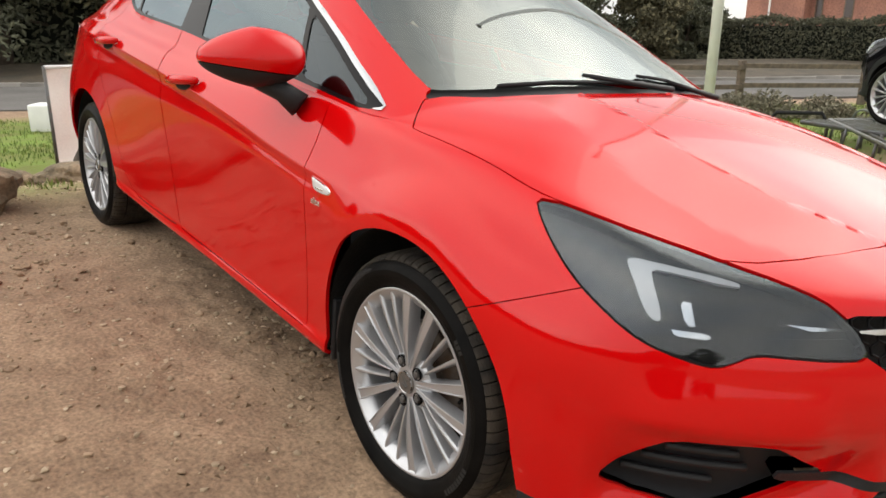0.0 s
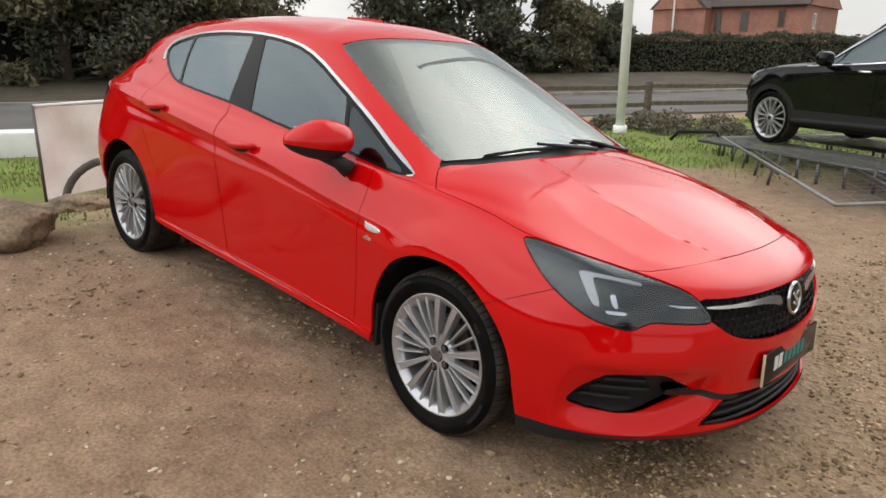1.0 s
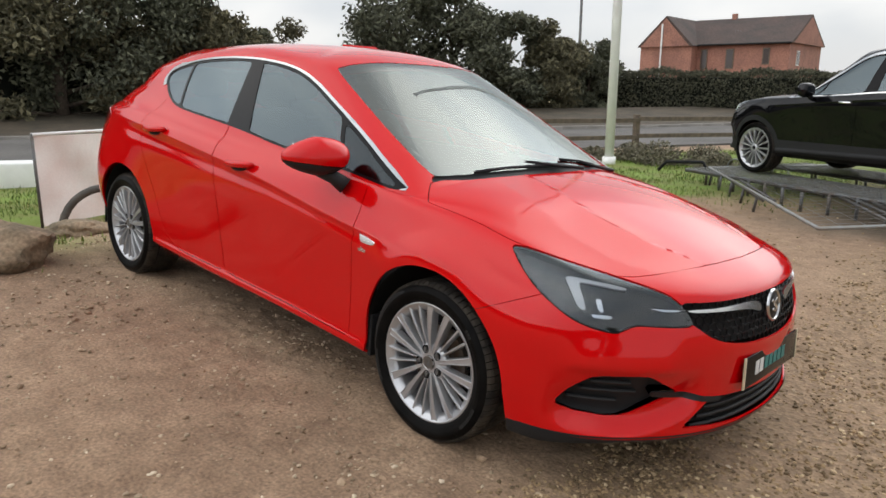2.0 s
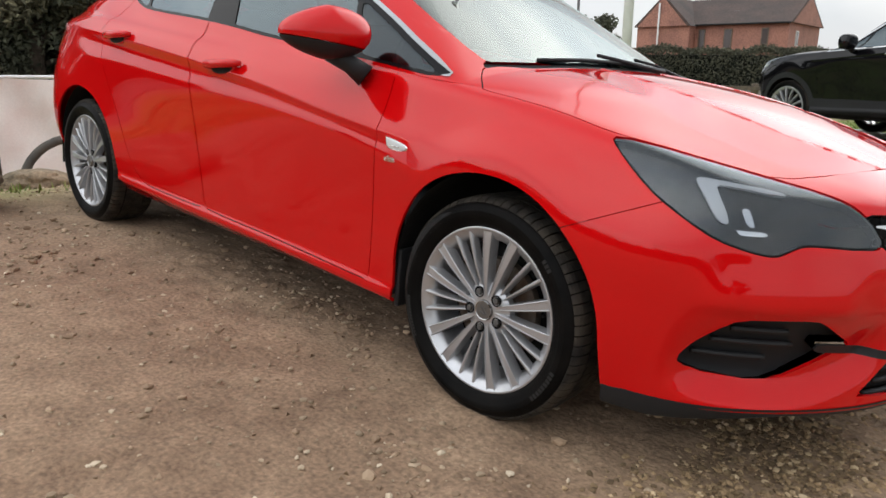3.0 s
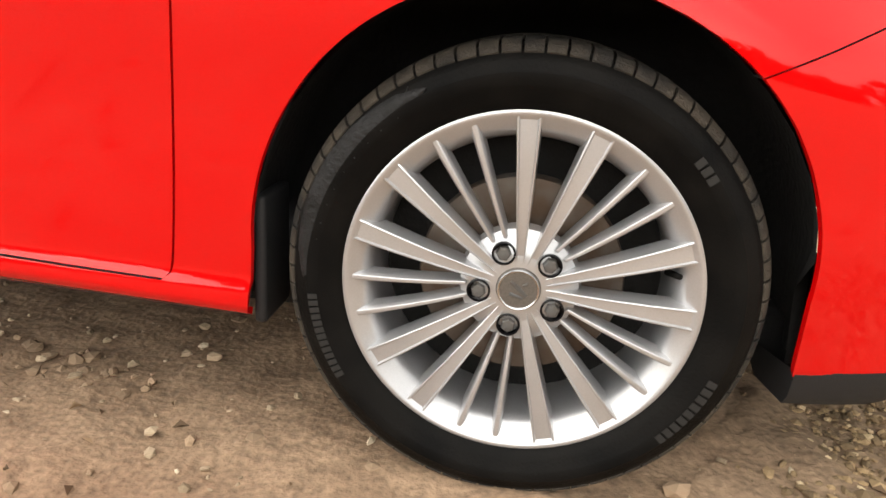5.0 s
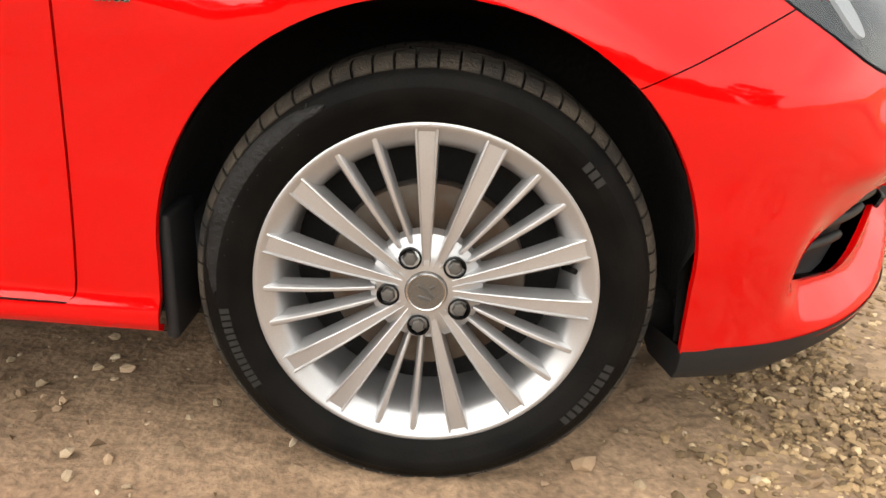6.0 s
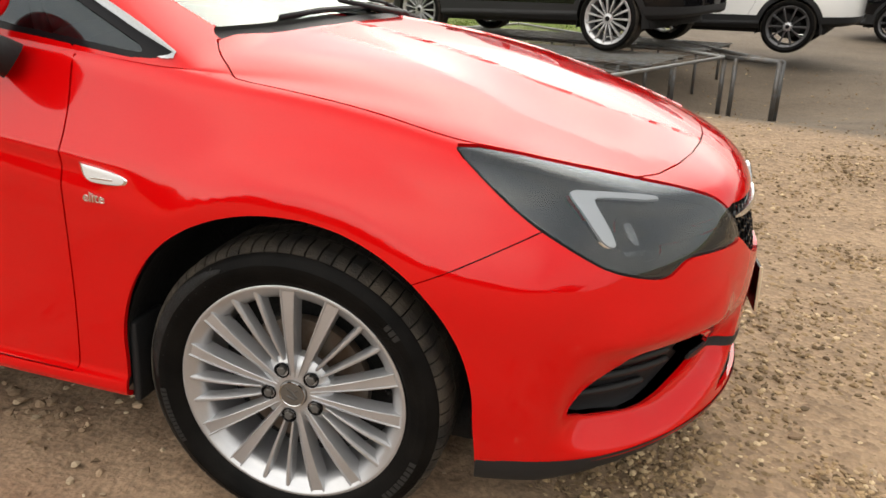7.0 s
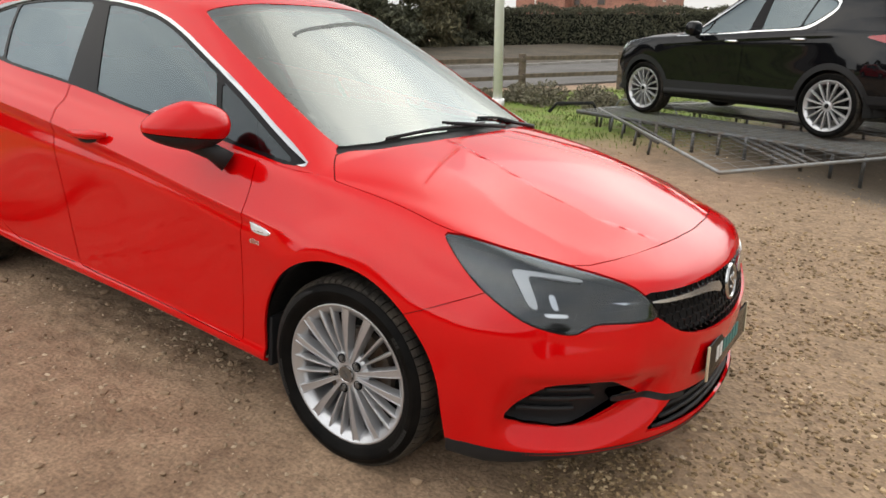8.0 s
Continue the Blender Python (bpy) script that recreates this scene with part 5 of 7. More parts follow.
def side_repeater(whole, car, side):
    """The bright side lamp on the wing, with a small chrome script under it (plain bars)."""
    spot, out = whole.near((-0.34, 0.72), [0, 2])
    y = spot[1]
    lamp = new("side_repeater")
    lamp.parent = car
    lamp.matrix_basis = pose(0, -side * (y - 0.001), 0)
    tagged(lamp, "chrome-framed side repeater lamp")
    ring = outline([(-0.391, 0.742), (-0.391, 0.742), (-0.350, 0.737), (-0.310, 0.729), (-0.288, 0.718), (-0.300, 0.706), (-0.345, 0.704), (-0.384, 0.708)], 2)
    bm = bmesh.new()
    mid = ring.mean(0)
    rings = [[bm.verts.new((*(mid + (p - mid) * k)[:1], -side * d, (mid + (p - mid) * k)[1])) for p in ring] for k, d in ((1.0, -0.004), (1.0, 0.003), (0.90, 0.006), (0.72, 0.0055))]
    for a, b in zip(rings, rings[1:]):
        for k in range(len(ring)):
            bm.faces.new((a[k], a[(k + 1) % len(ring)], b[(k + 1) % len(ring)], b[k]))
    bm.faces.new(rings[-1])
    bmesh.ops.recalc_face_normals(bm, faces=bm.faces)
    part("repeater_frame", bm, CHROME, lamp, angle=40)
    bm = bmesh.new()
    rings = [[bm.verts.new((*(mid + (p - mid) * k)[:1], -side * d, (mid + (p - mid) * k)[1])) for p in ring] for k, d in ((0.84, 0.004), (0.84, 0.0074), (0.74, 0.0084), (0.30, 0.0086))]
    for a, b in zip(rings, rings[1:]):
        for k in range(len(ring)):
            bm.faces.new((a[k], a[(k + 1) % len(ring)], b[(k + 1) % len(ring)], b[k]))
    bm.faces.new(rings[-1])
    bmesh.ops.recalc_face_normals(bm, faces=bm.faces)
    part("repeater_lens", bm, LIGHT_GUIDE, lamp, angle=40)
    part("repeater_bar", box(bmesh.new(), -0.366, -0.322, -side * 0.0085 - 0.001, -side * 0.0085 + 0.001, 0.7150, 0.7185, 0.0006), SATIN, lamp)
    script = bpy.data.curves.new("trim_badge", "FONT")
    script.body, script.size, script.extrude, script.bevel_depth, script.align_x = "elite", 0.026, 0.0012, 0.0003, "CENTER"
    temp = bpy.data.objects.new("trim_badge", script)
    scene.collection.objects.link(temp)
    me = bpy.data.meshes.new_from_object(temp.evaluated_get(bpy.context.evaluated_depsgraph_get()))
    bpy.data.objects.remove(temp)
    me.materials.append(CHROME)
    badge = new("trim_badge", me)
    badge.parent = lamp
    low_spot, _ = whole.near((-0.35, 0.668), [0, 2])
    badge.matrix_basis = pose(-0.366, -side * (low_spot[1] - y + 0.0025), 0.670, 90, 0, 0 if side > 0 else 180)
    tagged(badge, "small chrome lettering")


def wipers(car, whole):
    top = whole.v[:, 0] < 0.0
    skin_v = whole.v[top]

    def on_screen(x, y, lift):
        d = (skin_v[:, 0] - x) ** 2 + (skin_v[:, 1] - abs(y)) ** 2 + 5 * (skin_v[:, 2] < 0.88)
        i = np.argsort(d)[:3]
        w = 1 / (d[i] + 1e-6)
        return Vector((x, y, (skin_v[i, 2] * w).sum() / w.sum() + lift))

    for pts, arm in (([(-0.212, -0.45), (-0.195, -0.22), (-0.180, 0.0), (-0.182, 0.16)], [(-0.14, 0.26), (-0.17, 0.05), (-0.20, -0.12)]), ([(-0.212, 0.16), (-0.212, 0.30), (-0.222, 0.48)], [(-0.175, 0.60), (-0.195, 0.44), (-0.212, 0.32)])):
        w = new("wiper")
        w.parent = car
        tagged(w, "black windscreen wiper")
        blade = [on_screen(x, y, 0.004) for x, y in pts]
        fine = [blade[0].lerp(blade[0], 0)] + blade[1:]
        part("wiper_blade", tube(bmesh.new(), fine, 0.0058, 6), PLASTIC, w)
        part("wiper_arm", tube(bmesh.new(), [on_screen(x, y, 0.010) for x, y in arm], [0.010, 0.008, 0.006], 8), PLASTIC, w)


def cabin(car):
    inside = part("dashboard", rounded(bmesh.new(), (-0.42, 0, 0.86), (0.24, 0.72, 0.10), 3.5), DARK, car)
    for x, y in ((-1.45, -0.36), (-1.45, 0.36), (-2.2, -0.36), (-2.2, 0.36)):
        seat = new("seat")
        seat.parent = car
        seat.matrix_basis = pose(x, y, 0.0)
        part("cushion", rounded(bmesh.new(), (0.05, 0, 0.50), (0.27, 0.25, 0.09), 3.5, 20, 12), FABRIC, seat)
        back = part("backrest", rounded(bmesh.new(), (0, 0, 0.30), (0.08, 0.24, 0.32), 3.5, 20, 12), FABRIC, seat)
        back.matrix_basis = pose(-0.20, 0, 0.52, 0, -18, 0)
        rest = part("headrest", rounded(bmesh.new(), (0, 0, 0.0), (0.05, 0.13, 0.09), 3, 18, 10), FABRIC, seat)
        rest.matrix_basis = pose(-0.40, 0, 1.20, 0, -12, 0)
    wheel = lathe([(0.178, 0.0), (0.186, 0.012), (0.198, 0.012), (0.204, 0), (0.198, -0.012), (0.186, -0.012), (0.178, 0.0)], 40)
    s = part("steering_wheel", wheel, DARK, car)
    s.matrix_basis = pose(-0.78, -0.31, 0.885, 0, 0, 90) @ pose(0, 0, 0, -25)
    hub = part("steering_boss", rounded(bmesh.new(), (0, 0, 0), (0.17, 0.03, 0.05), 2.5, 20, 10), DARK, s)
    part("cabin_floor", box(bmesh.new(), -2.9, -0.2, -0.76, 0.76, 0.28, 0.34), DARK, car)
    part("parcel_shelf", box(bmesh.new(), -2.95, -2.45, -0.66, 0.66, 0.98, 1.02, 0.01), DARK, car)
    for s in (1, -1):
        part("door_card", box(bmesh.new(), -2.4, -0.45, s * 0.76 - 0.02, s * 0.76 + 0.02, 0.35, 0.93, 0.01), DARK, car)


hatchback()

# ---- the ground: one sheet, sloping under the car and level beyond ----
TILT_N = LEVEL.to_3x3() @ Vector((0, 0, 1))
ROAD_P, ROAD_D, ROAD_N = Vector((-10.7, 0.75)), Vector((0.415, 0.910)), Vector((-0.910, 0.415))


def ease(v):
    v = np.clip(v, 0, 1)
    return v * v * (3 - 2 * v)


def from_road(x, y):
    """Metres from the road's near edge, towards the car."""
    return -((x - ROAD_P.x) * ROAD_N.x + (y - ROAD_P.y) * ROAD_N.y)


def height(x, y):
    plane = -(TILT_N.x * x + TILT_N.y * y) / TILT_N.z
    dx = np.maximum(np.maximum(-3.1 - x, x - 1.6), 0)
    dy = np.maximum(np.maximum(-2.6 - y, y - 1.5), 0)
    near = 1 - ease(np.hypot(dx, dy) / 2.4)
    dip = -0.22 * ease((x - 0.4) / 2.4) * ease((y - 2.2) / 4.5)
    roll = 0.02 * np.sin(0.9 * x + 0.4) * np.sin(0.7 * y + 1.1) * (1 - near)
    hollow = -0.24 * np.exp(-(((x - 1.7) / 1.3) ** 2 + ((y - 6.2) / 1.2) ** 2))
    settle = sum(0.013 * np.exp(-(((x - a) / 0.22) ** 2 + ((y - b) / 0.20) ** 2)) for a, b in ((0.0, -0.80), (-2.66, -0.80)))
    return near * plane + dip + roll + settle + hollow


def gravel(x, y):
    """Loose stone: the bank ahead of the nose and the lot beyond."""
    a = ease((x - 0.16 + 0.12 * np.sin(2.1 * y)) / 0.45) * ease((y + 1.75) / 0.8)
    return np.clip(a, 0, 1)


def grassy(x, y):
    d = from_road(x, y)
    ragged = 0.5 * np.sin(1.7 * x + 0.6) + 0.5 * np.sin(2.3 * y + 0.3 * x)
    under = 0.9 * np.exp(-(((x + 1.9) / 1.1) ** 2 + ((y - 7.4) / 1.2) ** 2))
    mossy = 0.55 * np.exp(-(((x + 3.75) / 0.5) ** 2 + ((y + 0.95) / 0.35) ** 2))
    under = np.maximum(under, mossy)
    return under + (1 - under) * ease((d - 0.2) / 0.5) * (1 - ease((d - 5.0 - 0.7 * ragged) / 0.9))


def dark_lot(x, y):
    """The darker part of the lot beyond the stone."""
    edge = 3.9 - 0.35 * (x - 1.0) + 0.25 * np.sin(1.3 * x + 0.5) + 0.12 * np.sin(3.7 * x)
    return 0.85 * ease((y - edge) / 1.1) * ease((x + 1.5) / 1.5) * (1 - ease((np.hypot(x, y) - 22) / 10))


def ground_lines(lo, hi, step, far):
    mid = np.arange(lo, hi + step / 2, step)
    out = step * 1.25 ** np.arange(1, 60)
    out = np.cumsum(out)
    out = out[out < far]
    return np.concatenate([lo - out[::-1], mid, hi + out])


def soil():
    m = mat("bare_dirt", (0.27, 0.19, 0.125), 0.95, bump=0.0)
    nt = m.node_tree
    n, link = nt.nodes.new, nt.links.new
    p = nt.nodes["Principled BSDF"]
    at = n("ShaderNodeTexCoord").outputs["Object"]

    def noise_ramp(scale, lo, hi, a, b, detail=6.0):
        t = n("ShaderNodeTexNoise")
        t.inputs["Scale"].default_value, t.inputs["Detail"].default_value = scale, detail
        link(at, t.inputs["Vector"])
        r = n("ShaderNodeValToRGB")
        r.color_ramp.elements[0].position, r.color_ramp.elements[1].position = lo, hi
        r.color_ramp.elements[0].color, r.color_ramp.elements[1].color = a, b
        link(t.outputs["Fac"], r.inputs["Fac"])
        return r.outputs["Color"], t.outputs["Fac"]

    def blend(a, b, fac, kind="MIX"):
        x = n("ShaderNodeMix")
        x.data_type, x.blend_type = "RGBA", kind
        link(a, x.inputs["A"])
        link(b, x.inputs["B"])
        if isinstance(fac, float):
            x.inputs["Factor"].default_value = fac
        else:
            link(fac, x.inputs["Factor"])
        return x.outputs["Result"]

    broad, _ = noise_ramp(0.9, 0.35, 0.68, (0.26, 0.170, 0.108, 1), (0.41, 0.282, 0.186, 1))
    mid, _ = noise_ramp(7.0, 0.32, 0.70, (0.205, 0.132, 0.083, 1), (0.45, 0.315, 0.208, 1))
    grain, g_fac = noise_ramp(75.0, 0.30, 0.75, (0.54, 0.53, 0.51, 1), (1.16, 1.14, 1.11, 1), 4.0)
    dirt = blend(blend(broad, mid, 0.5), grain, 1.0, "MULTIPLY")
    cells = n("ShaderNodeTexVoronoi")
    cells.inputs["Scale"].default_value = 42.0
    link(at, cells.inputs["Vector"])
    stone = n("ShaderNodeValToRGB")
    stone.color_ramp.elements[0].color, stone.color_ramp.elements[1].color = (0.11, 0.074, 0.042, 1), (0.36, 0.255, 0.152, 1)
    split = n("ShaderNodeSeparateColor")
    link(cells.outputs["Color"], split.inputs["Color"])
    link(split.outputs[0], stone.inputs["Fac"])
    zone = n("ShaderNodeVertexColor")
    zone.layer_name = "zone"
    parts = n("ShaderNodeSeparateColor")
    link(zone.outputs["Color"], parts.inputs["Color"])
    turf, _ = noise_ramp(2.2, 0.35, 0.65, (0.14, 0.15, 0.035, 1), (0.14, 0.22, 0.025, 1))
    # greyer, darker brown for the far part of the lot
    darkish, _ = noise_ramp(1.3, 0.32, 0.70, (0.085, 0.068, 0.050, 1), (0.150, 0.120, 0.088, 1))
    darkish = blend(darkish, grain, 1.0, "MULTIPLY")
    colour = blend(dirt, stone.outputs["Color"], parts.outputs[0])
    colour = blend(colour, darkish, parts.outputs[2])
    colour = blend(colour, turf, parts.outputs[1])
    link(colour, p.inputs["Base Color"])
    relief = n("ShaderNodeMath")
    relief.operation = "MULTIPLY_ADD"
    link(cells.outputs["Distance"], relief.inputs[0])
    link(parts.outputs[0], relief.inputs[1])
    quiet = n("ShaderNodeMath")
    quiet.operation = "MULTIPLY"
    quiet.inputs[1].default_value = 0.35
    link(g_fac, quiet.inputs[0])
    link(quiet.outputs[0], relief.inputs[2])
    _, lump = noise_ramp(16.0, 0.3, 0.7, (0, 0, 0, 1), (1, 1, 1, 1), 8.0)
    both = n("ShaderNodeMath")
    both.operation = "ADD"
    link(relief.outputs[0], both.inputs[0])
    link(lump, both.inputs[1])
    b = n("ShaderNodeBump")
    b.inputs["Strength"].default_value, b.inputs["Distance"].default_value = 0.8, 0.014
    link(both.outputs[0], b.inputs["Height"])
    link(b.outputs["Normal"], p.inputs["Normal"])
    return m


SOIL = soil()


def lay_ground():
    xs, ys = ground_lines(-6.0, 4.0, 0.06, 900), ground_lines(-4.0, 6.0, 0.06, 900)
    xs = np.concatenate([xs[xs < -2.4], np.arange(-2.4, 1.6, 0.02), xs[xs > 1.61]])
    ys = np.concatenate([ys[ys < -2.6], np.arange(-2.6, -0.4, 0.02), ys[ys > -0.39]])
    x, y = np.meshgrid(xs, ys, indexing="ij")
    z = height(x, y)
    fine = np.array([[noise.noise((a * 2.6, b * 2.6, 0.0)) * 0.010 + noise.noise((a * 8, b * 8, 3.0)) * 0.006 for b in ys] for a in xs])
    z = z + fine * (np.hypot(x + 1, y) < 30)
    # trodden crumbs and small hollows where the walk passes nearest
    near_walk = (x > -2.6) & (x < 1.8) & (y > -2.8) & (y < -0.2)
    crumbs = np.zeros_like(z)
    for i, j in zip(*np.nonzero(near_walk)):
        a, b = x[i, j], y[i, j]
        rough = min(1.0, max(0.25, 0.55 + 1.4 * noise.noise((a * 1.7, b * 1.7, 5.0))))
        crumbs[i, j] = rough * (0.0075 * noise.noise((a * 15, b * 15, 1.0)) + 0.028 * max(0.0, noise.noise((a * 23, b * 23, 8.0)) - 0.12))
    z = z + crumbs * ease((x + 2.6) / 0.3) * ease((1.8 - x) / 0.3) * ease((y + 2.8) / 0.3) * ease((-0.2 - y) / 0.3)
    # settle it under the tyres
    v = np.stack([x, y, z], -1).reshape(-1, 3)
    i = np.arange(len(v)).reshape(x.shape)
    f = np.stack([i[:-1, :-1], i[1:, :-1], i[1:, 1:], i[:-1, 1:]], -1).reshape(-1, 4)
    me = bpy.data.meshes.new("ground")
    me.from_pydata(v.tolist(), [], f.tolist())
    zone = me.color_attributes.new("zone", "FLOAT_COLOR", "POINT")
    far = 1 - ease((np.hypot(x, y) - 40) / 60)
    values = np.stack([gravel(x, y) * 0.5, np.clip(grassy(x, y) + 1 - far, 0, 1), dark_lot(x, y), x * 0 + 1], -1).reshape(-1)
    zone.data.foreach_set("color", values)
    me.shade_smooth()
    me.materials.append(SOIL)
    return tagged(new("ground", me), "bare brown dirt lot with trodden gravel and patchy grass", "ground", kind="structure")


lay_ground()


def stones(name, count, area, keep, size, seed, label, sink=0.35, rounds=1, material=None):
    """Loose stones as one mesh: lumpy chips."""
    rnd = np.random.default_rng(seed)
    ico = bmesh.new()
    bmesh.ops.create_icosphere(ico, subdivisions=rounds, radius=1)
    base = np.array([v.co[:] for v in ico.verts])
    tris = np.array([[v.index for v in f.verts] for f in ico.faces])
    ico.free()
    verts, faces, made = [], [], 0
    x0, x1, y0, y1 = area
    while made < count:
        x, y = rnd.uniform(x0, x1), rnd.uniform(y0, y1)
        if rnd.random() > keep(x, y):
            continue
        s = size * (0.35 + 1.0 * rnd.random() ** 3)
        p = base * (1 + rnd.uniform(-0.34, 0.22, (len(base), 1))) * s * np.array([1.0, rnd.uniform(0.55, 0.95), rnd.uniform(0.4, 0.7)])
        a = rnd.uniform(0, 6.28)
        p[:, :2] = p[:, :2] @ np.array([[math.cos(a), math.sin(a)], [-math.sin(a), math.cos(a)]])
        p += (x, y, float(height(np.array(x), np.array(y))) + s * (0.5 - sink))
        verts.append(p)
        faces.append(tris + made * len(base))
        made += 1
    ob = raw(name, np.concatenate(verts), np.concatenate(faces), material or PEBBLE, smooth=rounds > 1)
    return tagged(ob, label, "stones", kind="stuff")


def clear_of_tyres(x, y):
    return 0.0 if any(math.hypot(x - a, y - b) < 0.17 for a, b in ((0, -0.78), (-2.66, -0.78), (0, 0.78), (-2.66, 0.78))) else 1.0


def patchy(x, y):
    c = noise.noise((x * 1.3, y * 1.3, 7.0))
    return max(0.03, min(1.0, 0.22 + 1.6 * max(0, c))) * clear_of_tyres(x, y) * (1 - 0.8 * float(gravel(np.array(x), np.array(y))))


stones("scattered_pebbles", 9000, (-4.5, 2.2, -3.6, 1.2), patchy, 0.0115, 3, "small pebbles scattered over the dirt", 0.28, material=PALE_PEBBLE)
stones("clods", 380, (-4.0, 1.8, -3.4, 0.6), patchy, 0.021, 5, "clods and larger stones lying on the dirt", 0.25, 1, material=CLOD)


def clumped(x, y):
    """Crumbled heaps of earth and stone, a hand or two across."""
    c = noise.noise((x * 2.1, y * 2.1, 11.0)) + 0.5 * noise.noise((x * 5.3, y * 5.3, 2.0))
    return clear_of_tyres(x, y) * (1.0 if c > 0.50 else 0.03)


stones("crumbled_earth", 620, (-3.6, 1.6, -3.2, -0.3), clumped, 0.016, 14, "crumbled heaps of earth and small stones on the dirt", 0.45, material=CLOD)


def banked(x, y):
    c = 0.7 + 1.2 * noise.noise((x * 1.7, y * 1.7, 4.0)) + 0.6 * noise.noise((x * 5, y * 5, 1.0))
    return float(gravel(np.array(x), np.array(y))) * clear_of_tyres(x, y) * max(0.08, min(1.0, c))


stones("gravel", 17000, (0.2, 3.4, -1.9, 3.2), banked, 0.0125, 8, "loose gravel banked before the bumper", 0.36)
stones("gravel_bank", 7000, (0.2, 1.35, -1.35, -0.1), lambda x, y: banked(x, y) * (0.35 + max(0.0, 1 - abs(y + 0.75) / 0.6)), 0.0092, 18, "heaped gravel chips under the bumper corner", 0.2)
stones("far_gravel", 3600, (-2.5, 7.0, 2.6, 9.0), lambda x, y: (0.25 + 0.75 * float(gravel(np.array(x), np.array(y)))) * (1 - float(dark_lot(np.array(x), np.array(y)))), 0.013, 9, "gravel over the far part of the lot", 0.2)


def dead_leaves():
    """Curled brown leaf scraps."""
    rnd = np.random.default_rng(77)
    verts, faces = [], []
    while len(faces) < 2000:
        x, y = rnd.uniform(-4.2, 3.0), rnd.uniform(-3.4, 2.2)
        if rnd.random() > max(patchy(x, y), banked(x, y)):
            continue
        z = float(height(np.array(x), np.array(y))) + 0.008
        a, s = rnd.uniform(0, 6.28), rnd.uniform(0.006, 0.014)
        c, d = math.cos(a) * s, math.sin(a) * s
        n = len(verts)
        verts += [(x - c, y - d, z), (x + d * 0.5, y - c * 0.5, z + rnd.uniform(0.002, 0.012)), (x + c, y + d, z + rnd.uniform(0, 0.008)), (x - d * 0.5, y + c * 0.5, z + rnd.uniform(0.002, 0.012))]
        faces += [(n, n + 1, n + 2), (n, n + 2, n + 3)]
    return tagged(raw("fallen_leaves", verts, faces, DEAD_LEAF), "curled brown leaf scraps on the dirt", "leaves", kind="stuff")


dead_leaves()


def grass():
    rnd = np.random.default_rng(12)
    verts, faces = [], []
    while len(faces) < 36000:
        x, y = rnd.uniform(-11, 0), rnd.uniform(-6, 16)
        dense = float(grassy(np.array(x), np.array(y)))
        clump = 0.35 + 0.9 * noise.noise((x * 1.1, y * 1.1, 2.0))
        if rnd.random() > dense * clump:
            continue
        z = float(height(np.array(x), np.array(y)))
        h, w, a, lean = rnd.uniform(0.02, 0.06), rnd.uniform(0.004, 0.010), rnd.uniform(0, 6.28), rnd.uniform(0, 0.05)
        c, s = math.cos(a), math.sin(a)
        n = len(verts)
        verts += [(x - w * c, y - w * s, z - 0.01), (x + w * c, y + w * s, z - 0.01), (x + lean * s + 0.3 * w * c, y - lean * c, z + h)]
        faces.append((n, n + 1, n + 2))
    return tagged(raw("grass", verts, faces, GRASS), "patchy green verge grass going straw-yellow", "grass", kind="stuff")


grass()

# ---- road and kerb ----


def along(s, d, z=0.0):
    """A place s metres along the road and d beyond its near edge."""
    p = ROAD_P + ROAD_D * s + ROAD_N * d
    return (p.x, p.y, z)


def strip(name, s0, s1, d0, d1, z, material, label, category, n=60, rise=0.0):
    verts, faces = [], []
    for k in range(n + 1):
        s = s0 + (s1 - s0) * k / n
        for d, dz in ((d0, -0.06), (d0, 0), (d1, rise), (d1, -0.06)):
            x, y, _ = along(s, d)
            verts.append((x, y, float(height(np.array(x), np.array(y))) + z + dz))
    for k in range(n):
        for j in range(3):
            a = 4 * k + j
            faces.append((a, a + 4, a + 5, a + 1))
    return tagged(raw(name, verts, faces, material), label, category, kind="structure")


strip("road", -120, 120, 0.9, 7.0, 0.035, TARMAC, "worn grey tarmac road beyond the verge", "road")
strip("verge", -120, 120, 7.2, 12.5, 0.06, VERGE_EARTH, "brown leaf-strewn verge under the far hedge", "verge", rise=0.45)
far_kerb = new("kerb")
tagged(far_kerb, "pale concrete kerb along the road", "kerb", kind="structure")
kerb_mesh = None
for k in range(60):
    x, y, _ = along(-26 + 0.92 * k, 7.1)
    if kerb_mesh is None:
        ob = part("kerb_stone", box(bmesh.new(), -0.455, 0.455, -0.07, 0.07, -0.08, 0.125, 0.012), KERB, far_kerb, smooth=False)
        kerb_mesh = ob.data
    else:
        ob = new("kerb_stone", kerb_mesh)
        ob.parent = far_kerb
    ob.matrix_basis = pose(x, y, float(height(np.array(x), np.array(y))), 0, 0, math.degrees(math.atan2(ROAD_D.y, ROAD_D.x)))

# ---- posts and fence ----


def ground_at(x, y):
    return float(height(np.array(x), np.array(y)))


def white_post(x, y):
    t = thing("white_post", pose(x, y, ground_at(x, y)), "tall white-painted round post beside the verge", "post")
    part("shaft", tube(bmesh.new(), [(0, 0, -0.1), (0, 0, 4.0), (0, 0, 12.4)], [0.082, 0.078, 0.050], 20), WHITE_POST, t)
    part("foot_collar", tube(bmesh.new(), [(0, 0, -0.05), (0, 0, 0.12)], 0.12, 20), WHITE_POST, t)
    part("finial", rounded(bmesh.new(), (0, 0, 12.46), (0.11, 0.11, 0.11), 2.0, 20, 12), WHITE_POST, t)


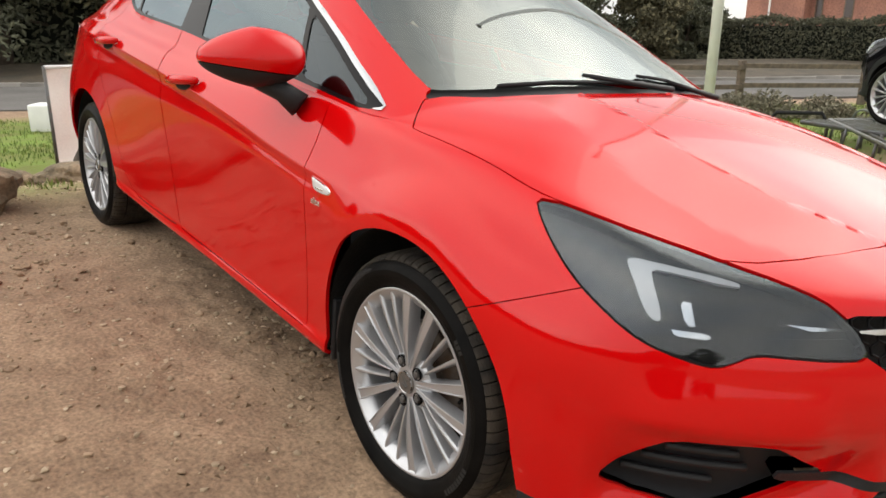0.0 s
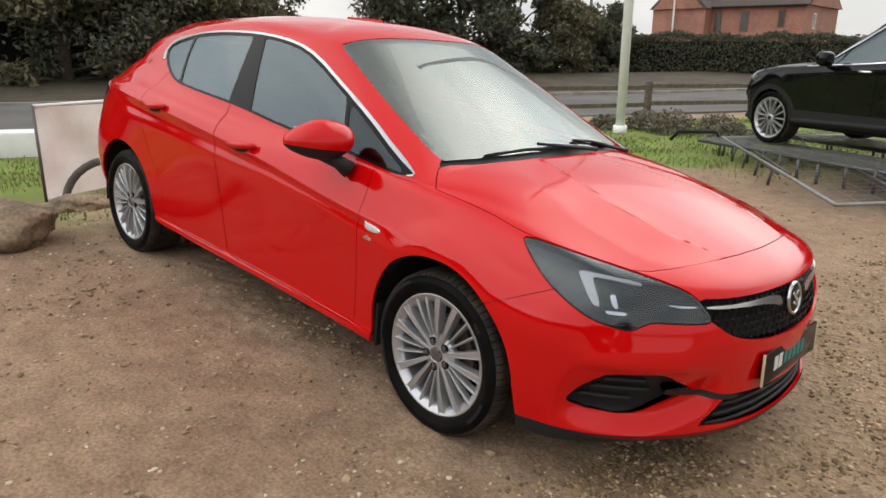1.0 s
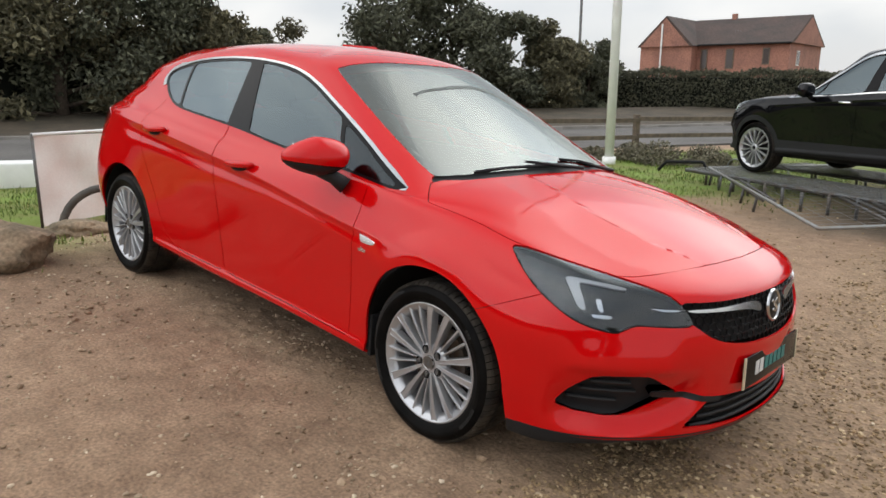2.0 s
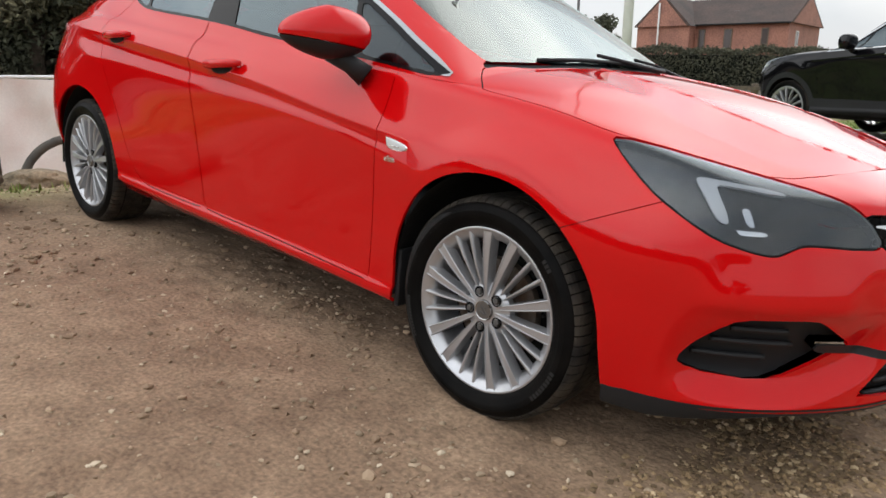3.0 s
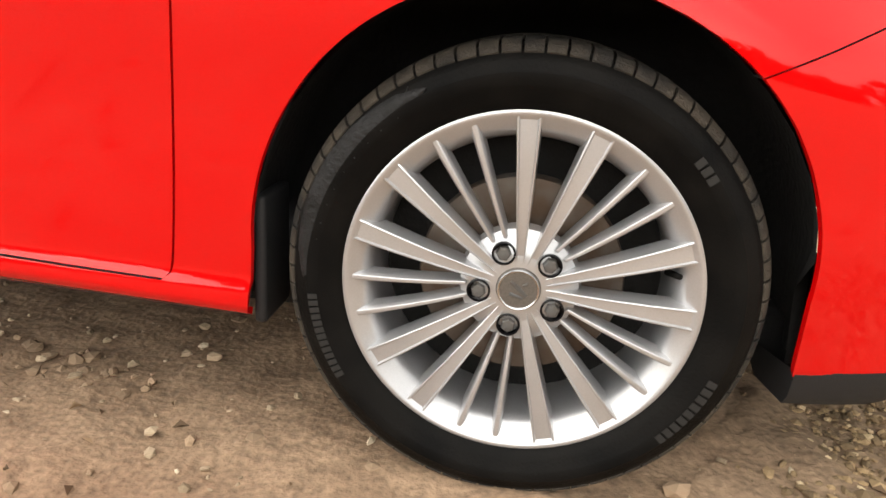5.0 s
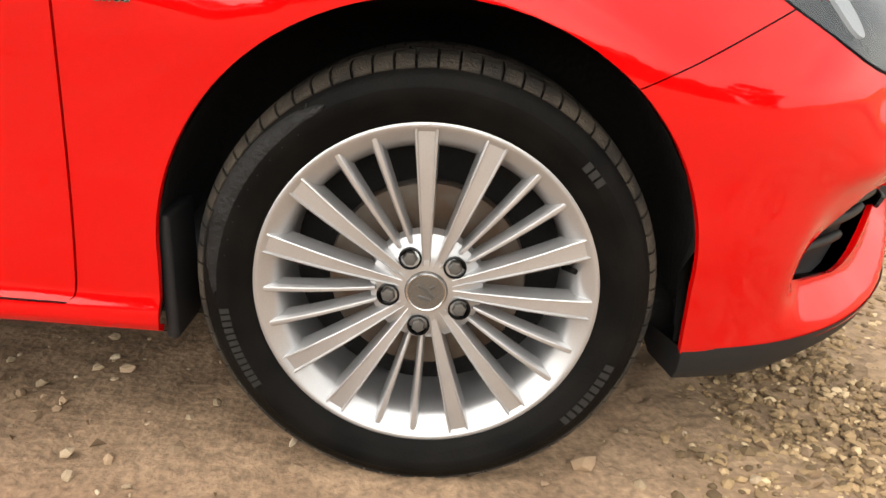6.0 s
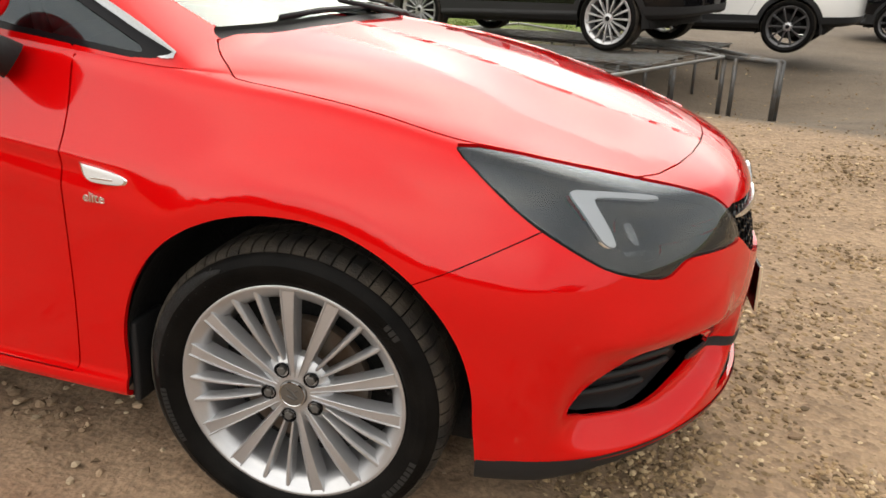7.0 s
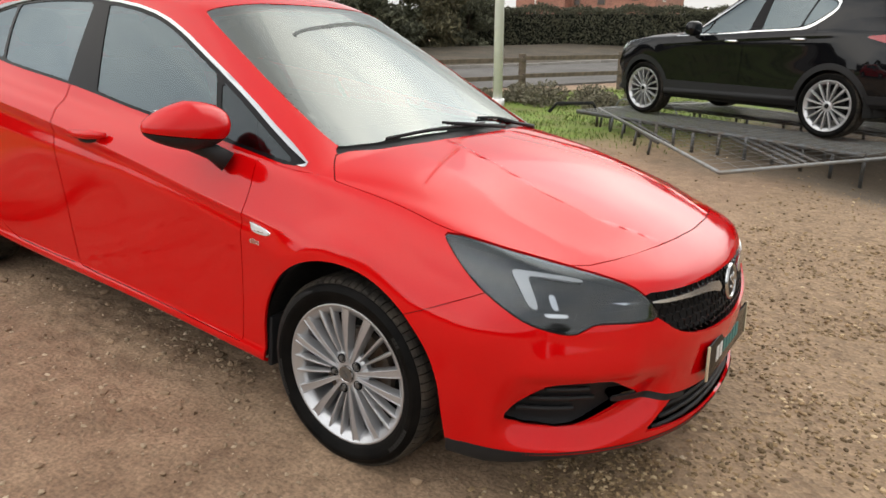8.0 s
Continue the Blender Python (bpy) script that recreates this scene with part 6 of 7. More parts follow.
white_post(-4.95, 8.69)
lamp_post = thing("street_lamp", pose(-17.6, 26.7, 0), "slim dark steel street lamp by the hedge", "street lamp")
part("column", tube(bmesh.new(), [(0, 0, 0), (0, 0, 1.2), (0, 0, 1.25), (0, 0, 8.0)], [0.11, 0.11, 0.075, 0.055], 14), GALVANISED, lamp_post)
part("arm", tube(bmesh.new(), [(0, 0, 7.9), (0.3, 0, 8.3), (1.0, 0, 8.45)], 0.04, 10), GALVANISED, lamp_post)
part("lantern", box(bmesh.new(), 0.9, 1.5, -0.12, 0.12, 8.38, 8.52, 0.03), GALVANISED, lamp_post)


def fence():
    f = thing("rail_fence", pose(0, 0, 0), "weathered low timber post-and-rail fence along the verge", "fence")
    post_mesh = rail_mesh = None
    turn = math.degrees(math.atan2(ROAD_D.y, ROAD_D.x))
    for k in range(11):
        p = Vector((-5.0, 11.85)) + ROAD_D * (-4.0 + 2.7 * k)
        z = ground_at(p.x, p.y)
        ob = part("fence_post", box(bmesh.new(), -0.055, 0.055, -0.055, 0.055, -0.1, 0.80, 0.012), TIMBER, f, smooth=False)
        ob.matrix_basis = pose(p.x, p.y, z, 0, 0, turn + 7 * math.sin(k * 3))
        if k < 10:
            q = p + ROAD_D * 1.35
            for h in (0.36, 0.70):
                r = part("fence_rail", box(bmesh.new(), -1.38, 1.38, -0.018, 0.018, -0.042, 0.042, 0.008), TIMBER, f, smooth=False)
                r.matrix_basis = pose(q.x + 0.07 * ROAD_N.x * -1, q.y + 0.07 * ROAD_N.y * -1, z + h, 0, 0.6 * math.sin(k + h), turn)
    return f


fence()

# ---- leaves, hedges and trees ----


def leaf_cloud(points, size, rnd, flat=0.0):
    """A small bent leaf at every point, turned at random."""
    p = np.asarray(points, float)
    n = len(p)

    def unit(v):
        return v / (np.linalg.norm(v, axis=1, keepdims=True) + 1e-9)

    u = unit(rnd.normal(size=(n, 3)))
    w = unit(np.cross(u, rnd.normal(size=(n, 3))))
    s = size * rnd.uniform(0.55, 1.35, (n, 1))
    c = np.cross(u, w) * 0.25 * s
    verts = np.stack([p - u * s, p + w * 0.45 * s + c, p + u * s, p - w * 0.45 * s + c], 1).reshape(-1, 3)
    k = 4 * np.arange(n)[:, None]
    faces = np.concatenate([k + [0, 1, 2], k + [0, 2, 3]])
    return verts, faces


def tree(x, y, h, spread, leaf, seed, label, shape="round", n=6500, size=0.16, base=0.12):
    """A tapered trunk with limbs and a crown of clumped leaves with gaps."""
    rnd = np.random.default_rng(seed)
    t = thing("tree", pose(x, y, ground_at(x, y)), label, "tree", "trees round the lot")
    bm = bmesh.new()
    trunk = [(0, 0, -0.2)] + [(0.12 * math.sin(k + seed), 0.12 * math.cos(1.7 * k + seed), h * 0.85 * k / 6) for k in range(1, 7)]
    tube(bm, trunk, [max(0.03, 0.035 * h * (1 - k / 6.6)) for k in range(7)], 9)
    part("trunk", bm, BARK, t)
    clumps = []
    for k in range(30 if shape == "round" else 44):
        a, u = rnd.uniform(0, 6.28), rnd.uniform(base, 0.98)
        if shape == "round":
            r = spread * math.sqrt(max(0.05, 1 - (2 * (u - 0.55) / 1.0) ** 2)) * rnd.uniform(0.35, 1.0)
        elif shape == "cone":
            r = spread * (1.02 - u) * rnd.uniform(0.45, 1.0)
        else:
            r = spread * (1.05 - u ** 3) * rnd.uniform(0.45, 1.0)
        clumps.append((np.array([r * math.cos(a), r * math.sin(a), u * h]), spread * rnd.uniform(0.22, 0.42)))
    bm = bmesh.new()
    for c, r in clumps[::2]:
        tube(bm, [(0, 0, c[2] * 0.7), tuple(c * np.array([0.5, 0.5, 0.88])), tuple(c)], [0.012 * h, 0.007 * h, 0.02], 5)
    tagged(part("branchwork", bm, BARK, t), kind="stuff")
    pts = []
    for c, r in clumps:
        d = rnd.normal(size=(n // len(clumps), 3))
        d /= np.linalg.norm(d, axis=1, keepdims=True)
        pts.append(c + d * (r * rnd.uniform(0.25, 1.05, (len(d), 1))) * np.array([1, 1, 0.8]))
    v, f = leaf_cloud(np.concatenate(pts), size, rnd)
    ob = raw("crown", v, f, leaf, t)
    tagged(ob, kind="stuff")
    return t


def hedge(name, a, b, h, thick, leaf, seed, label, n=9000, size=0.13, ragged=0.06):
    """A clipped hedge from a to b: a near-black core, coloured as the shade within, under a skin of leaves."""
    rnd = np.random.default_rng(seed)
    a, b = np.array(a, float), np.array(b, float)
    d = (b - a) / np.linalg.norm(b - a)
    side = np.array([-d[1], d[0]])
    length = np.linalg.norm(b - a)
    mid = (a + b) / 2
    t = thing(name, pose(0, 0, 0), label, "hedge")
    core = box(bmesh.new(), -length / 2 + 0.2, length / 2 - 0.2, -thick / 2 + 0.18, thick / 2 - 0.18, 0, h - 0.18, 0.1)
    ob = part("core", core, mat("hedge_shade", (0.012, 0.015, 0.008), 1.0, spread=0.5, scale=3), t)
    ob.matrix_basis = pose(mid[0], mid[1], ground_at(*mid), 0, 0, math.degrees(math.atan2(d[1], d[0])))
    pts = []
    for _ in range(n):
        s = rnd.uniform(0, length)
        kind = rnd.random()
        if kind < 0.30:
            o, z = rnd.uniform(-thick / 2, thick / 2), h
        else:
            o, z = math.copysign(thick / 2, rnd.random() - 0.45), rnd.uniform(0, h)
        wave = ragged * (math.sin(1.3 * s + seed) + math.sin(3.1 * s)) + rnd.normal() * 0.07
        p = a + d * s + side * (o + math.copysign(1, o) * wave * (kind >= 0.30))
        pts.append((p[0], p[1], ground_at(*p) + max(0.02, z + (wave if kind < 0.30 else 0))))
    v, f = leaf_cloud(np.array(pts), size, rnd)
    tagged(raw("leaves", v, f, leaf, t), kind="stuff")
    return t


EYE2 = Vector((1.66, -2.55))


def seen_at(azimuth, dist):
    """A place by its bearing (degrees to the left of +y) and distance from where the walk turns."""
    a = radians(azimuth)
    return EYE2.x - dist * math.sin(a), EYE2.y + dist * math.cos(a)


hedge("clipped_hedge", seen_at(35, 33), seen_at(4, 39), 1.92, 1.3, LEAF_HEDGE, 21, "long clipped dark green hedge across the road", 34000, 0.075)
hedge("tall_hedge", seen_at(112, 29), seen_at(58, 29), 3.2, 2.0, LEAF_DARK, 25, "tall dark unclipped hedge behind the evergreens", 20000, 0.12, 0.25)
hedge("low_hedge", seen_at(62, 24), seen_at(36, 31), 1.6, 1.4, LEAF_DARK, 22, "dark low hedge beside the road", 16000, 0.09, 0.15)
DARK_TREE, OLIVE_TREE = "tall dense dark evergreen across the road", "olive-green bushy tree across the road"
for az, dist, h, spread, leaf, shape, seed in (
    (80, 25, 8.5, 2.6, LEAF_DARK, "column", 31), (75.5, 26, 8.0, 2.4, LEAF_DARK, "column", 32), (71.5, 24.5, 7.2, 2.2, LEAF_OLIVE, "column", 33), (67.8, 25, 8.8, 2.5, LEAF_DARK, "column", 34),
    (64.0, 26, 7.4, 2.0, LEAF_DARK, "column", 35), (61.0, 25, 5.0, 1.9, LEAF_OLIVE, "round", 36), (57.2, 31, 3.6, 2.0, LEAF_OLIVE, "round", 37), (88, 26, 8.0, 2.6, LEAF_DARK, "column", 45), (96, 27, 8.0, 2.8, LEAF_DARK, "column", 46),
    (47.0, 27, 5.6, 2.6, LEAF_DARK, "round", 38), (43.0, 28, 5.0, 2.3, LEAF_DARK, "round", 39), (38.8, 29, 4.0, 1.7, LEAF_DARK, "round", 40), (35.6, 30, 3.6, 1.6, LEAF_OLIVE, "round", 41), (32.6, 31, 3.0, 1.3, LEAF_DARK, "round", 42)):
    x, y = seen_at(az, dist)
    tree(x, y, h, spread, leaf, seed, DARK_TREE if leaf is LEAF_DARK else OLIVE_TREE, shape, 13000, 0.105, 0.06)

# trees behind the walk, which the paint mirrors
back_tree = tree(-9, -24, 6.0, 3.0, LEAF_DARK, 51, "broad dark tree standing behind the lot", "round", 5000, 0.22)
for x, y, turn, k in ((-2.5, -25, 80, 0.62), (5, -26, 160, 0.7), (12, -23, 300, 0.75), (-16, -21, 10, 0.8), (19, -14, 70, 0.8)):
    c = copy_thing(back_tree, pose(x, y, 0, 0, 0, turn))
    c.scale = (k, k, k)
hedge("boundary_hedge", (-24, -21.5), (24, -22.5), 3.3, 1.8, LEAF_DARK, 52, "tall dark boundary hedge behind the lot", 12000, 0.26, 0.35)


def shrub(x, y, r, seed, leaf, label):
    rnd = np.random.default_rng(seed)
    t = thing("shrub", pose(x, y, ground_at(x, y)), label, "shrub", "shrubs on the verge")
    d = rnd.normal(size=(1500, 3))
    d /= np.linalg.norm(d, axis=1, keepdims=True)
    d[:, 2] = np.abs(d[:, 2])
    v, f = leaf_cloud(d * r * rnd.uniform(0.4, 1.05, (1500, 1)) * np.array([1, 1, 0.85]), 0.035, rnd)
    tagged(raw("foliage", v, f, leaf, t), kind="stuff")
    bm = bmesh.new()
    for k in range(7):
        a = 0.9 * k
        tube(bm, [(0, 0, -0.03), (0.3 * r * math.cos(a), 0.3 * r * math.sin(a), 0.4 * r), (0.7 * r * math.cos(a), 0.7 * r * math.sin(a), 0.7 * r)], [0.012, 0.009, 0.004], 5)
    tagged(part("stemwork", bm, BARK, t), kind="stuff")


for k, (x, y, r) in enumerate(((-4.3, 9.3, 0.48), (-3.7, 9.9, 0.42), (-4.9, 9.5, 0.40), (-3.2, 9.2, 0.36), (-2.9, 10.3, 0.40), (-5.4, 8.9, 0.30))):
    shrub(x, y, r, 60 + k, LEAF_SHRUB, "dry grey-brown clump of shrub on the verge")

# ---- the brick house beyond the hedge ----


def slab(points, faces, material, name, parent):
    bm = bmesh.new()
    v = [bm.verts.new(p) for p in points]
    for f in faces:
        bm.faces.new([v[k] for k in f])
    bmesh.ops.recalc_face_normals(bm, faces=bm.faces)
    return part(name, bm, material, parent, smooth=False)


def house():
    ax, ay = seen_at(28.4, 52.2)
    bx, by = seen_at(18.7, 49)
    mid = Vector(((ax + bx) / 2, (ay + by) / 2))
    turn = math.degrees(math.atan2(by - ay, bx - ax))
    half = math.hypot(bx - ax, by - ay) / 2
    t = thing("house", pose(mid.x, mid.y, -0.1, 0, 0, turn), "red brick house with a gabled brown tiled roof", "house")
    back, eave, ridge = 7.0, 4.15, 5.92
    wing = -half + 3.5
    part("wall", box(bmesh.new(), wing - 0.2, half, 0, back, 0, eave), BRICK, t, smooth=False)
    part("gable_wing", box(bmesh.new(), -half, wing, -1.0, back, 0, eave - 0.1), BRICK, t, smooth=False)
    m = back / 2
    prism = ((0, 1, 5, 4), (2, 3, 4, 5), (0, 4, 3), (1, 2, 5), (0, 3, 2, 1))
    x0, x1 = wing - 1.6, half + 0.18
    roof = slab([(x0, -0.3, eave - 0.08), (x1, -0.3, eave - 0.08), (x1, back + 0.3, eave - 0.08), (x0, back + 0.3, eave - 0.08), (x0, m, ridge), (x1, m, ridge)], prism, ROOF_TILE, "roof", t)
    slab([(half + 0.19, 0.05, eave - 0.08), (half + 0.19, back - 0.05, eave - 0.08), (half + 0.19, m, ridge - 0.16), (half - 0.1, 0.05, eave - 0.08), (half - 0.1, back - 0.05, eave - 0.08), (half - 0.1, m, ridge - 0.16)], ((0, 1, 2), (0, 2, 5, 3), (1, 4, 5, 2), (3, 5, 4)), BRICK, "end_gable", t)
    g0, g1, gm, gz = -half - 0.18, wing + 0.15, -half + 1.75, eave - 0.16
    slab([(g0, -1.2, gz), (g0, back, gz), (g1, back, gz), (g1, -1.2, gz), (gm, -1.2, ridge), (gm, back, ridge)], ((0, 1, 5, 4), (2, 3, 4, 5), (0, 4, 3), (1, 2, 5), (0, 3, 2, 1)), ROOF_TILE, "gable_roof", t)
    slab([(g0 + 0.25, -1.23, gz), (g1 - 0.25, -1.23, gz), (gm, -1.23, ridge - 0.16), (g0 + 0.25, -1.0, gz), (g1 - 0.25, -1.0, gz), (gm, -1.0, ridge - 0.16)], ((0, 1, 2), (0, 2, 5, 3), (1, 4, 5, 2)), BRICK, "gable", t)
    part("chimney", box(bmesh.new(), -0.25, 0.05, m - 0.15, m + 0.15, ridge - 0.3, ridge + 0.30), BRICK, roof, smooth=False)
    part("roof_window", box(bmesh.new(), 0.65, 1.05, 1.55, 1.75, 4.85, 4.98), PALE_STEEL, roof, smooth=False)
    for x, w, tall in ((wing + 0.45, 0.22, 0.62), (wing + 2.1, 0.26, 0.62), (wing + 4.3, 0.22, 0.5)):
        frame_part = part("window", box(bmesh.new(), x - w, x + w, -0.04, 0.04, eave - 0.35 - 2 * tall, eave - 0.35), TIMBER, t, smooth=False)
        part("pane", box(bmesh.new(), x - w + 0.06, x + w - 0.06, -0.055, -0.03, eave - 0.29 - 2 * tall, eave - 0.41), WINDOW_DARK, frame_part, smooth=False)
    side = part("window", box(bmesh.new(), half - 0.03, half + 0.04, 1.5, 2.1, eave - 1.4, eave - 0.5), FRAME_WHITE, t, smooth=False)
    part("pane", box(bmesh.new(), half + 0.03, half + 0.055, 1.58, 2.02, eave - 1.33, eave - 0.57), WINDOW_DARK, side, smooth=False)
    part("downpipe", tube(bmesh.new(), [(gm - 0.2, -1.28, 0), (gm - 0.2, -1.28, ridge - 0.5)], 0.06, 8), FRAME_WHITE, t)
    part("gutter", tube(bmesh.new(), [(wing + 0.1, -0.34, eave - 0.10), (half + 0.15, -0.34, eave - 0.10)], 0.06, 8), LINER, t)


house()

# ---- banner, rocks and kerb block by the verge ----


def banner():
    a, b = Vector((-5.55, -0.48)), Vector((-6.25, 1.45))
    d = (b - a).normalized()
    length = (b - a).length
    t = thing("banner_stand", pose(a.x, a.y, ground_at(a.x, a.y), 0, 0, math.degrees(math.atan2(d.y, d.x))), "faded pinkish advertising banner sagging on a thin frame", "banner")
    verts, faces = [], []
    nx, nz = 36, 18
    for i in range(nx + 1):
        for j in range(nz + 1):
            u, w = i / nx, j / nz
            z = 0.02 + 0.86 * w - 0.02 * math.sin(math.pi * u) * w
            y = 0.018 * math.sin(7 * u + 3 * w) + 0.03 * math.sin(math.pi * u) * math.sin(math.pi * w) + 0.008 * math.sin(19 * u + 8 * w)
            verts.append((0.02 + u * (length - 0.04), y, z))
    for i in range(nx):
        for j in range(nz):
            k = i * (nz + 1) + j
            faces.append((k, k + nz + 1, k + nz + 2, k + 1))
    raw("cloth", verts, faces, BANNER, t, smooth=True)
    for x in (0, length):
        part("upright", tube(bmesh.new(), [(x, 0, -0.05), (x, 0, 0.90)], 0.014, 10), GALVANISED, t)
    part("top_rail", tube(bmesh.new(), [(0, 0, 0.89), (length, 0, 0.88)], 0.015, 10), WHITE_POST, t)
    h = thing("hose_hoop", pose(-5.22, -0.42, ground_at(-5.22, -0.42), 0, 0, 72), "bent dusty grey hose arching out of the ground", "hose")
    part("hose", tube(bmesh.new(), [(0.40 * math.cos(radians(180 - 12 * k)) + 0.4, 0, 0.42 * math.sin(radians(12 * k)) - 0.03) for k in range(0, 15)], 0.036, 12), OLD_HOSE, h)
    k = thing("white_block", pose(-9.2, 0.35, ground_at(-9.2, 0.35), 0, 0, 60), "white-painted concrete block on the verge", "block")
    part("block", box(bmesh.new(), -0.35, 0.35, -0.2, 0.2, -0.02, 0.34, 0.03), WHITE_POST, k)


banner()


def boulder(x, y, sx, sy, sz, seed, label):
    bm = bmesh.new()
    bmesh.ops.create_icosphere(bm, subdivisions=4, radius=1)
    for v in bm.verts:
        n = v.co.normalized()
        k = 1 + 0.28 * noise.noise(n * 1.3 + Vector((seed, 0, 0))) + 0.12 * noise.noise(n * 3.1 + Vector((0, seed, 0))) + 0.05 * noise.noise(n * 9 + Vector((0, seed, 3)))
        v.co = Vector((n.x * sx, n.y * sy, n.z * sz)) * k
    t = part("boulder", bm, ROCK, None, angle=35)
    t.matrix_world = pose(x, y, ground_at(x, y) + sz * 0.45, 0, 0, 37 * seed)
    return tagged(t, label, "rock", "rocks by the verge")


boulder(-3.27, -1.50, 0.37, 0.32, 0.185, 1, "large brown weathered boulder at the edge of the grass")
boulder(-4.30, -0.62, 0.24, 0.18, 0.10, 2, "grey stone lying before the banner")
boulder(-4.45, -0.95, 0.12, 0.10, 0.07, 3, "small pale stone on the earth bank")
boulder(-4.95, -1.75, 0.25, 0.2, 0.16, 4, "rough stone half sunk in the grass")

# ---- the other cars ----


def taller(v):
    """The crossover's proportions from the hatchback's: shorter ahead, higher throughout."""
    x, y, z = v[:, 0], v[:, 1], v[:, 2]
    xs = np.where(x > 0, x * 0.90, x * 2.57 / 2.662)
    cabin_share = np.clip((z - 0.78) / 0.14, 0, 1)
    xs = xs - 0.20 * cabin_share * np.interp(x, [-2.6, -1.6, -0.9, -0.2, 0.1], [0, 0.5, 1, 1, 0])
    zs = np.interp(z, [0.15, 0.30, 0.60, 0.73, 0.90, 1.0, 1.07, 1.2, 1.40, 1.49], [0.22, 0.38, 0.73, 0.89, 0.995, 1.05, 1.095, 1.27, 1.535, 1.62])
    return np.stack([xs, y * 1.0, zs], 1)


def crossover(name, m, paint, label, wheel, cladding=True, ring=False):
    skin = Skin(loft(list(HATCH.values())))
    cut_hatch(skin, (0.372, 0.25, 1.14), ring)
    if cladding:
        for x in (0, -2.662):
            skin.cut(lambda p: np.hypot(p[:, 0] - x, (p[:, 2] - 0.25) * 1.14) - 0.432, ("body", "bumper", "front_door", "rear_door", "gap"), "cladding", limits(y0=0.4, z1=0.9))
        skin.cut(lambda p: p[:, 2] - 0.375, ("body", "bumper", "front_door", "rear_door", "gap"), "cladding")
    skin.v = taller(skin.v)
    skin.n = skin.n * np.array([1.05, 1.0, 0.86])
    skin.n /= np.linalg.norm(skin.n, axis=1, keepdims=True) + 1e-9
    car = thing(name, m, label, "car", "cars parked on the lot")
    put(skin, "body", "body", paint, car, 0.02)
    put(skin, "bumper", "front_bumper", paint, car, 0.02)
    put(skin, "bonnet", "bonnet", paint, car, 0.02)
    put(skin, "cladding", "lower_cladding", PLASTIC, car, 0.02, 0.004, label="black plastic lower cladding")
    put(skin, "gap", "panel_seam", LINER, car, 0.02, -0.008)
    put(skin, "cowl", "cowl", PLASTIC, car, 0.0, -0.01)
    for tag in ("front_door", "rear_door"):
        for ob, s in zip(pair(skin, tag, tag, paint, car, 0.02), (-1, 1)):
            h = part("door_handle", tube(bmesh.new(), [(0, 0, 0), (0.03, 0.03 * s, 0), (0.15, 0.03 * s, 0), (0.18, 0, 0)], 0.014, 8), CHROME, ob)
            h.matrix_basis = pose(-1.42 if tag == "front_door" else -2.25, 0.885 * s, 0.955 if tag == "front_door" else 0.99)
    pair(skin, "trim", "window_surround", GLOSS_BLACK, car, 0.005)
    pair(skin, "chrome", "chrome_trim", CHROME, car, 0.01, 0.004)
    for tag in ("quarter_front", "front_window", "rear_window", "quarter_rear"):
        for ob in pair(skin, tag, "side_window", PRIVACY, car, 0.0, -0.003):
            ob.visible_shadow = False
    put(skin, "windscreen", "windscreen", SCREEN, car, 0.0, -0.002)
    put(skin, "rear_screen", "rear_screen", PRIVACY, car, 0.0, -0.002)
    pair(skin, "tail_lamp", "tail_lamp", RED_LENS, car, 0.02, 0.004, "red tail lamp")
    for ob, s in zip(pair(skin, "headlight", "headlamp", LENS, car, 0.0), (False, True)):
        put(skin, "headlight", "reflector", SATIN, ob, 0.02, -0.03, False, s)
    put(skin, "grille", "grille", LINER, car, 0.03, -0.02)
    put(skin, "lower_grille", "lower_grille", LINER, car, 0.03, -0.02)
    pair(skin, "intake", "intake", PLASTIC, car, 0.03, -0.02)
    pair(skin, "bumper_strip", "bumper_strip", PLASTIC, car, 0.006, 0.0)
    pair(skin, "underside", "underside", LINER, car, 0.0)
    part("floor_pan", box(bmesh.new(), -3.0, 0.5, -0.72, 0.72, 0.24, 0.36), LINER, car)
    part("cabin", box(bmesh.new(), -2.6, -0.5, -0.66, 0.66, 0.36, 1.05, 0.05), DARK, car)
    for y in (-0.36, 0.36):
        for x in (-1.5, -2.2):
            part("seat", rounded(bmesh.new(), (x, y, 1.12), (0.09, 0.22, 0.28), 3, 16, 10), FABRIC, car)
    for side in (1, -1):
        for x in (0, -2.57):
            arch_liner(car, x, 0.345, 0.376, side)
            wheel(car, pose(x, -side * 0.862, 0.335, 0, 0, 0 if side > 0 else 180))
        mir = part("door_mirror", rounded(bmesh.new(), (-0.86, -side * 0.99, 1.09), (0.07, 0.11, 0.085), 2.8, 20, 12), paint, car)
        part("mirror_foot", tube(bmesh.new(), [(-0.84, -side * 0.93, 1.03), (-0.82, -side * 0.84, 0.99)], 0.03, 8), PLASTIC, mir)
    return car


FACING = math.degrees(math.atan2(0.427, -0.904))
crossover("crossover", pose(-1.473, 7.937, 0.245, 0, 0, FACING), BLACK_PAINT, "glossy black crossover with silver wheels on a steel stand", lambda c, m: slatted_wheel(c, m, 15), ring=True)
crossover("crossover", pose(0.61, 10.20, ground_at(0.61, 10.20), 0, 0, FACING + 6), WHITE_PAINT, "white crossover with black arches parked beyond the stand", lambda c, m: slatted_wheel(c, m, 10, broad=0.02, dark=True))
crossover("crossover", pose(5.30, 8.05, ground_at(5.30, 8.05), 0, 0, 105), GREY_PAINT, "dark bronze car with five-spoke silver wheels", lambda c, m: slatted_wheel(c, m, 5, broad=0.055), False)
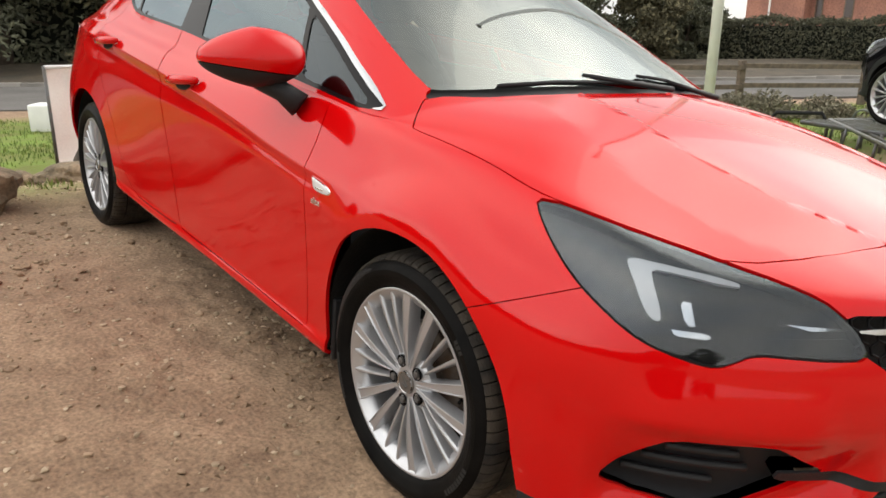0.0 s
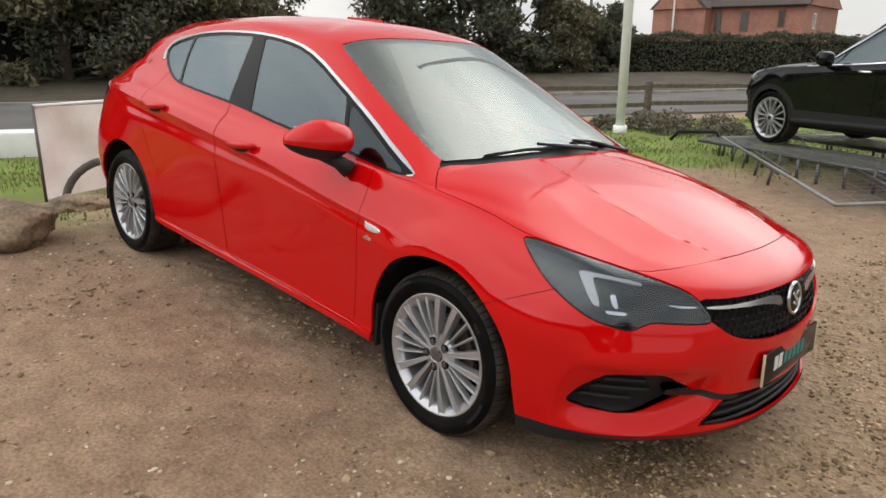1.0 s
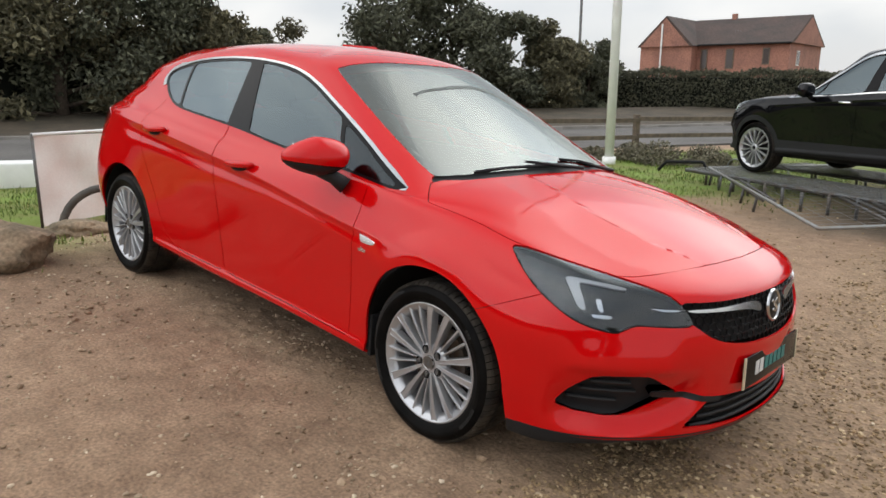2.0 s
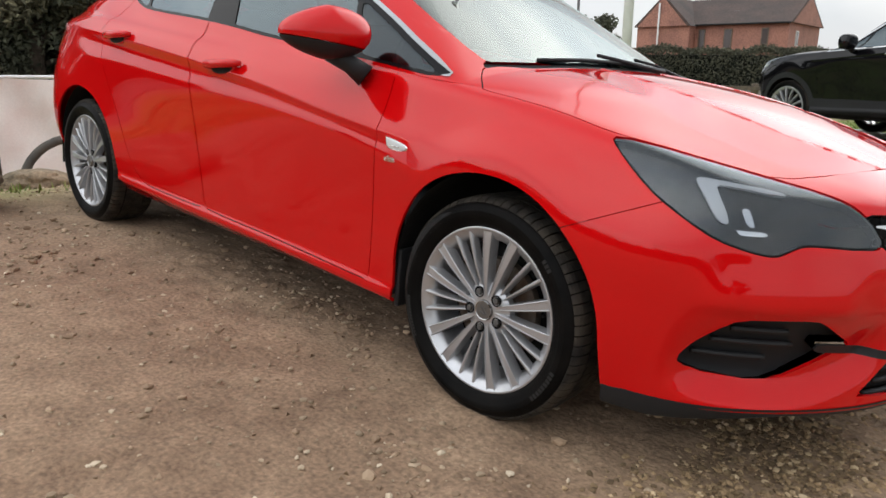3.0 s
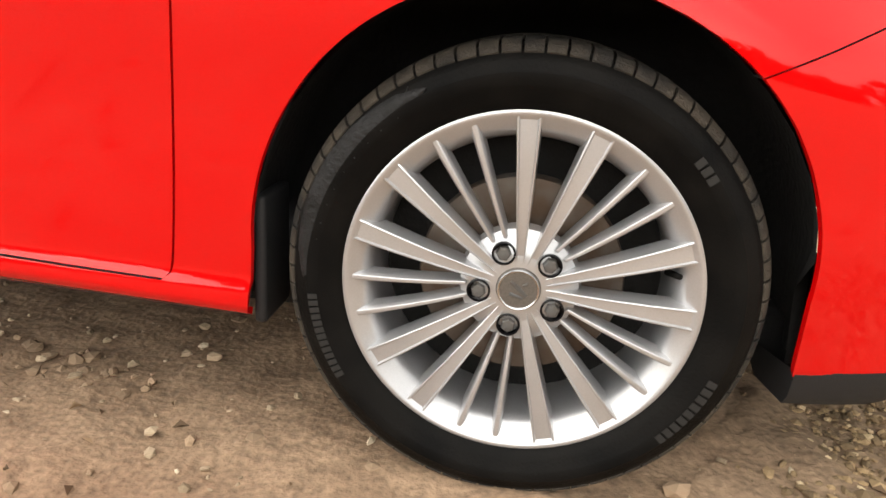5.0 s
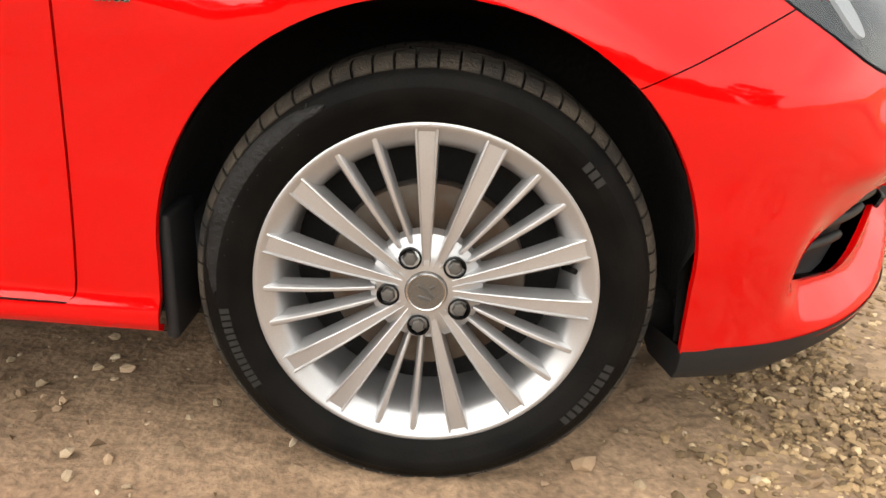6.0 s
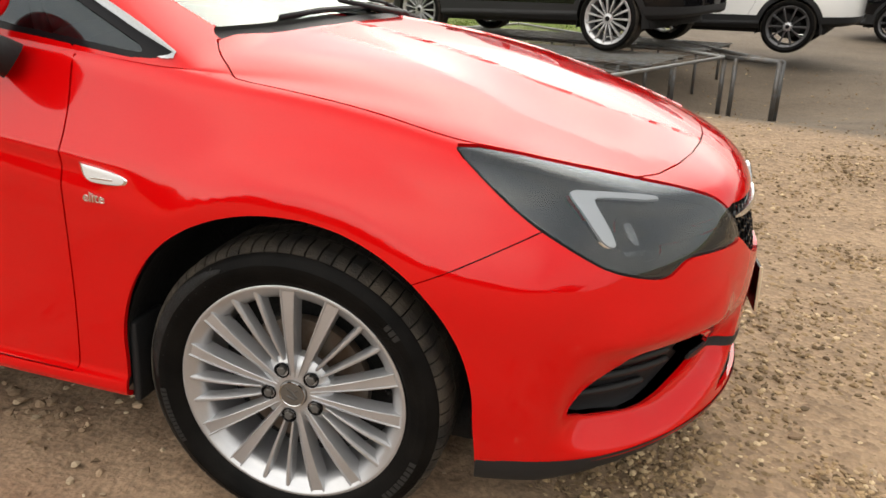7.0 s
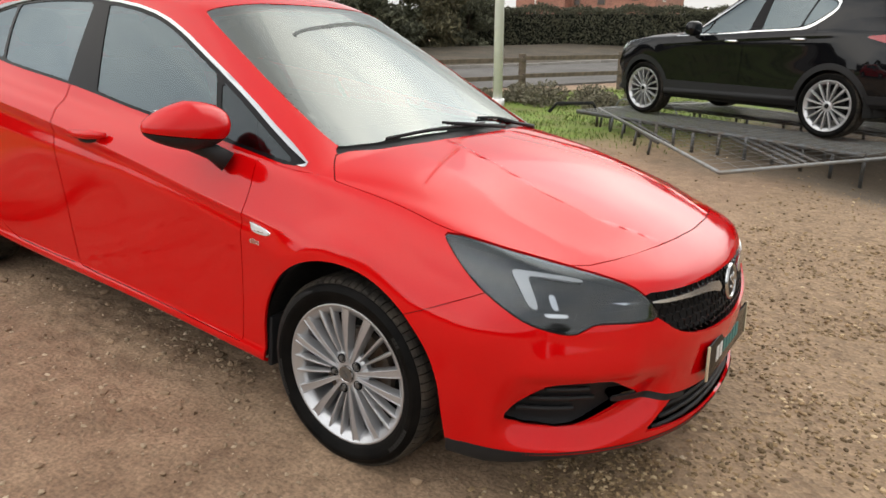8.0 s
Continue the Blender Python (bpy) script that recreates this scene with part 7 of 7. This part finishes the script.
crossover("crossover", pose(5.65, 13.4, ground_at(5.65, 13.4), 0, 0, FACING + 4), BLACK_PAINT, "black car with dark wheels at the back of the lot", lambda c, m: slatted_wheel(c, m, 10, broad=0.02, dark=True))

# ---- the steel display stand under the black car ----


def stand():
    t = thing("display_stand", pose(-0.17, 4.70, 0, 0, 0, FACING), "low steel display stand, a wire-mesh deck on short posts", "stand")
    # x runs with the parked car's nose, y towards the walk (so the car stands at y below nought)
    deck = 0.22
    into = t.matrix_world.inverted()

    def at(x, y, z):
        return into @ Vector((x, y, z))

    def tubes(name, runs, r=0.022, steel=GALVANISED, n=8):
        for pts in runs:
            bar_tube(name, pts, r, steel, t, n)

    def g(x, y):
        w = t.matrix_world @ Vector((x, y, 0))
        return ground_at(w.x, w.y)

    # the outer frame and the mesh that it carries
    a, c, r = Vector((-2.61, 7.56)), Vector((0.03, 3.74)), Vector((1.70, 6.10))
    d = a + r - c
    for p, q in ((a, c), (c, r), (r, d), (d, a)):
        tubes("frame_rail", [[at(*p, deck), at(*q, deck)]], 0.017, PALE_STEEL, 10)
    bm = bmesh.new()
    for k in range(1, 26):
        p, q = c.lerp(a, k / 26), r.lerp(d, k / 26)
        tube(bm, [at(*p, deck), at(*q, deck)], 0.0018, 4, False)
    for k in range(1, 12):
        p, q = c.lerp(r, k / 12), a.lerp(d, k / 12)
        tube(bm, [at(*p, deck + 0.005), at(*q, deck + 0.005)], 0.0018, 4, False)
    tagged(part("wire_mesh", bm, PALE_STEEL, t), kind="stuff")
    # dark channels under the mesh
    for p, q in (((-0.72, 6.65), (0.45, 4.66)), ((-0.25, 6.32), (0.58, 4.84)), ((-2.2, 7.2), (-0.9, 5.2))):
        for s in (-0.05, 0.05):
            tubes("channel", [[at(p[0] + s, p[1] + 0.6 * s, deck - 0.035), at(q[0] + s, q[1] + 0.6 * s, deck - 0.035)]], 0.016)
    # posts
    for k in range(14):
        x, y = -2.5 + 3.7 * k / 13, 7.25 - 1.35 * min(1, k / 6)
        tubes("post", [[at(x, y, ground_at(x, y) - 0.02), at(x, y, deck)]], 0.020)
    for k in range(5):
        x, y = -2.45 + 0.33 * k, 7.25 - 0.46 * k
        tubes("post", [[at(x, y, ground_at(x, y) - 0.02), at(x + 0.03, y, deck)]], 0.016)
    # wheel tracks with legs
    for y in (-1.12, -1.92, -2.62, -3.42):
        tubes("deck_rail", [[(3.4, y, deck - 0.02), (-0.7, y, deck - 0.02)]], 0.026)
    for y0, y1 in ((-1.92, -1.12), (-3.42, -2.62)):
        bm = bmesh.new()
        for k in range(14):
            y = y0 + (y1 - y0) * (k + 0.5) / 14
            box(bm, -0.75, 3.45, y - 0.003, y + 0.003, deck + 0.002, deck + 0.008)
        for k in range(30):
            x = -0.72 + 4.14 * k / 29
            box(bm, x - 0.010, x + 0.010, y0, y1, deck - 0.004, deck + 0.0015)
        tagged(part("track_grating", bm, PALE_STEEL, t, smooth=False), kind="stuff")
    for k in range(6):
        x = 3.3 - 3.9 * k / 5
        tubes("leg", [[(x, y, g(x, y) - 0.02), (x, y, deck - 0.02)] for y in (-1.92, -2.62, -3.42)], 0.018)
    # loops and a bent strap by the front wheel
    for x, y in ((-1.55, 7.35), (-2.3, 7.75)):
        tubes("loop", [[at(x + 0.16 * math.cos(u), y - 0.1 * math.cos(u), deck + 0.13 * math.sin(u)) for u in np.linspace(0.0, 3.1, 10)]], 0.011, PALE_STEEL)
    tubes("bent_strap", [[at(-3.3, 7.35, 0.14), at(-3.2, 7.4, 0.27), at(-2.7, 7.55, 0.29), at(-2.6, 7.5, 0.16)]], 0.024, LINER)
    # tall legs at the tail corner, where the ground falls away
    for x, y in ((1.70, 6.10), (1.80, 6.02), (2.16, 5.74), (2.22, 5.86)):
        tubes("corner_leg", [[at(x, y, ground_at(x, y) - 0.02), at(x, y, deck)]], 0.024)
    tubes("corner_rail", [[at(1.70, 6.10, deck), at(2.2, 5.78, deck)], [at(2.16, 5.74, deck), at(1.2, 7.9, deck)]], 0.024)
    low = thing("low_stand", pose(5.30, 8.05, 0, 0, 0, 105), "black steel wheel guard beside the dark car", "stand")
    for x in (-0.3, 0.3):
        z0 = ground_at(*(low.matrix_world @ Vector((x, 0.86, 0))).xy)
        bar_tube("foot", [(x, 1.04, z0 - 0.02), (x, 1.04, -0.12)], 0.015, LINER, low)
    bar_tube("crossbar", [(-0.3, 1.04, -0.12), (0.3, 1.04, -0.12)], 0.018, LINER, low)


stand()
